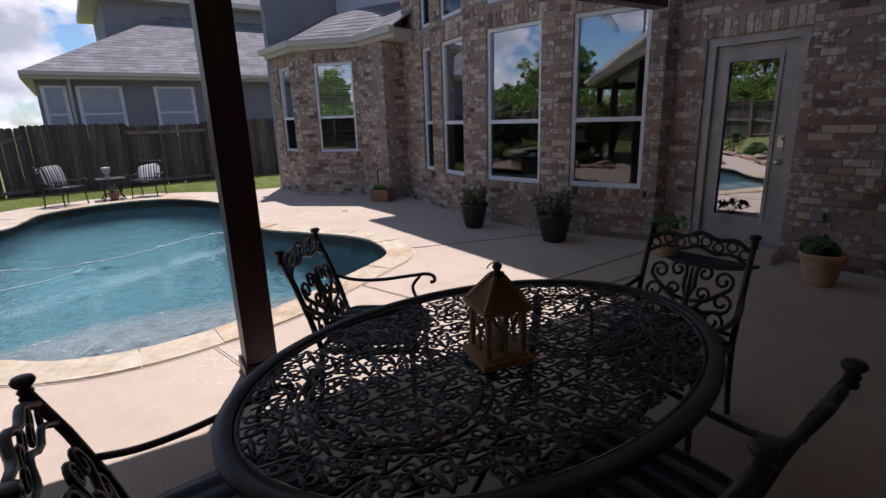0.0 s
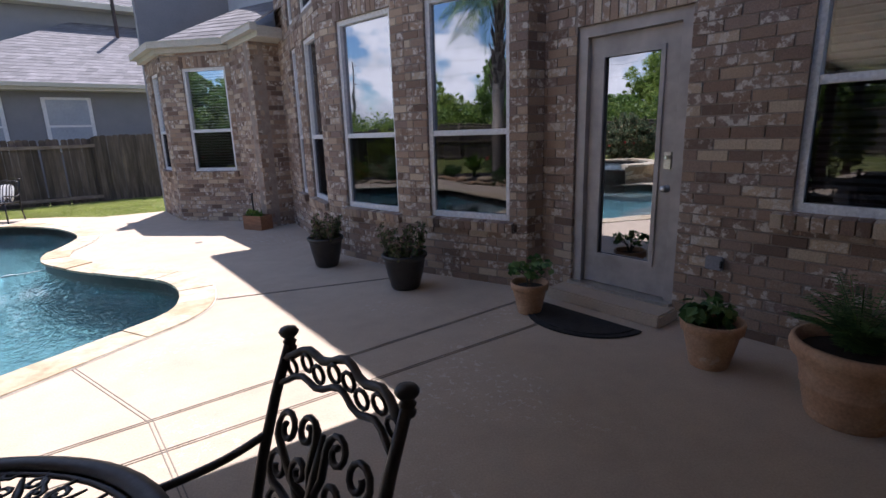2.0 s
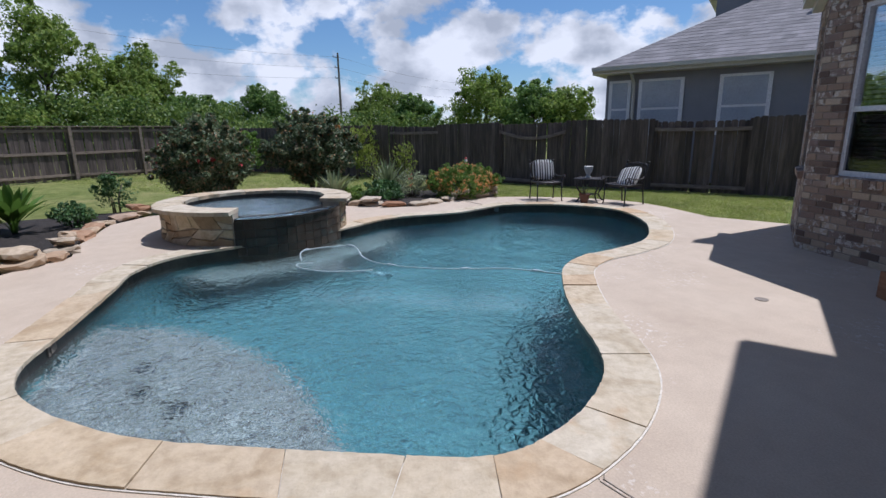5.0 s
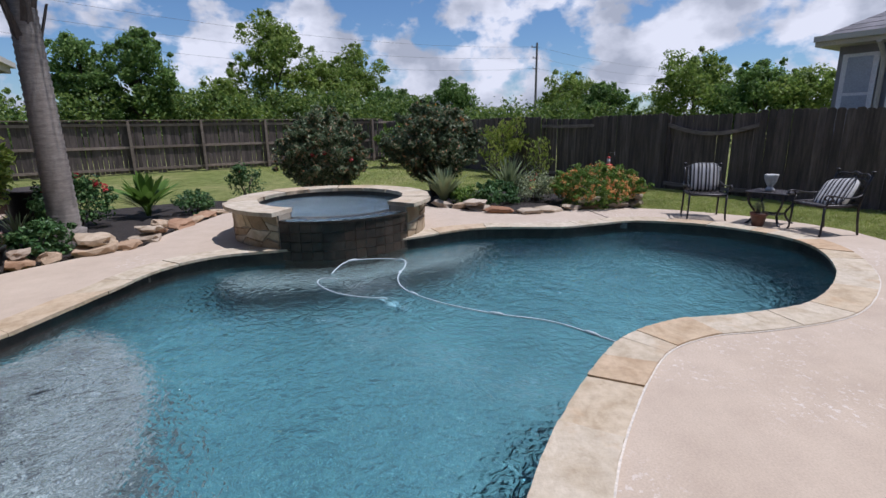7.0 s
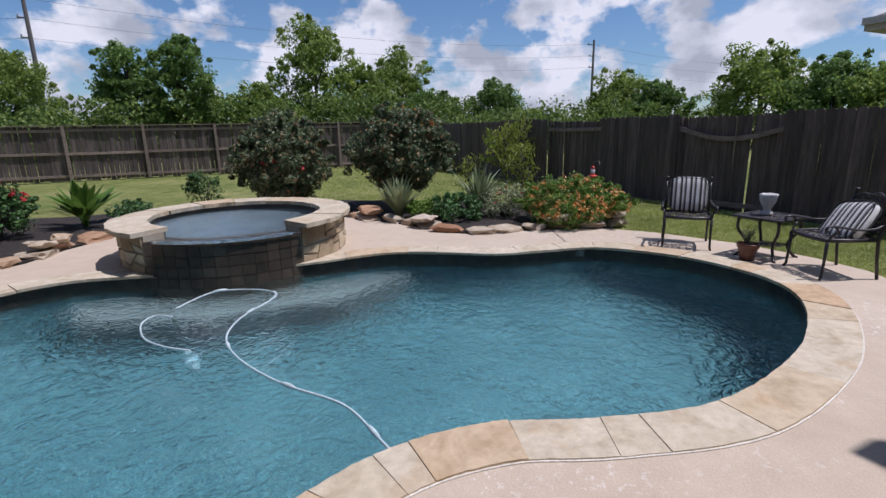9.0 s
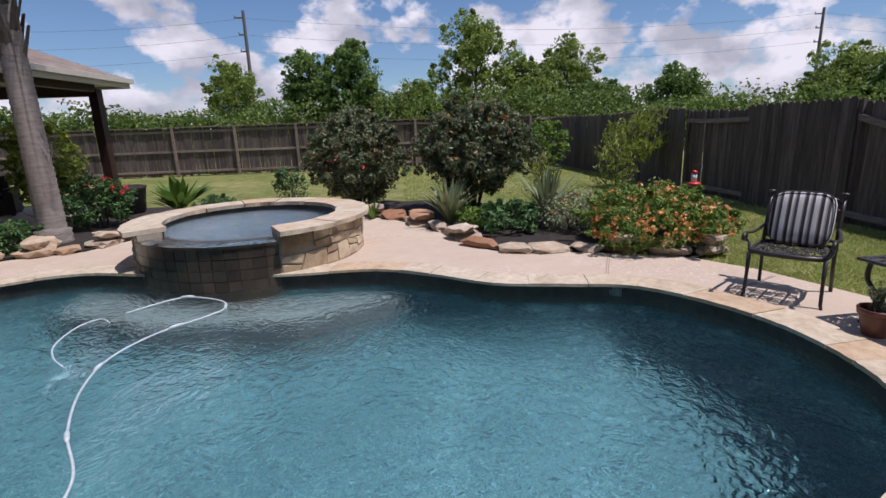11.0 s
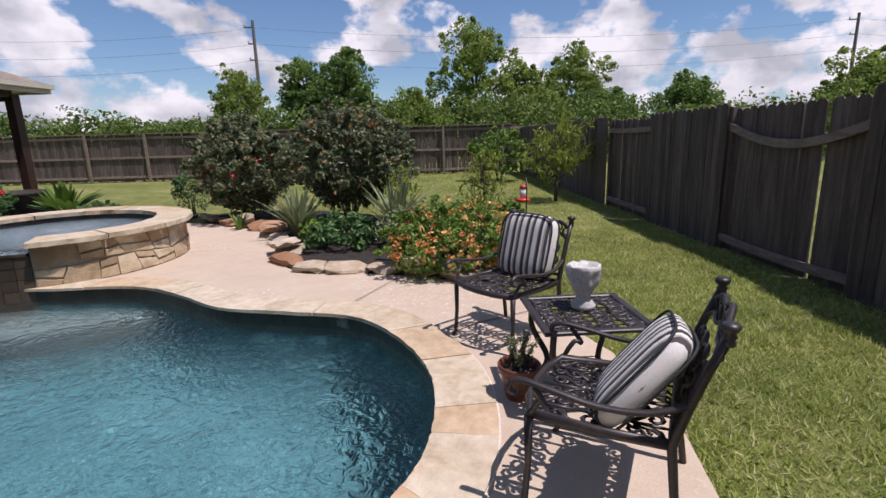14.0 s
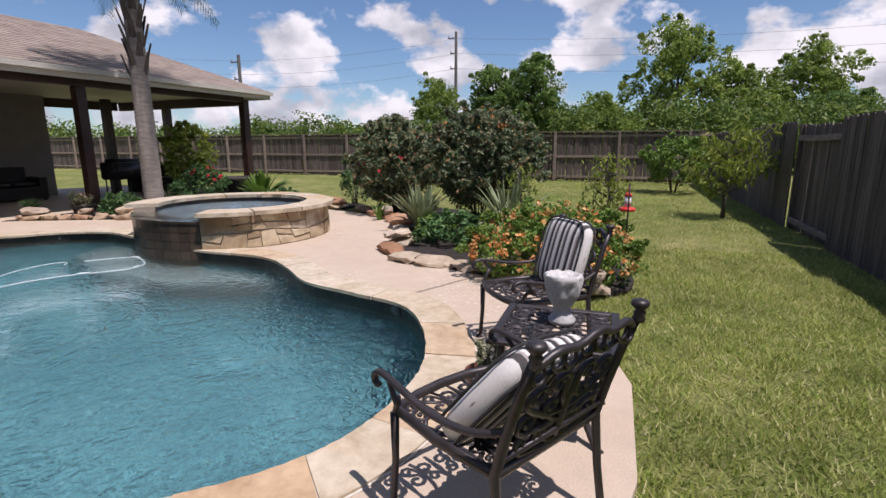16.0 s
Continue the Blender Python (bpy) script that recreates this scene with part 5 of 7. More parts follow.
def cushion(bm, sx, sy, sz, n=20, m=12, e=0.35):
    """A plump pad with rounded edges."""
    def f(v, p):
        return math.copysign(abs(v) ** p, v)
    rings = []
    for i in range(m + 1):
        b = -math.pi / 2 + math.pi * i / m
        row = []
        for j in range(n):
            a = 2 * math.pi * j / n
            row.append((sx / 2 * f(math.cos(b), 0.5) * f(math.cos(a), e), sy / 2 * f(math.cos(b), 0.5) * f(math.sin(a), e), sz / 2 * f(math.sin(b), 0.8)))
        rings.append(row)
    vs = [[bm.verts.new(p) for p in row] for row in rings[1:-1]]
    bot, top = bm.verts.new((0, 0, -sz / 2)), bm.verts.new((0, 0, sz / 2))
    for a, b in zip(vs, vs[1:]):
        for j in range(n):
            bm.faces.new((a[j], a[(j + 1) % n], b[(j + 1) % n], b[j]))
    for j in range(n):
        bm.faces.new((bot, vs[0][(j + 1) % n], vs[0][j]))
        bm.faces.new((top, vs[-1][j], vs[-1][(j + 1) % n]))


def armchair(name, label, group, top, seat_pad):
    """Cast chair that faces +y, with its origin under the middle of the seat."""
    root = thing(name, pose(0, 0, 0), label, "chair", group)
    hw, sz = 0.265, 0.42 if seat_pad else 0.40
    k = (top - 0.03 - sz) / 0.48

    def yb(z):
        return -0.25 - (z - sz) * 0.24 - 0.05 * ((z - sz) / 0.5) ** 2
    for sx in (-1, 1):
        bm = bmesh.new()
        pts = [(sx * hw * 1.02, -0.30, 0.0), (sx * hw, -0.27, 0.2), (sx * hw, yb(sz), sz)] + [(sx * hw, yb(sz + (top - sz) * t), sz + (top - sz) * t) for t in (0.35, 0.7, 1.0)]
        tube(bm, pts, [0.015, 0.015, 0.017, 0.017, 0.016, 0.015], 8)
        part("leg", bm, M_METAL, root, smooth=True)
        bm = bmesh.new()
        lathe(bm, [(0.0, -0.03), (0.017, -0.03), (0.020, -0.02), (0.015, -0.01), (0.021, 0.0), (0.014, 0.01), (0.026, 0.022), (0.030, 0.032), (0.024, 0.042), (0.0, 0.046)], 12, (sx * hw, yb(top), top))
        part("finial", bm, M_METAL, root, smooth=True)
        bm = bmesh.new()
        tube(bm, [(sx * hw * 1.06, 0.27, 0.0), (sx * hw * 1.02, 0.25, 0.03), (sx * hw, 0.24, 0.2), (sx * hw, 0.24, sz - 0.01)], [0.012, 0.014, 0.014, 0.018], 8)
        part("leg", bm, M_METAL, root, smooth=True)
        bm = bmesh.new()
        za = sz + (0.25 if seat_pad else 0.20) * k
        y0 = yb(za)
        arm = [(sx * hw, y0, za), (sx * (hw + 0.03), y0 + 0.12, za - 0.04), (sx * (hw + 0.045), y0 + 0.28, za - 0.045), (sx * (hw + 0.045), 0.14, za - 0.02), (sx * (hw + 0.04), 0.25, za - 0.005), (sx * (hw + 0.04), 0.295, za - 0.02), (sx * (hw + 0.04), 0.30, za - 0.05), (sx * (hw + 0.04), 0.275, za - 0.06)]
        arm = [tuple(p) for p in spline(arm, 4, False)]
        tube(bm, arm, 0.015, 8, flat=0.75)
        part("arm", bm, M_METAL, root, smooth=True)
        bm = bmesh.new()
        sup = spline([(sx * (hw + 0.04), 0.21, za - 0.02), (sx * (hw + 0.045), 0.16, za - 0.09), (sx * (hw + 0.02), 0.19, sz + 0.08), (sx * hw, 0.235, sz)], 4, False)
        tube(bm, [tuple(p) for p in sup], 0.011, 6)
        part("arm_support", bm, M_METAL, root, smooth=True)
    # crest, with rings between its two bars
    def crest(x):
        u = abs(x) / hw
        return 0.010 + 0.038 * math.cos(min(u, 1) * math.pi / 2) + 0.012 * math.cos(u * math.pi * 3)
    for dz, r in ((-0.045, 0.013), (-0.115, 0.010)):
        bm = bmesh.new()
        pts = []
        for i in range(17):
            x = -hw + 2 * hw * i / 16
            z = top + dz + crest(x)
            pts.append((x, yb(z) - 0.015 * (1 - (x / hw) ** 2), z))
        tube(bm, pts, r, 6)
        part("crest_rail", bm, M_METAL, root, smooth=True)
    for i in range(8):
        x = -hw + 2 * hw * (i + 0.5) / 8
        zc = top - 0.080 + crest(x)
        bm = bmesh.new()
        tube(bm, [(x + 0.026 * math.cos(a), yb(zc) - 0.012, zc + 0.026 * math.sin(a)) for a in [2 * math.pi * q / 10 for q in range(10)]], 0.0065, 5, True)
        part("ring", bm, M_METAL, root, smooth=True)
    for tail, c, r, a0, turns in BACK_MOTIF:
        for sx in (-1, 1):
            pts = [(sx * x, yb(sz + (z - 0.42) * k), sz + (z - 0.42) * k) for x, z in curl(tail, c, r, a0, turns)]
            bm = bmesh.new()
            tube(bm, pts, [0.012] * 4 + [0.0095] * (len(pts) - 4), 6)
            part("scroll", bm, M_METAL, root, smooth=True)
    bm = bmesh.new()
    tube(bm, [(0, yb(z), z) for z in (sz + 0.03, sz + 0.12 * k, sz + 0.24 * k, sz + 0.345 * k)], [0.014, 0.02, 0.015, 0.007], 6)
    part("splat", bm, M_METAL, root, smooth=True)
    bm = bmesh.new()
    ring = [(x, y) for x, y in ((-hw, -0.25), (hw, -0.25), (hw + 0.01, 0.0), (hw - 0.01, 0.24), (hw * 0.5, 0.275), (0, 0.285), (-hw * 0.5, 0.275), (-hw + 0.01, 0.24), (-hw - 0.01, 0.0))]
    tube(bm, [(x, y, sz) for x, y in ring], 0.016, 6, True, 1.3)
    for y, dz in ((-0.25, 0.05),):
        tube(bm, [(-hw, yb(sz + dz), sz + dz), (0, yb(sz + dz) - 0.01, sz + dz + 0.01), (hw, yb(sz + dz), sz + dz)], 0.012, 6)
    part("seat_frame", bm, M_METAL, root, smooth=True)
    flat_scrolls(root, hw - 0.015, 0.25, sz, 3, 3)
    if seat_pad:
        bm = bmesh.new()
        cushion(bm, 0.53, 0.52, 0.065)
        part("seat_cushion", bm, M_SEATCLOTH, root, "navy, grey and white striped cushion", True, pose(0, 0.01, sz + 0.042, 0, 0, 0))
    else:
        bm = bmesh.new()
        cushion(bm, 0.475, 0.47, 0.13, e=0.45)
        cu = part("back_cushion", bm, M_BACKCLOTH, root, "black, grey and white striped back cushion", True, pose(0, -0.225, sz + 0.235, 105, 0, 0))
        bm = bmesh.new()
        pts = []
        for j in range(28):
            a = 2 * math.pi * j / 28
            pts.append((0.229 * math.copysign(abs(math.cos(a)) ** 0.45, math.cos(a)), 0.228 * math.copysign(abs(math.sin(a)) ** 0.45, math.sin(a)), 0.045))
        tube(bm, pts, 0.006, 5, True)
        tube(bm, [(x, y, -z) for x, y, z in pts], 0.006, 5, True)
        part("piping", bm, M_RUBBER, cu, "black piping", True)
    return root


def flat_scrolls(root, hx, hy, z, nx, ny, w=0.010):
    """Flat openwork of paired scrolls and leaves over a rectangle of half sizes hx, hy."""
    cx, cy = 2 * hx / nx, 2 * hy / ny

    def bar(pts, r):
        bm = bmesh.new()
        tube(bm, pts, r, 4, flat=0.6)
        part("scroll", bm, M_METAL, root, smooth=True)
    for i in range(nx):
        for j in range(ny):
            x, y = -hx + cx * (i + 0.5), -hy + cy * (j + 0.5)
            flip = 1 if (i + j) % 2 else -1
            r = min(cx, cy) * 0.24
            for sx in (-1, 1):
                pts = curl((0, -flip * cy * 0.5), (sx * cx * 0.27, flip * cy * 0.14), r, -90 * flip, sx * flip * 1.2, 11)
                bar([(x + px, y + py, z) for px, py in pts], w)
                pts = curl((sx * cx * 0.5, flip * cy * 0.5), (sx * cx * 0.26, -flip * cy * 0.28), r * 0.7, 0, -sx * flip * 1.1, 9)
                bar([(x + px, y + py, z) for px, py in pts], w * 0.9)
            bar([(x, y - cy * 0.5, z), (x, y - cy * 0.1, z), (x, y + cy * 0.5, z)], [w * 0.7, w * 1.5, w * 0.7])


def place(ob, x, y, facing, z=0.0):
    ob.matrix_basis = pose(x, y, z, 0, 0, facing - 90)
    return ob


din = armchair("dining_chair", "dark cast-metal dining armchair with navy striped seat cushion", "chairs round the oval table", 0.93, True)
place(din, 1.11, 2.36, 223)
for x, y, f in ((-0.39, 2.68, -6), (0.58, 1.33, 126), (-0.64, 1.24, 36)):
    copy_thing(din, pose(x, y, 0, 0, 0, f - 90))
lou = armchair("lounge_chair", "dark cast-metal patio armchair with striped back cushion", "chairs by the pool", 0.81, False)
place(lou, -8.14, 10.78, -14)
slumped = copy_thing(lou, pose(-6.95, 11.84, 0, 0, 0, 278 - 90))
slumped["label"] = "dark cast-metal patio armchair with a slumped striped cushion"
for pc in slumped.children:
    if pc.name.startswith("back_cushion"):
        pc.matrix_basis = pose(-0.02, -0.12, 0.40 + 0.145, 128, 8, 6)


def oval_table():
    root = thing("oval_table", pose(0.20, 1.82, 0, 0, 0, 36), "oval dark cast-metal patio table with openwork top", "table")
    a, b, z = 1.06, 0.74, 0.69
    bm = bmesh.new()
    n = 72
    prof = [(-0.058, 0.0), (-0.058, 0.012), (-0.02, 0.016), (0.0, 0.008), (0.003, -0.012), (-0.012, -0.03), (-0.03, -0.03), (-0.03, -0.008)]
    rows = []
    for i in range(n):
        t = 2 * math.pi * i / n
        rows.append([bm.verts.new(((a + d) * math.cos(t), (b + d) * math.sin(t), z + h)) for d, h in prof])
    for i in range(n):
        p, q = rows[i], rows[(i + 1) % n]
        for e in range(len(prof)):
            bm.faces.new((p[e], q[e], q[(e + 1) % len(prof)], p[(e + 1) % len(prof)]))
    bmesh.ops.recalc_face_normals(bm, faces=bm.faces)
    part("rim", bm, M_METAL, root, smooth=True)
    # openwork: two ringed medallions and scrolls turned every way
    bm = bmesh.new()
    rng = random.Random(15)
    for cx in (-0.47, 0.47):
        for rr in (0.30, 0.335):
            tube(bm, [(cx + rr * math.cos(q), rr * math.sin(q), z + 0.002) for q in [2 * math.pi * i / 40 for i in range(40)]], 0.008, 4, True, 0.7)
    tube(bm, [((a - 0.068) * math.cos(2 * math.pi * i / 64), (b - 0.068) * math.sin(2 * math.pi * i / 64), z) for i in range(64)], 0.011, 4, True, 0.7)
    c = 0.120
    for i in range(-11, 12):
        for j in range(-8, 9):
            x, y = i * c + (0.05 if j % 2 else 0), j * c * 0.92
            if (x / (a - 0.06)) ** 2 + (y / (b - 0.06)) ** 2 > 0.96:
                continue
            turn = Matrix.Rotation(rng.choice((0, 1, 2, 3)) * math.pi / 2 + rng.uniform(-0.25, 0.25), 2)
            for s in (-1, 1):
                for pts in (curl((0, -0.5 * c), (s * c * 0.27, c * 0.14), c * 0.25, -90, s * 1.2, 10), curl((s * 0.5 * c, 0.5 * c), (s * c * 0.30, -c * 0.26), c * 0.18, 0, -s * 1.1, 8)):
                    tube(bm, [(x + p.x, y + p.y, z + 0.003) for p in (turn @ Vector(q) for q in pts)], 0.0082, 4, flat=0.35)
            tube(bm, [(x + p.x, y + p.y, z) for p in (turn @ Vector(q) for q in ((0, -0.56 * c), (0, 0), (0, 0.56 * c)))], [0.006, 0.012, 0.006], 4, flat=0.35)
    part("openwork_top", bm, M_METAL, root, "scrolled openwork top", smooth=True)["kind"] = "stuff"
    for sx in (-1, 1):
        for sy in (-1, 1):
            bm = bmesh.new()
            pts = spline([(sx * 0.62, sy * 0.36, z - 0.02), (sx * 0.64, sy * 0.38, 0.52), (sx * 0.50, sy * 0.30, 0.28), (sx * 0.60, sy * 0.36, 0.06), (sx * 0.68, sy * 0.42, 0.0)], 5, False)
            tube(bm, [tuple(p) for p in pts], 0.024, 8)
            part("leg", bm, M_METAL, root, smooth=True)
    bm = bmesh.new()
    for sy in (-1, 1):
        tube(bm, [(-0.5, sy * 0.3, 0.28), (0, 0, 0.24), (0.5, -sy * 0.3, 0.28)], 0.012, 6)
    part("stretcher", bm, M_METAL, root, smooth=True)


oval_table()


def side_table():
    root = thing("side_table", pose(-7.60, 11.52, 0, 0, 0, 38), "square dark cast-metal side table with openwork top", "table")
    z, h = 0.48, 0.285
    bm = bmesh.new()
    for c, s in (((0, h - 0.02, z), (2 * h, 0.04, 0.022)), ((0, -h + 0.02, z), (2 * h, 0.04, 0.022)), ((h - 0.02, 0, z), (0.04, 2 * h - 0.08, 0.022)), ((-h + 0.02, 0, z), (0.04, 2 * h - 0.08, 0.022))):
        bx(bm, c, s)
    bmesh.ops.bevel(bm, geom=list(bm.edges), offset=0.005, segments=1, affect="EDGES")
    part("rim", bm, M_METAL, root)
    flat_scrolls(root, h - 0.03, h - 0.03, z, 4, 4, 0.0105)
    for sx in (-1, 1):
        for sy in (-1, 1):
            bm = bmesh.new()
            pts = spline([(sx * 0.22, sy * 0.22, z), (sx * 0.225, sy * 0.225, 0.33), (sx * 0.15, sy * 0.15, 0.16), (sx * 0.20, sy * 0.20, 0.03), (sx * 0.235, sy * 0.235, 0.0)], 5, False)
            tube(bm, [tuple(p) for p in pts], 0.017, 8)
            part("leg", bm, M_METAL, root, smooth=True)
    bm = bmesh.new()
    flat_scrolls(root, 0.12, 0.12, 0.15, 2, 2, 0.008)
    tube(bm, [(-0.15, -0.15, 0.15), (0.15, -0.15, 0.15), (0.15, 0.15, 0.15), (-0.15, 0.15, 0.15)], 0.01, 6, True)
    part("shelf", bm, M_METAL, root, smooth=True)


side_table()


def lantern():
    root = thing("lantern", pose(0.195, 1.735, 0.717, 0, 0, 20) @ Matrix.Diagonal((1.0, 1.0, 0.97, 1.0)), "golden wooden candle lantern on the oval table", "lantern")
    bm = bmesh.new()
    bx(bm, (0, 0, 0.012), (0.205, 0.205, 0.024))
    bx(bm, (0, 0, 0.03), (0.17, 0.17, 0.014))
    part("base", bm, M_LANTWOOD, root)
    for sx in (-1, 1):
        for sy in (-1, 1):
            bm = bmesh.new()
            bx(bm, (sx * 0.07, sy * 0.07, 0.125), (0.018, 0.018, 0.18))
            part("upright", bm, M_LANTWOOD, root)
    for k in range(4):
        bm = bmesh.new()
        tube(bm, [(-0.06, 0.07, 0.21), (0.0, 0.07, 0.10)], 0.006, 4)
        tube(bm, [(0.06, 0.07, 0.21), (0.0, 0.07, 0.10)], 0.006, 4)
        tube(bm, [(0.0, 0.07, 0.10), (0.0, 0.07, 0.04)], 0.006, 4)
        part("brace", bm, M_LANTWOOD, root, m=pose(0, 0, 0, 0, 0, 90 * k))
    bm = bmesh.new()
    bx(bm, (0, 0, 0.222), (0.195, 0.195, 0.018))
    part("eave", bm, M_LANTWOOD, root)
    for k in range(4):
        bm = bmesh.new()
        tube(bm, [(0.085, 0.085, 0.232), (0.018, 0.018, 0.335)], 0.010, 4)
        part("rafter", bm, M_LANTWOOD, root, m=pose(0, 0, 0, 0, 0, 90 * k))
        bm = bmesh.new()
        vs = [bm.verts.new(p) for p in ((-0.08, 0.086, 0.232), (0.08, 0.086, 0.232), (0.014, 0.018, 0.33), (-0.014, 0.018, 0.33))]
        bm.faces.new(vs)
        bmesh.ops.solidify(bm, geom=list(bm.faces), thickness=0.006)
        part("roof_panel", bm, M_LANTWOOD, root, m=pose(0, 0, 0, 0, 0, 90 * k))
    bm = bmesh.new()
    lathe(bm, [(0.0, 0.33), (0.028, 0.33), (0.028, 0.345), (0.010, 0.352), (0.018, 0.365), (0.014, 0.382), (0.0, 0.388)], 12)
    tube(bm, [(0.02 * math.cos(q) * 1.5, 0.02, 0.36 + 0.02 * math.sin(q)) for q in [math.pi * i / 8 for i in range(9)]], 0.003, 4)
    part("finial", bm, M_METAL, root, "dark metal finial and ring", True)
    bm = bmesh.new()
    lathe(bm, [(0.0, 0.037), (0.035, 0.037), (0.035, 0.13), (0.0, 0.128)], 16)
    part("candle", bm, M_WHITE, root, "ivory pillar candle", True)


lantern()


def head_planter():
    """White urn of sculpted plaster, kept as one plain shape."""
    bm = bmesh.new()
    lathe(bm, [(0.0, 0.0), (0.075, 0.0), (0.078, 0.02), (0.05, 0.045), (0.045, 0.07), (0.06, 0.09), (0.08, 0.12), (0.094, 0.15), (0.10, 0.18), (0.104, 0.20), (0.108, 0.22), (0.106, 0.24), (0.092, 0.245), (0.082, 0.22), (0.0, 0.19)], 44)
    for v in bm.verts:
        if v.co.z > 0.09:
            k = min(1, (v.co.z - 0.09) / 0.10)
            d = 0.016 * k * noise.noise(v.co * 34) + 0.012 * noise.noise(v.co * 14)
            r = Vector((v.co.x, v.co.y, 0))
            if r.length > 0.01:
                v.co += r.normalized() * d
            v.co.z += 0.010 * k * noise.noise(v.co * 30 + Vector((7, 0, 0)))
    ob = part("head_planter", bm, M_WHITE, None, smooth=True, m=pose(-7.65, 11.50, 0.492) @ Matrix.Diagonal((0.84, 0.84, 1.0, 1.0)))
    tagged(ob, "white plaster sculpted planter on the side table", "planter")


head_planter()


# ---- plants ----
def leaf_points(rng, clumps, per, size, aspect=0.5, droop=0.0, shell=0.5):
    """Leaves, as folded diamonds, round the clumps (x, y, z, radius)."""
    g = np.random.default_rng(rng.randrange(1 << 30))
    n = len(clumps) * per
    c = np.repeat(np.array(clumps, float), per, axis=0)
    d = g.normal(size=(n, 3))
    d /= np.linalg.norm(d, axis=1)[:, None]
    rad = g.uniform(shell, 1.0, n) ** 0.6
    p = c[:, :3] + d * (c[:, 3] * rad)[:, None] * np.array((1, 1, 0.85))
    nrm = d * 0.7 + g.normal(size=(n, 3)) * 0.6 + np.array((0, 0, 0.35))
    nrm /= np.linalg.norm(nrm, axis=1)[:, None]
    u = np.cross(nrm, g.normal(size=(n, 3)))
    u[:, 2] -= droop
    u /= np.linalg.norm(u, axis=1)[:, None]
    v = np.cross(nrm, u)
    s = (size * g.uniform(0.6, 1.35, n))[:, None]
    w = s * aspect
    fold = nrm * s * 0.12
    verts = np.stack((p - u * s * 0.5, p + v * w * 0.5 + fold, p + u * s * 0.5, p - v * w * 0.5 + fold), axis=1).reshape(-1, 3)
    return verts


def leaf_object(name, verts, mat, parent, label="", m=None, kind=""):
    k = len(verts) // 4
    me = bpy.data.meshes.new(name)
    me.from_pydata(verts.tolist(), [], [(4 * i, 4 * i + 1, 4 * i + 2, 4 * i + 3) for i in range(k)])
    me.materials.append(mat)
    ob = new(name, me)
    ob.parent = parent
    if m is not None:
        ob.matrix_basis = m
    if label:
        ob["label"] = label
    if kind:
        ob["kind"] = kind
    return ob


def clump_cloud(rng, radii, n, r, base=0.0, bias=0.35):
    out = []
    for _ in range(n):
        a, b = rng.uniform(0, 2 * math.pi), math.asin(rng.uniform(-0.75, 1))
        q = rng.uniform(bias, 1.0) ** 0.5 * (1 + 0.16 * math.sin(3 * a + radii[0] * 9) * math.cos(2 * b))
        out.append((radii[0] * q * math.cos(b) * math.cos(a), radii[1] * q * math.cos(b) * math.sin(a), base + radii[2] * q * math.sin(b), r * rng.uniform(0.6, 1.3)))
    return out


def bush(name, x, y, radii, base, label, seed, leaf, mat, n, per, stems=7, flowers=None, category="bush", z=-0.02, lump=0.16, taper=0.0):
    rng = random.Random(seed)
    root = thing(name, pose(x, y, z, 0, 0, rng.uniform(0, 360)), label, category)
    cl = clump_cloud(rng, radii, n, lump, base)
    if taper:
        low = base - radii[2] * 0.75
        cl = [(cx * (1 - taper * max(0.0, (base - cz) / (base - low))), cy * (1 - taper * max(0.0, (base - cz) / (base - low))), cz, r) for cx, cy, cz, r in cl]
    for i in range(stems):
        bm = bmesh.new()
        a = 2 * math.pi * i / stems + rng.uniform(-0.3, 0.3)
        e = (radii[0] * 0.6 * math.cos(a), radii[1] * 0.6 * math.sin(a), base + radii[2] * rng.uniform(0.0, 0.5))
        mid = (e[0] * 0.35, e[1] * 0.35, e[2] * 0.5)
        tube(bm, [(0.06 * math.cos(a), 0.06 * math.sin(a), 0.0), mid, e], [0.016, 0.012, 0.005], 5)
        part("stem", bm, M_BARK, root, smooth=True)
    for cx, cy, cz, r in clump_cloud(rng, [v * 1.09 for v in radii], n // 4, lump * 0.45, base, 0.9):
        if cz > base - radii[2] * 0.3:
            cl.append((cx, cy, cz, r))
    # loose sprays that break the outline
    for i in range(n // 9):
        a, b = rng.uniform(0, 2 * math.pi), math.asin(rng.uniform(0.05, 1))
        for q in (1.02, 1.10, 1.18):
            cl.append((radii[0] * q * math.cos(b) * math.cos(a), radii[1] * q * math.cos(b) * math.sin(a), base + radii[2] * q * math.sin(b), lump * 0.3))
    leaf_object("foliage", leaf_points(rng, cl, per, leaf), mat, root)
    if flowers:
        fm, fn, fs, lo = flowers
        fc = []
        for cx, cy, cz, r in clump_cloud(rng, radii, fn, 0.03, base, 0.92):
            if cz > base + radii[2] * lo:
                fc.append((cx, cy, cz, fs))
        leaf_object("blossoms", leaf_points(rng, fc, 9, fs * 1.1, 0.8), fm, root, "small blossoms")
    return root


bush("rose_bush", -10.75, 3.92, (0.86, 0.86, 0.92), 0.86, "tall dense rose bush with dark leaves and red blooms", 11, 0.075, M_LEAF_ROSE, 330, 64, 12, (M_FLOWER_RED, 34, 0.045, 0.0), taper=0.35)
bush("rose_bush", -11.15, 6.25, (0.96, 0.96, 0.90), 1.0, "tall dense rose bush with rust-tinted top growth", 12, 0.075, M_LEAF_ROSE, 390, 64, 14, (M_FLOWER_OR, 150, 0.022, 0.35), taper=0.6)
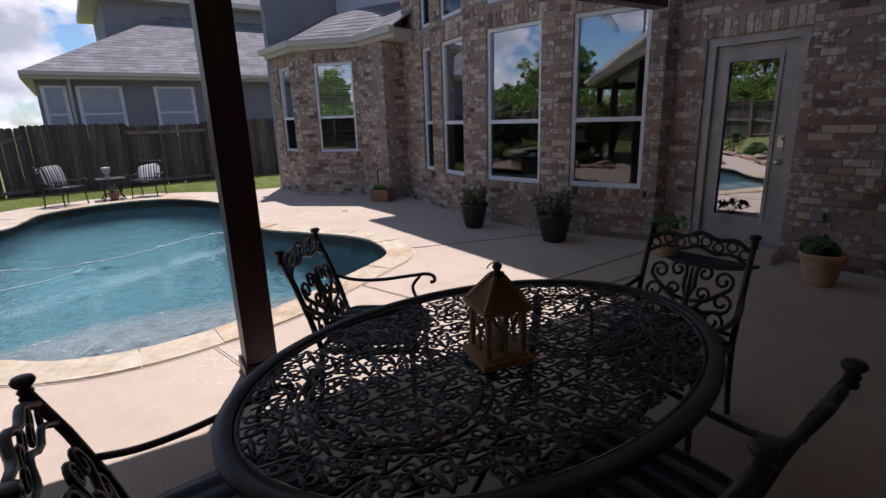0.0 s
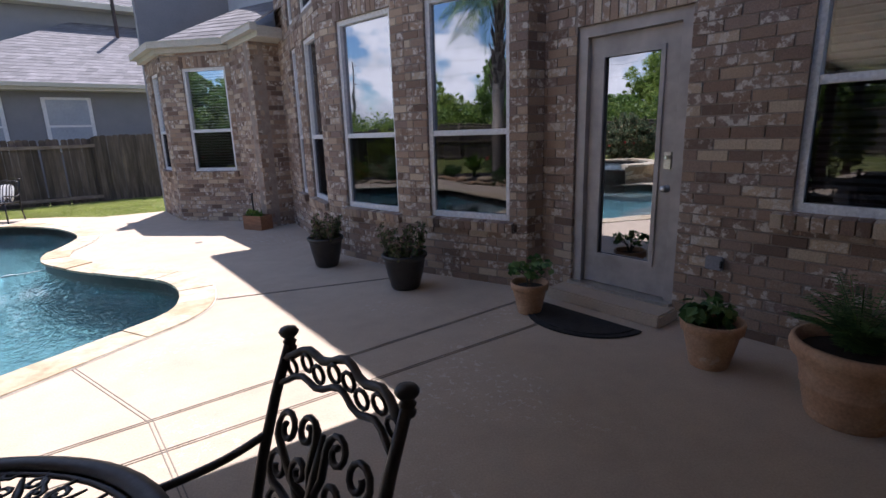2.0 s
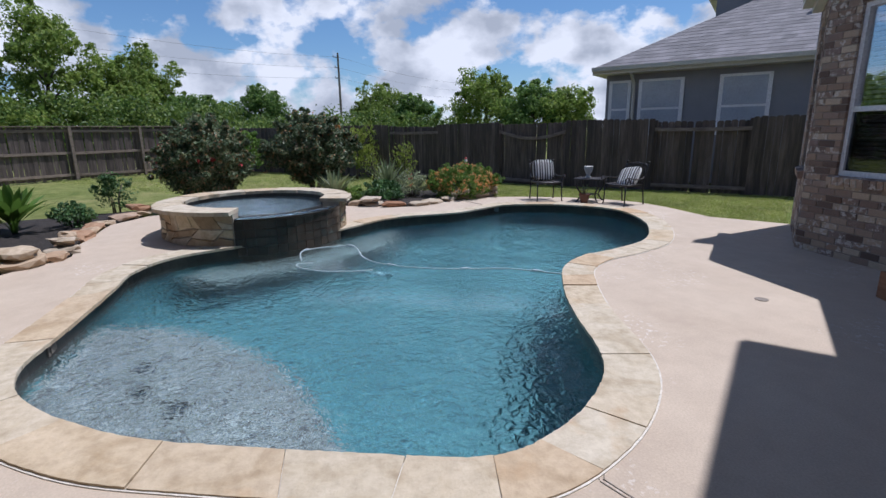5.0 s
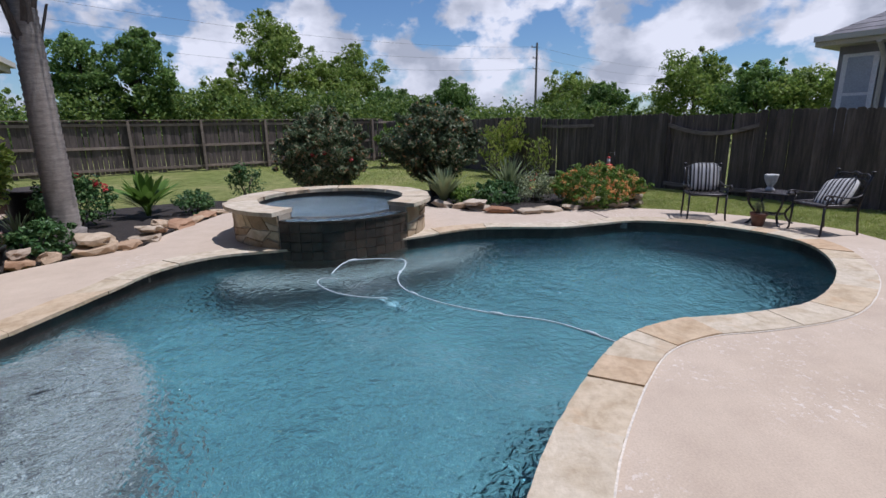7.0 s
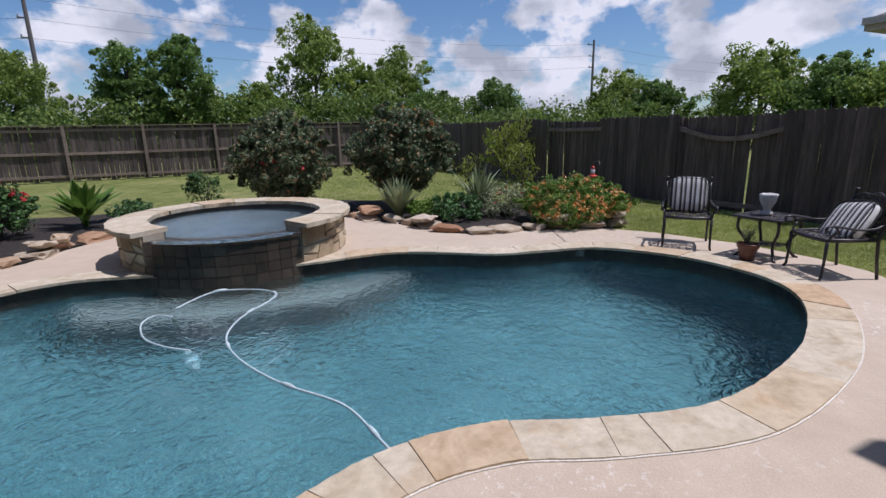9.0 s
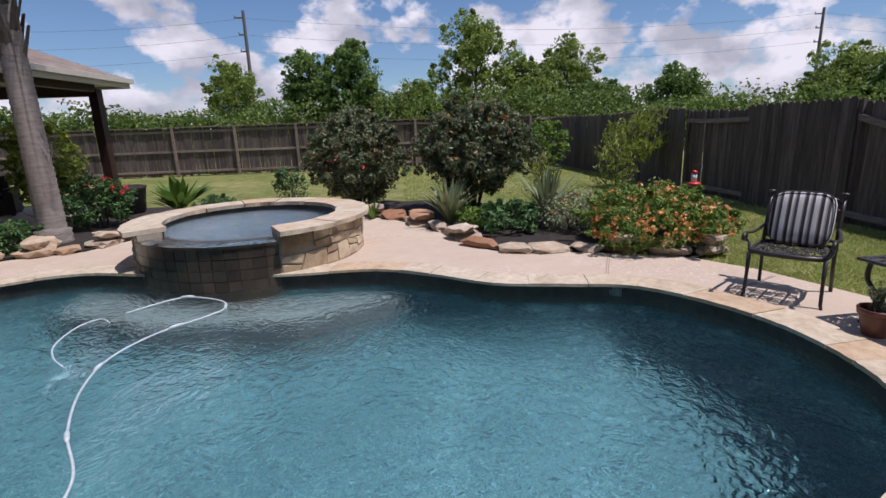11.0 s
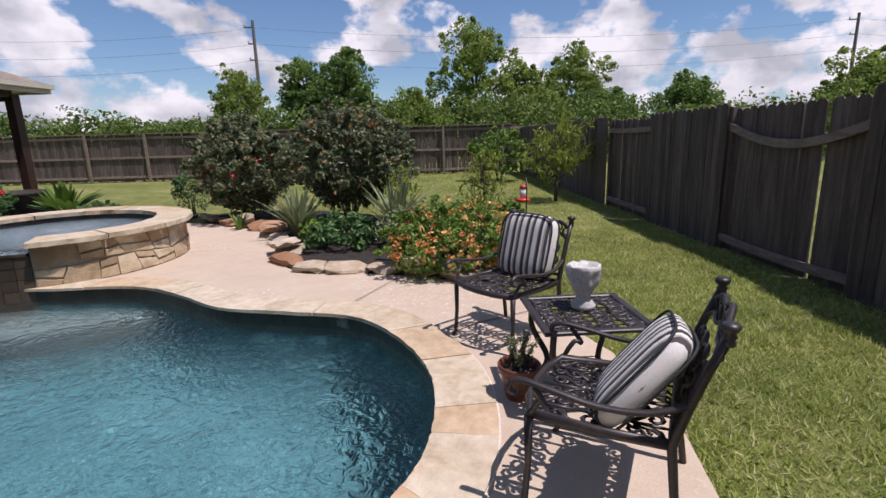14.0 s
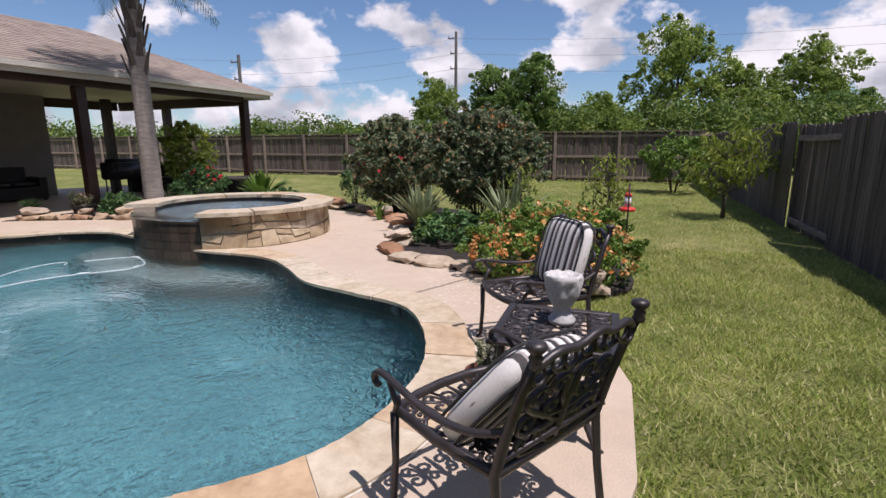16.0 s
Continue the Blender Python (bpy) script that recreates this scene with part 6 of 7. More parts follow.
bush("lantana_bush", -9.66, 9.46, (0.82, 0.74, 0.42), 0.31, "rounded lantana bush covered in orange flower heads", 13, 0.05, M_LEAF_BRIGHT, 230, 46, 6, (M_FLOWER_LANT, 400, 0.034, -0.3), lump=0.12)
bush("low_shrub", -9.75, 7.55, (0.50, 0.42, 0.24), 0.20, "low bright green leafy shrub on the mulch", 14, 0.075, M_LEAF_DEEP, 44, 40, 4, lump=0.1)
bush("low_shrub", -9.9, 6.9, (0.28, 0.26, 0.18), 0.16, "low bright green leafy shrub on the mulch", 15, 0.06, M_LEAF_BRIGHT, 26, 36, 4, lump=0.1)
bush("salvia_bush", -10.15, 8.35, (0.42, 0.38, 0.24), 0.28, "loose flowering shrub with thin red spikes", 16, 0.05, M_LEAF_GREY, 60, 34, 8, (M_FLOWER_RED, 26, 0.022, 0.1))
bush("red_flower_bush", -7.55, 0.75, (0.52, 0.46, 0.42), 0.45, "garden shrub with bright red flower clusters", 17, 0.07, M_LEAF_DEEP, 70, 40, 6, (M_FLOWER_RED, 40, 0.045, 0.35))
bush("red_flower_bush", -10.6, 2.2, (0.30, 0.30, 0.36), 0.42, "small upright shrub with a few red flowers", 18, 0.06, M_LEAF_DEEP, 34, 30, 5, (M_FLOWER_RED, 9, 0.03, 0.6))
bush("patio_shrub", -7.55, -0.9, (0.62, 0.58, 0.8), 1.0, "tall loose green shrub beside the patio posts", 19, 0.13, M_LEAF_YELLOW, 62, 30, 9, lump=0.2)
bush("low_shrub", -5.95, 1.55, (0.36, 0.34, 0.24), 0.2, "low bushy green plant among the border rocks", 20, 0.07, M_LEAF_DEEP, 40, 36, 4, lump=0.1)
bush("corner_shrub", -19.6, 4.6, (0.95, 0.85, 0.70), 0.85, "green shrub in the fence corner", 21, 0.12, M_LEAF_BRIGHT, 90, 30, 6)
bush("low_shrub", -9.0, 1.9, (0.34, 0.3, 0.22), 0.2, "low bushy green plant among the border rocks", 22, 0.06, M_LEAF_DEEP, 36, 34, 4, lump=0.1)


def young_tree(name, x, y, h, label, seed, mat, spread=0.8, leaf=0.13, per=16, n=46):
    rng = random.Random(seed)
    root = thing(name, pose(x, y, -0.03), label, "tree")
    bm = bmesh.new()
    tips = []
    tube(bm, [(0, 0, 0), (0.03, 0.02, h * 0.25), (0.0, 0.04, h * 0.45), (0.05, 0.0, h * 0.9)], [0.045, 0.035, 0.025, 0.006], 7)
    for i in range(n // 3):
        a = i * 2.4
        t = 0.25 + 0.6 * i / (n / 3)
        b = Vector((0.02, 0.02, h * t))
        L = spread * (1.1 - t * 0.7) * rng.uniform(0.7, 1.1)
        e = b + Vector((math.cos(a) * L, math.sin(a) * L, L * rng.uniform(0.35, 0.9)))
        tube(bm, [b, b.lerp(e, 0.5) + Vector((0, 0, -0.04)), e], [0.016, 0.011, 0.004], 5)
        for k in (0.45, 0.7, 1.0):
            p = b.lerp(e, k)
            tips.append((p.x, p.y, p.z, 0.17))
    part("trunk", bm, M_BARK, root, smooth=True)
    leaf_object("foliage", leaf_points(rng, tips, per, leaf, 0.28, 0.9), mat, root, "long drooping leaves")


young_tree("peach_tree", -15.6, 8.15, 1.6, "small young peach tree with drooping yellow-green leaves", 31, M_LEAF_YELLOW, 0.95, 0.17, 17, 54)
young_tree("sapling", -11.6, 8.6, 1.35, "thin leggy sapling with sparse pale leaves", 32, M_LEAF_YELLOW, 0.34, 0.10, 13, 36)
young_tree("sapling", -10.9, 7.6, 1.15, "thin leggy sapling with sparse pale leaves", 33, M_LEAF_YELLOW, 0.28, 0.09, 10, 30)


def strap_plant(name, x, y, h, n, label, seed, mat, spread=0.35, w=0.035, z=-0.02, paddle=False):
    """Upright or arching strap leaves from one crown."""
    rng = random.Random(seed)
    root = thing(name, pose(x, y, z), label, "plant")
    for i in range(n):
        bm = bmesh.new()
        a, lean, L = rng.uniform(0, 2 * math.pi), rng.uniform(0.08, 1.0) * spread, h * rng.uniform(0.65, 1.1)
        d, s = Vector((math.cos(a), math.sin(a), 0)), Vector((-math.sin(a), math.cos(a), 0))
        rows = []
        for k in range(9):
            t = k / 8
            p = d * (0.03 + lean * t ** 1.6 * L) + Vector((0, 0, L * (t - 0.35 * lean * t * t)))
            ww = w * (0.55 + 0.9 * t - 1.45 * t ** 3) * 0.5 + 0.001
            if paddle:
                ww = w * 0.5 * (0.09 + max(0.0, math.sin(math.pi * min(1.0, max(0.0, (t - 0.42) / 0.58)))) ** 0.7)
            rows.append([bm.verts.new(p - s * ww + d * 0.0), bm.verts.new(p + d * ww * 0.35), bm.verts.new(p + s * ww)])
        for p, q in zip(rows, rows[1:]):
            bm.faces.new((p[0], p[1], q[1], q[0]))
            bm.faces.new((p[1], p[2], q[2], q[1]))
        part("leaf", bm, mat, root, smooth=True)
    return root


strap_plant("aloe_clump", -9.82, 6.50, 0.82, 80, "upright clump of grey-green aloe leaves", 41, M_LEAF_GREY, 0.75, 0.075)
strap_plant("aloe_clump", -10.45, 7.85, 0.95, 74, "upright clump of grey-green sword leaves", 42, M_LEAF_GREY, 0.75, 0.06)
strap_plant("bird_of_paradise", -8.75, 1.15, 0.82, 64, "broad-leaved bird of paradise clump on the mulch", 43, M_LEAF_BRIGHT, 1.0, 0.11, paddle=True)
strap_plant("iris_clump", -9.9, 4.9, 0.42, 16, "small clump of green strap leaves", 44, M_LEAF_BRIGHT, 0.7, 0.05)
strap_plant("iris_clump", -6.9, 0.35, 0.55, 20, "loose clump of pale strap leaves", 45, M_LEAF_GREY, 0.7, 0.04)


def pot(name, x, y, prof, mat, label, seed, soil, plant):
    """A turned pot with soil and a plant in it."""
    root = thing(name, pose(x, y, 0.0, 0, 0, seed * 40), label, "potted plant")
    bm = bmesh.new()
    lathe(bm, prof, 28)
    part("pot", bm, mat, root, smooth=True)
    bm = bmesh.new()
    lathe(bm, [(soil[0], soil[1]), (soil[0] * 0.6, soil[1] + 0.015), (0.0, soil[1] + 0.02)], 20)
    part("soil", bm, M_SOIL, root, "dark potting soil")
    rng = random.Random(seed)
    kind, h, r = plant
    if kind == "woody":
        bm = bmesh.new()
        cl = []
        for i in range(15):
            a, q = rng.uniform(0, 6.28), rng.uniform(0.1, 0.7) * r
            b = Vector((q * math.cos(a), q * math.sin(a), soil[1]))
            e = b + Vector((rng.uniform(-0.09, 0.09), rng.uniform(-0.09, 0.09), h * rng.uniform(0.5, 1.0)))
            tube(bm, [b, b.lerp(e, 0.5) + Vector((0.01, 0, 0)), e], [0.0045, 0.0035, 0.002], 4)
            cl += [(*b.lerp(e, t), 0.014) for t in (0.45, 0.6, 0.75, 0.9, 1.0)]
        part("stalk_tuft", bm, M_BARK, root, "thin woody stems")["kind"] = "stuff"
        leaf_object("foliage", leaf_points(rng, cl, 7, 0.028, 0.25), M_LEAF_GREY, root, "narrow grey-green leaves")
    elif kind == "stalks":
        bm = bmesh.new()
        cl, fl = [], []
        for i in range(34):
            a, q = rng.uniform(0, 6.28), rng.uniform(0.1, 0.95) * r
            b = Vector((q * math.cos(a), q * math.sin(a), soil[1]))
            e = b + Vector((q * math.cos(a) * 0.4 + rng.uniform(-0.05, 0.05), q * math.sin(a) * 0.4 + rng.uniform(-0.05, 0.05), h * rng.uniform(0.5, 1.1)))
            tube(bm, [b, b.lerp(e, 0.5), e], [0.005, 0.004, 0.0025], 4)
            cl += [(*b.lerp(e, t), 0.036) for t in (0.2, 0.45, 0.7, 0.92)]
            if i % 3 == 0:
                fl.append((e.x, e.y, e.z, 0.018))
        part("stalk_tuft", bm, M_BARK, root, "thin brown stalks")["kind"] = "stuff"
        leaf_object("foliage", leaf_points(rng, cl, 8, 0.042), M_LEAF_POT, root)
        leaf_object("blossoms", leaf_points(rng, fl, 9, 0.026, 0.8), M_FLOWER_PALE, root, "small faded blossoms")
    elif kind == "leafy":
        cl = [(rng.uniform(-r, r) * 0.7, rng.uniform(-r, r) * 0.7, soil[1] + rng.uniform(0.03, h), 0.07) for _ in range(14)]
        bm = bmesh.new()
        for c in cl[:8]:
            tube(bm, [(0, 0, soil[1]), (c[0] * 0.5, c[1] * 0.5, c[2] * 0.6 + soil[1] * 0.4), c[:3]], 0.004, 4)
        part("stems", bm, M_LEAF_DEEP, root)
        leaf_object("foliage", leaf_points(rng, cl, 9, 0.085, 0.8), M_LEAF_DEEP, root)
    elif kind == "sparse":
        bm = bmesh.new()
        cl = []
        for i in range(5):
            a = i * 1.3
            e = Vector((r * 0.8 * math.cos(a), r * 0.8 * math.sin(a), soil[1] + h * rng.uniform(0.6, 1.0)))
            tube(bm, [(0, 0, soil[1]), (e.x * 0.3, e.y * 0.3, e.z * 0.6 + soil[1] * 0.4), e], [0.008, 0.006, 0.004], 5)
            cl.append((*e, 0.07))
        part("stems", bm, M_BARK, root)
        leaf_object("foliage", leaf_points(rng, cl, 12, 0.075, 0.8), M_LEAF_DEEP, root)
    else:
        b = bmesh.new()
        for i in range(38):
            a, L = rng.uniform(0, 6.28), h * rng.uniform(0.7, 1.1)
            d = Vector((math.cos(a), math.sin(a), 0))
            ln = rng.uniform(0.3, 1.0)
            p0 = [d * (0.02 + ln * L * t ** 1.4 * 0.9) + Vector((0, 0, soil[1] + L * (t - 0.45 * ln * t * t))) for t in (0, 0.33, 0.66, 1.0)]
            tube(b, p0, [0.004, 0.003, 0.003, 0.002], 4)
            vs = []
            s = Vector((-d.y, d.x, 0))
            for q in range(14):
                t = 0.15 + 0.85 * q / 13
                k = min(int(t * 3), 2)
                c = p0[k].lerp(p0[k + 1], t * 3 - k)
                for sg in (-1, 1):
                    tip = c + s * sg * 0.10 * (1.12 - t) + d * 0.03
                    vv = [b.verts.new(v) for v in (c, c + d * 0.016 + s * sg * 0.03, tip, c - d * 0.010 + s * sg * 0.03)]
                    b.faces.new(vv)
        part("foliage", b, M_LEAF_DEEP, root, "feathery green fronds")["kind"] = "stuff"
    return root


def belly(r, h):
    return [(0.0, 0.0), (r * 0.62, 0.0), (r * 0.68, h * 0.06), (r * 0.84, h * 0.45), (r * 0.95, h * 0.80), (r * 0.97, h * 0.86), (r * 1.06, h * 0.90), (r * 1.08, h * 0.97), (r * 1.02, h), (r * 0.94, h * 0.98), (r * 0.90, h * 0.86), (r * 0.86, h * 0.80)]


def flower_pot(r, h):
    return [(0.0, 0.0), (r * 0.62, 0.0), (r * 0.64, 0.01), (r * 0.90, h * 0.74), (r * 0.90, h * 0.76), (r * 1.0, h * 0.78), (r * 1.04, h * 0.97), (r * 1.0, h), (r * 0.92, h * 0.985), (r * 0.86, h * 0.80)]


def big_pot(r, h):
    return [(0.0, 0.0), (r * 0.64, 0.0), (r * 0.66, 0.012), (r * 0.78, h * 0.40), (r * 0.80, h * 0.42), (r * 0.80, h * 0.45), (r * 0.78, h * 0.46), (r * 0.88, h * 0.74), (r * 0.98, h * 0.80), (r * 1.03, h * 0.90), (r * 1.0, h * 0.99), (r * 0.92, h), (r * 0.86, h * 0.84)]


pot("flower_pot", 0.48, 7.28, belly(0.20, 0.36), M_GLAZE, "black glazed belly pot with faded flower stalks", 1, (0.172, 0.29), ("stalks", 0.33, 0.20))
pot("flower_pot", 1.45, 6.28, belly(0.215, 0.36), M_GLAZE, "black glazed belly pot with purple-tinged flower stalks", 2, (0.185, 0.29), ("stalks", 0.34, 0.215))
pot("terracotta_pot", 2.53, 5.43, flower_pot(0.155, 0.27), M_TERRA, "terracotta pot with a sparse leggy plant", 3, (0.132, 0.22), ("sparse", 0.22, 0.17))
pot("terracotta_pot", 3.47, 4.34, flower_pot(0.185, 0.31), M_TERRA, "terracotta pot with broad dark green leaves", 4, (0.157, 0.25), ("leafy", 0.14, 0.19))
pot("terracotta_pot", 3.83, 3.68, big_pot(0.285, 0.42), M_TERRA, "large banded terracotta pot with a full fern", 5, (0.24, 0.355), ("fern", 0.42, 0.3))
pot("herb_pot", -7.40, 11.24, flower_pot(0.115, 0.20), M_REDPOT, "brown-red glazed pot with a small woody herb", 6, (0.098, 0.16), ("woody", 0.24, 0.09))
pot("patio_pot", -5.35, 1.35, flower_pot(0.20, 0.24), M_GLAZE, "dark low pot with spiky leaves and white flowers", 7, (0.17, 0.19), ("stalks", 0.30, 0.2))
pot("patio_pot", -4.55, 1.0, flower_pot(0.13, 0.18), M_TERRA, "small pot with a spiky aloe", 8, (0.11, 0.14), ("fern", 0.26, 0.1))


def planter_box():
    root = thing("planter_box", pose(-1.18, 9.98, 0, 0, 0, -30), "small reddish wooden planter box with bulbs and a trowel", "planter")
    w, d, h = 0.42, 0.24, 0.24
    for c, s in (((0, -d / 2, h / 2), (w, 0.02, h)), ((0, d / 2, h / 2), (w, 0.02, h)), ((-w / 2 + 0.01, 0, h / 2), (0.02, d - 0.02, h)), ((w / 2 - 0.01, 0, h / 2), (0.02, d - 0.02, h))):
        bm = bmesh.new()
        bx(bm, c, s)
        part("board", bm, M_PLANKBOX, root)
    bm = bmesh.new()
    bx(bm, (0, 0, 0.1), (w - 0.04, d - 0.02, 0.2))
    part("soil", bm, M_SOIL, root)
    rng = random.Random(9)
    leaf_object("foliage", leaf_points(rng, [(rng.uniform(-0.15, 0.1), rng.uniform(-0.06, 0.06), 0.26, 0.07) for _ in range(7)], 16, 0.10, 0.25), M_LEAF_BRIGHT, root)
    bm = bmesh.new()
    tube(bm, [(-0.12, 0.05, 0.18), (-0.14, 0.05, 0.5), (-0.12, 0.05, 0.60), (-0.17, 0.05, 0.58)], 0.014, 6)
    part("stake", bm, M_RUBBER, root, "dark stake with a hooked top", True)


planter_box()


def doormat():
    m = frame_of(A[0], A[1])
    c = m @ Vector((5.52, 0.44, 0.002))
    root = Matrix.Translation(c) @ Matrix.Rotation(math.atan2(A[1][1] - A[0][1], A[1][0] - A[0][0]), 4, "Z")
    bm = bmesh.new()
    pts = [(0.50 * math.cos(math.pi * i / 24), 0.45 * math.sin(math.pi * i / 24)) for i in range(25)]
    slab(bm, pts, 0.0, 0.012)
    ob = part("doormat", bm, M_RUBBER, None, m=root)
    tagged(ob, "black half-round rubber doormat below the door step", "doormat")
    bm = bmesh.new()
    tube(bm, [(0.44 * math.cos(math.pi * i / 24), 0.02 + 0.38 * math.sin(math.pi * i / 24), 0.014) for i in range(25)], 0.008, 5)
    part("border_rib", bm, M_RUBBER, ob)


doormat()


def wall_box():
    m = frame_of(A[0], A[1]) @ Matrix.Translation((4.72, 0.02, 0.52))
    root = thing("outlet_box", m, "grey weatherproof outlet cover on the brick wall", "outlet")
    bm = bmesh.new()
    bx(bm, (0, 0, 0), (0.12, 0.04, 0.10))
    bmesh.ops.bevel(bm, geom=list(bm.edges), offset=0.008, segments=2, affect="EDGES")
    part("cover", bm, M_STUCCO, root)
    bm = bmesh.new()
    bx(bm, (-0.055, 0.022, 0), (0.012, 0.02, 0.05))
    part("hinge", bm, M_RUBBER, root)


wall_box()


def hose():
    line = spline([(-3.45, 8.15, 0), (-3.71, 7.91, 0), (-4.01, 7.59, 0), (-4.21, 7.08, 0), (-4.51, 6.59, 0), (-4.87, 6.25, 0), (-5.30, 6.12, 0), (-5.76, 6.15, 0), (-5.99, 6.11, 0), (-6.11, 5.86, 0), (-5.99, 5.41, 0), (-5.46, 5.33, 0)], 8, False)
    root = thing("pool_cleaner", pose(0, 0, WATER), "white floating hose and pale blue cleaner in the pool", "pool cleaner")
    bm = bmesh.new()
    tube(bm, [(p.x, p.y, 0.006) for p in line], 0.0085, 7)
    part("hose", bm, M_HOSE, root, "white floating hose", True)
    for k in range(9, len(line), 14):
        p, q = line[k], line[min(k + 1, len(line) - 1)]
        bm = bmesh.new()
        d = (q - p).normalized() * 0.07
        tube(bm, [(p.x - d.x, p.y - d.y, 0.01), (p.x - d.x * 0.4, p.y - d.y * 0.4, 0.012), (p.x + d.x * 0.4, p.y + d.y * 0.4, 0.012), (p.x + d.x, p.y + d.y, 0.01)], [0.009, 0.016, 0.016, 0.009], 8)
        part("float", bm, M_HOSE, root, "white hose float", True)
    bm = bmesh.new()
    loop = spline([(-5.26, 5.45, 0), (-5.27, 5.26, 0), (-5.06, 5.29, 0), (-4.78, 5.55, 0), (-4.65, 5.84, 0), (-4.61, 6.10, 0)], 6, False)
    tube(bm, [(p.x, p.y, 0.005) for p in loop], 0.0075, 6)
    part("hose", bm, M_HOSE, root, "white floating hose", True)
    bm = bmesh.new()
    bmesh.ops.create_icosphere(bm, subdivisions=2, radius=0.07, matrix=Matrix.Translation((-4.55, 6.15, -0.10)) @ Matrix.Diagonal((1.2, 0.9, 0.55, 1)))
    part("body", bm, M_BLUEPART, root, "pale blue cleaner body", True)
    for s in (-1, 1):
        bm = bmesh.new()
        lathe(bm, [(0.0, -0.02), (0.06, -0.02), (0.06, 0.02), (0.0, 0.02)], 14)
        part("wheel", bm, M_BLUEPART, root, m=pose(-4.55 + s * 0.10, 6.15 + 0.11 * s, -0.12, 90, 0, 45))


hose()


def feeder():
    root = thing("bird_feeder", pose(-10.35, 9.85, 0.0), "red and clear hummingbird feeder on a thin hook", "bird feeder")
    bm = bmesh.new()
    tube(bm, [(0.12, 0.1, -0.05), (0.12, 0.1, 0.85), (0.09, 0.08, 0.95), (0.0, 0.0, 0.93)], 0.008, 5)
    part("hook", bm, M_METAL, root, "thin dark hook", True)
    bm = bmesh.new()
    lathe(bm, [(0.0, 0.66), (0.075, 0.665), (0.085, 0.69), (0.06, 0.705), (0.0, 0.71)], 16)
    part("dish", bm, M_RED, root, "red dish", True)
    bm = bmesh.new()
    lathe(bm, [(0.0, 0.71), (0.035, 0.71), (0.035, 0.82), (0.0, 0.82)], 14)
    part("bottle", bm, M_FRAME, root, "clear bottle", True)
    bm = bmesh.new()
    lathe(bm, [(0.0, 0.82), (0.042, 0.82), (0.03, 0.85), (0.0, 0.86)], 14)
    tube(bm, [(0, 0, 0.86), (0, 0, 0.935)], 0.003, 4)
    part("cap", bm, M_RED, root, "red cap", True)


feeder()


# ---- planting beds and their stones ----
def bed(name, pts, label):
    bm = bmesh.new()
    line = [(p.x, p.y) for p in spline([(x, y, 0) for x, y in pts], 4)]
    filled(bm, line, [], 0.0)
    bmesh.ops.subdivide_edges(bm, edges=list(bm.edges), cuts=1)
    r = bmesh.ops.extrude_face_region(bm, geom=list(bm.faces))
    for v in r["geom"]:
        if isinstance(v, bmesh.types.BMVert):
            v.co.z = 0.035 + 0.04 * noise.noise(v.co * 1.7)
    bmesh.ops.recalc_face_normals(bm, faces=bm.faces)
    tagged(part(name, bm, M_MULCH, None, m=pose(0, 0, -0.03)), label, "mulch", kind="structure")


BED_R = [(-9.15, 9.9), (-9.1, 9.3), (-8.85, 8.6), (-8.6, 8.0), (-8.72, 7.5), (-9.17, 6.9), (-9.72, 5.9), (-10.02, 5.2), (-10.15, 3.6), (-11.1, 3.0), (-11.9, 4.2), (-12.1, 6.2), (-11.6, 8.2), (-10.6, 9.7), (-9.8, 10.3)]
BED_L = [(-4.2, 1.15), (-4.7, 1.45), (-5.4, 1.8), (-6.0, 2.15), (-6.4, 2.5), (-7.1, 2.38), (-7.9, 2.38), (-8.9, 2.4), (-9.75, 2.8), (-10.6, 2.4), (-10.2, 0.9), (-9.3, -0.9), (-8.9, -1.6), (-6.4, -0.1)]
bed("mulch_bed", BED_R, "dark mulch bed with roses and lantana")
bed("mulch_bed", BED_L, "dark mulch bed beside the covered patio")


def border_rocks(name, pts, seed, lo, hi, stack=0.35):
    rng = random.Random(seed)
    line = spline([(x, y, 0) for x, y in pts], 10, False)
    i = 0.0
    acc, nxt = 0.0, 0.0
    for p, q in zip(line, line[1:]):
        acc += (q - p).length
        if acc < nxt:
            continue
        L = rng.uniform(lo, hi)
        for level in range(2 if rng.random() < stack else 1):
            bm = bmesh.new()
            bmesh.ops.create_icosphere(bm, subdivisions=2, radius=0.5)
            sx, sy, sz = L * (0.9 if level == 0 else 0.75), L * rng.uniform(0.5, 0.8), rng.uniform(0.085, 0.15)
            off = Vector((rng.uniform(0, 50), rng.uniform(0, 50), 0))
            for v in bm.verts:
                d = 1 + 0.5 * noise.noise(v.co * 2.4 + off) + 0.28 * noise.noise(v.co * 5 + off)
                v.co = Vector((math.copysign(abs(v.co.x * 2) ** 0.75, v.co.x) / 2 * sx * d, math.copysign(abs(v.co.y * 2) ** 0.75, v.co.y) / 2 * sy * d, math.copysign(abs(v.co.z * 2) ** 0.6, v.co.z) / 2 * sz * d))
            t = q - p
            ob = part("border_stone", bm, M_ROCK, None, m=pose(p.x + rng.uniform(-0.04, 0.04), p.y + rng.uniform(-0.04, 0.04), sz * 0.32 + level * 0.12, rng.uniform(-8, 8), rng.uniform(-8, 8), math.degrees(math.atan2(t.y, t.x)) + rng.uniform(-14, 14)))
            tagged(ob, "rough tan sandstone boulder edging the mulch bed", "stone", name)
        nxt = acc + L * 0.86


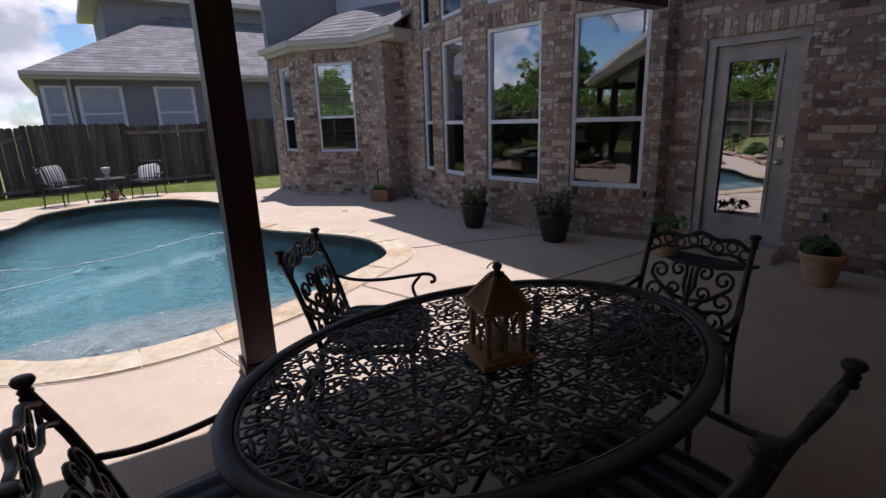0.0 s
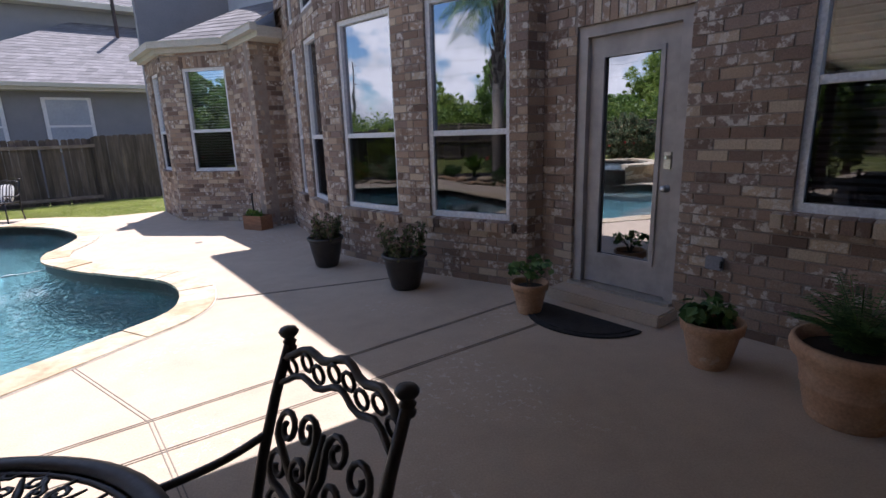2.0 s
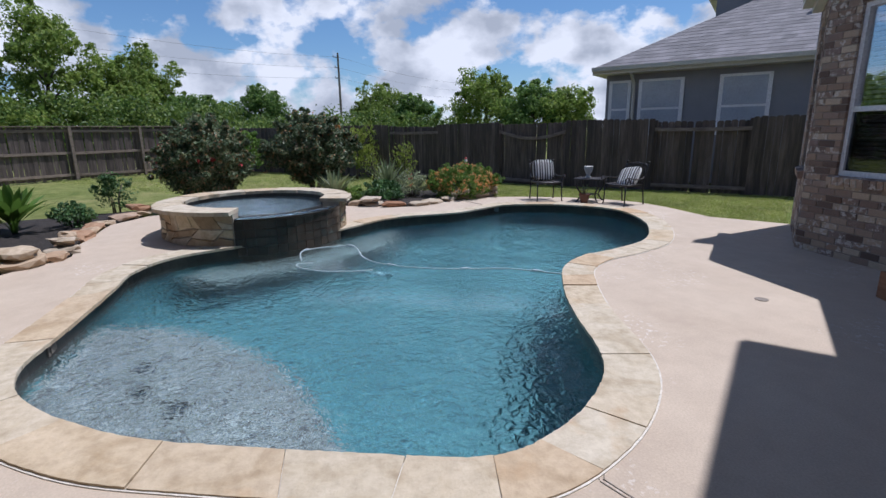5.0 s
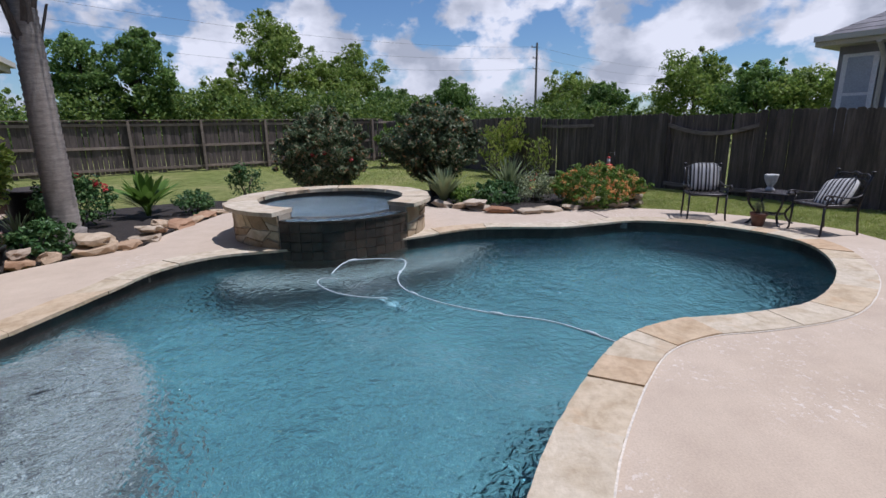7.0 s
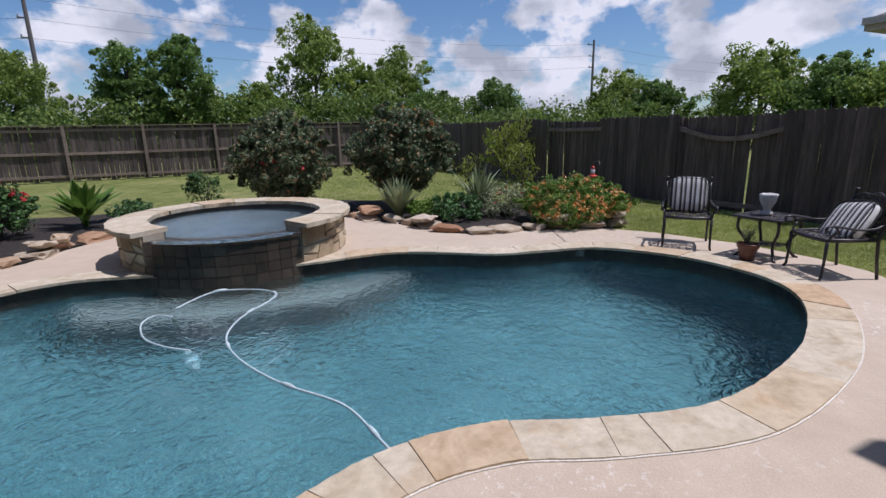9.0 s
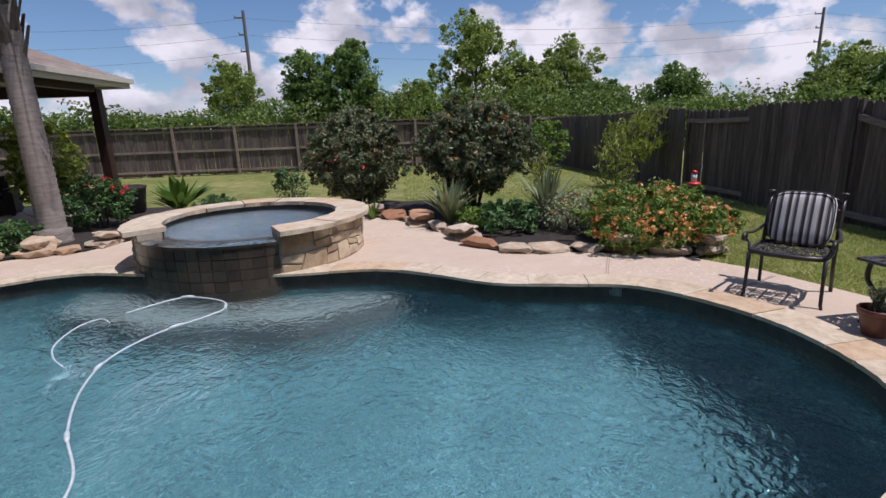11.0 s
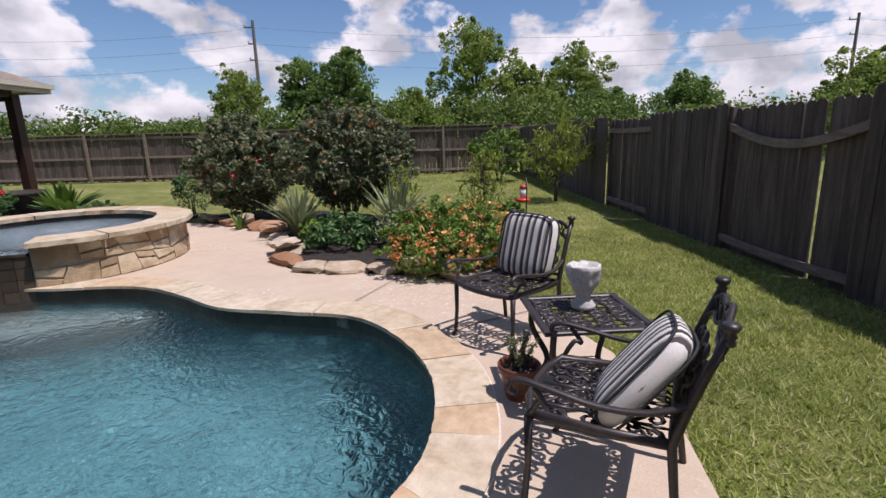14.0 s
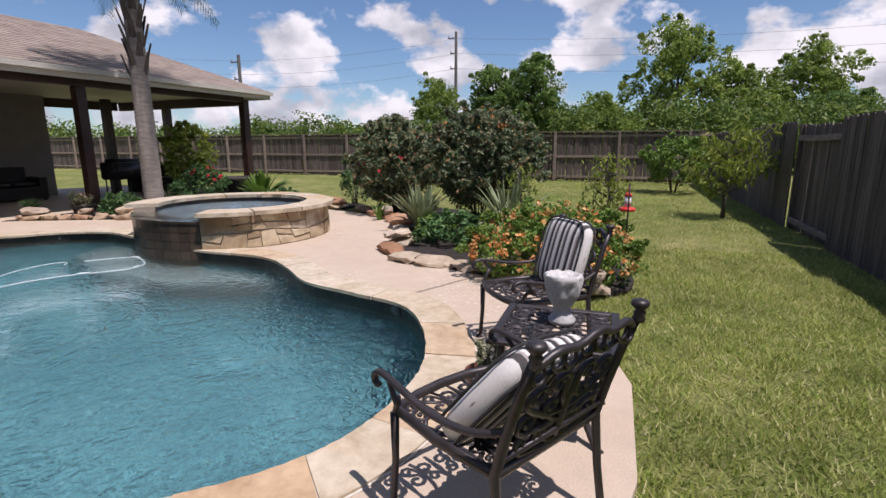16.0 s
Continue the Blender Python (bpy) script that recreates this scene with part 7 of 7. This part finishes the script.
border_rocks("stones of the rose bed", [(-10.3, 3.3), (-10.12, 4.2), (-10.08, 5.2), (-9.78, 5.95), (-9.25, 6.95), (-8.82, 7.5), (-8.70, 8.0), (-8.95, 8.6), (-9.2, 9.3), (-9.3, 9.95), (-9.75, 10.30)], 51, 0.24, 0.60, 0.30)
border_rocks("stones of the patio bed", [(-9.9, 2.75), (-8.9, 2.30), (-7.9, 2.30), (-7.1, 2.28), (-6.4, 2.42), (-5.95, 2.05), (-5.3, 1.68), (-4.7, 1.35), (-4.3, 1.1)], 52, 0.26, 0.60, 0.4)


# ---- trees and the far land ----
def tree(name, x, y, h, r, label, seed, mat, leaf=0.30, n=12, per=60, trunk=0.22, z=-0.1):
    """A tapered trunk, limbs that reach into lobes, and a dense crown of leaf clumps over uneven lobes."""
    rng = random.Random(seed)
    root = thing(name, pose(x, y, z, 0, 0, rng.uniform(0, 360)), label, "tree")
    bm = bmesh.new()
    tube(bm, [(0, 0, 0), (0.1, 0.0, h * 0.2), (-0.05, 0.1, h * 0.45), (0.05, 0, h * 0.85)], [trunk, trunk * 0.75, trunk * 0.5, trunk * 0.1], 8)
    cl = []
    lobes = [(Vector((rng.uniform(-0.15, 0.15) * r, rng.uniform(-0.15, 0.15) * r, h - 0.34 * r)), 0.36 * r)]
    for i in range(n):
        a = i * 2.4 + rng.uniform(-0.35, 0.35)
        t = (i + 0.5) / n
        out = (0.80 - 0.50 * t ** 2.2) * r * rng.uniform(0.8, 1.15)
        lobes.append((Vector((math.cos(a) * out, math.sin(a) * out, h * 0.24 + (h * 0.76 - 0.38 * r) * t ** 0.85 + rng.uniform(-0.12, 0.12) * r)), r * rng.uniform(0.36, 0.54)))
    for c, q in lobes:
        b = Vector((0, 0, max(c.z - 0.9 * q - Vector((c.x, c.y, 0)).length * 0.6, h * 0.12)))
        tube(bm, [b, b.lerp(c, 0.5) + Vector((0, 0, 0.08)), c], [trunk * 0.32, trunk * 0.2, trunk * 0.06], 5)
        for k in range(13):
            d = Vector((rng.gauss(0, 1), rng.gauss(0, 1), rng.gauss(0, 1))).normalized() * q * rng.uniform(0.45, 1.0)
            cl.append((c.x + d.x, c.y + d.y, c.z + d.z * 0.85, q * rng.uniform(0.34, 0.56)))
        for k in range(4):
            d = Vector((rng.gauss(0, 1), rng.gauss(0, 1), rng.gauss(0.5, 1))).normalized() * q * rng.uniform(1.0, 1.3)
            cl.append((c.x + d.x, c.y + d.y, c.z + d.z * 0.85, q * rng.uniform(0.12, 0.22)))
    part("trunk", bm, M_BARK, root, smooth=True)
    leaf_object("crown", leaf_points(rng, cl, per, leaf, 0.6, 0.2, 0.2), mat, root)
    return root


TREES = [(-35.8, -5.8, 9.0, 2.9, 0), (-27.6, -13.5, 6.6, 2.0, 1), (-28.4, -10.9, 7.0, 1.9, 1), (-29.0, -22.6, 6.8, 2.3, 0), (-46.0, -2.4, 8.1, 2.7, 0), (-43.9, 6.2, 5.4, 2.2, 1), (-37.4, -2.4, 6.0, 2.2, 0),
         (-36.5, 23.1, 6.3, 3.2, 0), (-33.3, 25.5, 5.0, 2.6, 1), (-40.6, 15.2, 5.3, 2.3, 0), (-31.5, 27.2, 4.7, 2.2, 0), (-31.2, -7.6, 4.5, 2.1, 0), (-40.0, 1.5, 4.6, 2.3, 1), (-38.5, 17.5, 4.6, 2.0, 1)]
for i, (x, y, h, r, k) in enumerate(TREES):
    tree("tree", x, y, h, r, "vine-covered wild tree behind the fence" if k else "leafy wild tree behind the fence", 60 + i, M_LEAF_DARK if k else M_LEAF_TREE, 0.21 if r > 2.3 else 0.18, 13, 70)


def thicket():
    """Unbroken scrub beyond the fences."""
    rng = random.Random(77)
    cl = []
    for i in range(1500):
        a = radians(rng.uniform(95, 275))
        d = rng.uniform(27, 44)
        x, y = -4 + d * math.cos(a), 6 + d * math.sin(a)
        f1 = (x + 12.1) * -0.588 + (y - 11.75) * 0.809
        if x * -0.819 + y * -0.574 < 19.5 or (f1 > -1 and x > -20):
            continue
        h = 3.1 + 1.2 * noise.noise(Vector((x * 0.13, y * 0.13, 0))) + 0.7 * noise.noise(Vector((x * 0.5, y * 0.5, 3)))
        if y < -14:
            h *= 0.72
        if y > 4:
            h *= 0.66
        for k in range(3):
            cl.append((x + rng.gauss(0, 0.5), y + rng.gauss(0, 0.5), h * (0.25 + 0.36 * k) + rng.gauss(0, 0.15), rng.uniform(0.55, 0.95)))
    ob = leaf_object("thicket", leaf_points(rng, cl, 52, 0.23, 0.6, 0.1, 0.3), M_LEAF_SCRUB, None, "dense green scrub beyond the fences")
    tagged(ob, "dense green scrub beyond the fences", "thicket", kind="stuff")


thicket()


def palm():
    root = thing("palm_tree", pose(-6.55, 1.38, -0.03), "palm tree with a pale ringed trunk", "palm tree")
    bm = bmesh.new()
    prof = []
    z = 0.0
    rng = random.Random(6)
    while z < 3.4:
        r = 0.185 - 0.010 * z + (0.05 if z < 0.2 else 0)
        prof += [(r * 0.97, z), (r * 1.04, z + 0.06)]
        z += 0.085
    lathe(bm, [(0.0, 0.0)] + prof + [(0.13, 4.2), (0.12, 5.5), (0.0, 5.65)], 18)
    part("trunk", bm, M_PALMBARK, root, "grey ringed trunk", True)
    for i in range(40):
        bm = bmesh.new()
        a = i * 2.4
        zz = 2.65 + 0.065 * i
        d = Vector((math.cos(a), math.sin(a), 0))
        s = Vector((-d.y, d.x, 0))
        rows = []
        for t, w in ((0, 0.07), (0.5, 0.055), (1.0, 0.03)):
            p = d * (0.13 + 0.12 * t) + Vector((0, 0, zz + 0.42 * t))
            rows.append([bm.verts.new(p - s * w), bm.verts.new(p + d * 0.03), bm.verts.new(p + s * w)])
        for p, q in zip(rows, rows[1:]):
            bm.faces.new((p[0], p[1], q[1], q[0]))
            bm.faces.new((p[1], p[2], q[2], q[1]))
        part("boot", bm, M_BARK, root, "old frond stub")
    for i in range(26):
        a = i * 2.4
        up = 1.0 - 1.35 * (i / 26)
        d = Vector((math.cos(a), math.sin(a), 0))
        bm = bmesh.new()
        L = 1.7
        pts = [Vector((0, 0, 5.6)) + d * (L * t) + Vector((0, 0, L * (up * t - (0.75 + 0.2 * up) * t * t))) for t in [k / 10 for k in range(11)]]
        tube(bm, pts, [0.022 - 0.0019 * k for k in range(11)], 5)
        s = Vector((-d.y, d.x, 0))
        for k in range(46):
            t = 0.16 + 0.84 * k / 46
            f = t * 10
            j = min(int(f), 9)
            c = pts[j].lerp(pts[j + 1], f - j)
            dirn = (pts[j + 1] - pts[j]).normalized()
            ll = 0.50 * math.sin(math.pi * min(1, 0.2 + t * 0.78)) + 0.12
            for sg in (-1, 1):
                tip = c + s * sg * ll * 0.7 + dirn * ll * 0.45 + Vector((0, 0, -ll * rng.uniform(0.35, 0.75)))
                m1 = c.lerp(tip, 0.5) + Vector((0, 0, 0.05))
                v = [bm.verts.new(q) for q in (c, m1 + dirn * 0.014, tip, m1 - dirn * 0.014)]
                bm.faces.new(v)
        part("frond", bm, M_LEAF_DEEP, root, "drooping feather frond")


palm()


def utility_pole(x, y, h, a, label):
    root = thing("utility_pole", pose(x, y, 0, 0, 0, a), label, "utility pole", "poles of the power line")
    bm = bmesh.new()
    tube(bm, [(0, 0, 0), (0, 0, h)], [0.17, 0.11], 10)
    part("pole", bm, M_POLE, root)
    for z, w in ((h - 0.5, 0.7), (h - 1.7, 0.5), (h - 2.9, 0.5)):
        bm = bmesh.new()
        bx(bm, (-w / 2, 0, z), (w, 0.09, 0.09))
        part("crossarm", bm, M_POLE, root)
        bm = bmesh.new()
        lathe(bm, [(0.0, 0.0), (0.06, 0.0), (0.035, 0.05), (0.06, 0.1), (0.03, 0.16), (0.0, 0.17)], 10, (-w + 0.05, 0, z + 0.045))
        part("insulator", bm, M_STUCCO, root)
    return root


POLES = [(-31.0, -23.0, 10.6), (-62.9, 16.0, 10.8), (-14.6, -27.5, 7.9)]
for i, (x, y, h) in enumerate(POLES):
    utility_pole(x, y, h, (128, 110, 128)[i], "tall grey utility pole with crossarms and wires")


def wires():
    for dz in (0.45, 1.65, 2.85):
        bm = bmesh.new()
        line = [(-8.0, -46.0, 10.4 - dz), (-31.3, -23.3, 10.6 - dz), (-62.9, 16.0, 10.8 - dz), (-92, 52, 10.9 - dz)]
        for p, q in zip(line, line[1:]):
            p, q = Vector(p), Vector(q)
            tube(bm, [p.lerp(q, t / 10) + Vector((0, 0, -1.1 * 4 * (t / 10) * (1 - t / 10))) for t in range(11)], 0.009, 4)
        tagged(part("power_line", bm, M_POLE, None), "thin dark overhead power line", "cable")


wires()


# ---- under the patio roof ----
def patio_furniture():
    def sofa(x, y, f, w, label):
        root = thing("wicker_sofa", pose(x, y, 0, 0, 0, f - 90), label, "sofa")
        bm = bmesh.new()
        bx(bm, (0, 0, 0.2), (w, 0.75, 0.30))
        part("base", bm, M_WICKER, root)
        for sx in (-1, 1):
            bm = bmesh.new()
            bx(bm, (sx * (w / 2 - 0.08), 0, 0.45), (0.16, 0.75, 0.24))
            part("arm", bm, M_WICKER, root)
            for sy in (-1, 1):
                bm = bmesh.new()
                bx(bm, (sx * (w / 2 - 0.06), sy * 0.32, 0.03), (0.06, 0.06, 0.06))
                part("foot", bm, M_WICKER, root)
        bm = bmesh.new()
        bx(bm, (0, -0.33, 0.58), (w - 0.32, 0.14, 0.48))
        part("backrest", bm, M_WICKER, root)
        for k in (-1, 1):
            bm = bmesh.new()
            cushion(bm, (w - 0.36) / 2, 0.56, 0.14)
            part("seat_cushion", bm, M_GLAZE, root, "dark cushion", True, pose(k * (w - 0.34) / 4, 0.04, 0.41))
    sofa(-7.1, -3.6, 60, 1.6, "dark wicker sofa with dark cushions under the patio roof")
    sofa(-3.7, -2.9, 120, 1.4, "dark wicker sofa beside the patio wall")
    root = thing("covered_grill", PAV @ pose(-7.4, -2.8, 0, 0, 0, 12), "grill under a black fabric cover standing on thin legs", "grill")
    bm = bmesh.new()
    bx(bm, (0, 0, 0.70), (0.95, 0.55, 0.46))
    bx(bm, (0, 0, 0.96), (0.80, 0.42, 0.10))
    bmesh.ops.bevel(bm, geom=list(bm.edges), offset=0.04, segments=3, affect="EDGES")
    part("cover", bm, M_GLAZE, root, "black fabric cover", True)
    for sx in (-1, 1):
        for sy in (-1, 1):
            bm = bmesh.new()
            tube(bm, [(sx * 0.38, sy * 0.2, 0.0), (sx * 0.38, sy * 0.2, 0.50)], 0.018, 8)
            part("leg", bm, M_METAL, root)
    root = thing("round_planter", pose(-8.55, -0.6, 0), "wide dark tub planter beside the patio post", "planter")
    bm = bmesh.new()
    lathe(bm, [(0.0, 0.0), (0.42, 0.0), (0.46, 0.05), (0.52, 0.5), (0.55, 0.55), (0.50, 0.56), (0.47, 0.48), (0.0, 0.46)], 24)
    part("tub", bm, M_WICKER, root, smooth=True)
    m = pose(-4.1, -4.35, 1.55, 0, 0, 32.5)
    root = thing("wall_clock", m, "square dark metal wall ornament on the patio wall", "wall ornament")
    bm = bmesh.new()
    bx(bm, (0, 0.05, 0), (0.52, 0.04, 0.52))
    bmesh.ops.bevel(bm, geom=list(bm.edges), offset=0.01, segments=1, affect="EDGES")
    part("plate", bm, M_WICKER, root)
    bm = bmesh.new()
    lathe(bm, [(0.0, 0.0), (0.16, 0.0), (0.15, 0.02), (0.0, 0.022)], 20)
    part("boss", bm, M_METAL, root, m=pose(0, 0.07, 0, -90))


patio_furniture()


# ---- grass and single bricks ----
def grass():
    g = np.random.default_rng(21)
    # thin over the whole strip by the fence, thicker where the walk ends
    n0, n1 = 210000, 230000
    s = np.concatenate((g.uniform(-16, 12, n0), g.uniform(-1.5, 7.0, n1)))
    d = np.concatenate((g.uniform(0, 6.2, n0), g.uniform(0.2, 4.6, n1)))
    x = -12.1 + 0.809 * s + 0.588 * d
    y = 11.75 + 0.588 * s - 0.809 * d
    # tufts: drop blades where a coarse random grid is thin
    cell = g.uniform(0.25, 1.0, (160, 160))
    ci, cj = ((s + 16) / 0.18).astype(int) % 160, (d / 0.18).astype(int) % 160
    keep = g.uniform(0, 1, n0 + n1) < cell[ci, cj]
    for k in np.nonzero(keep)[0]:
        p = (x[k], y[k])
        if inside(p, DECK) or inside(p, BED_R):
            keep[k] = False
    tall = cell[ci, cj][keep]
    x, y = x[keep], y[keep]
    m = len(x)
    a = g.uniform(0, 6.283, m)
    h = g.uniform(0.022, 0.05, m) * (0.7 + 0.5 * tall)
    w = g.uniform(0.003, 0.0062, m)
    lx, ly = g.normal(0, 0.03, m), g.normal(0, 0.03, m)
    z0 = np.full(m, -0.047)
    v = np.stack((np.stack((x - w * np.cos(a), y - w * np.sin(a), z0), 1), np.stack((x + w * np.cos(a), y + w * np.sin(a), z0), 1), np.stack((x + lx, y + ly, z0 + h), 1)), 1).reshape(-1, 3)
    me = bpy.data.meshes.new("grass")
    me.from_pydata(v.tolist(), [], [(3 * i, 3 * i + 1, 3 * i + 2) for i in range(m)])
    me.materials.append(M_GRASS)
    tagged(new("grass", me), "short green and straw-coloured lawn grass", "grass", kind="stuff")


grass()

BRICK_MESH = {}
for root, c, sz, tw in BRICK_SINGLE:
    key = (round(sz[0], 2), round(sz[2], 3))
    if key not in BRICK_MESH:
        bm = bmesh.new()
        bx(bm, (0, 0, 0), sz)
        bmesh.ops.bevel(bm, geom=[e for e in bm.edges if all(v.co.y > 0 for v in e.verts)], offset=0.004, segments=1, affect="EDGES")
        me = bpy.data.meshes.new("brick")
        bm.to_mesh(me)
        bm.free()
        me.materials.append(M_BRICK)
        BRICK_MESH[key] = me
    share("brick", BRICK_MESH[key], root, pose(c[0], c[1], c[2], 0, tw, 0))
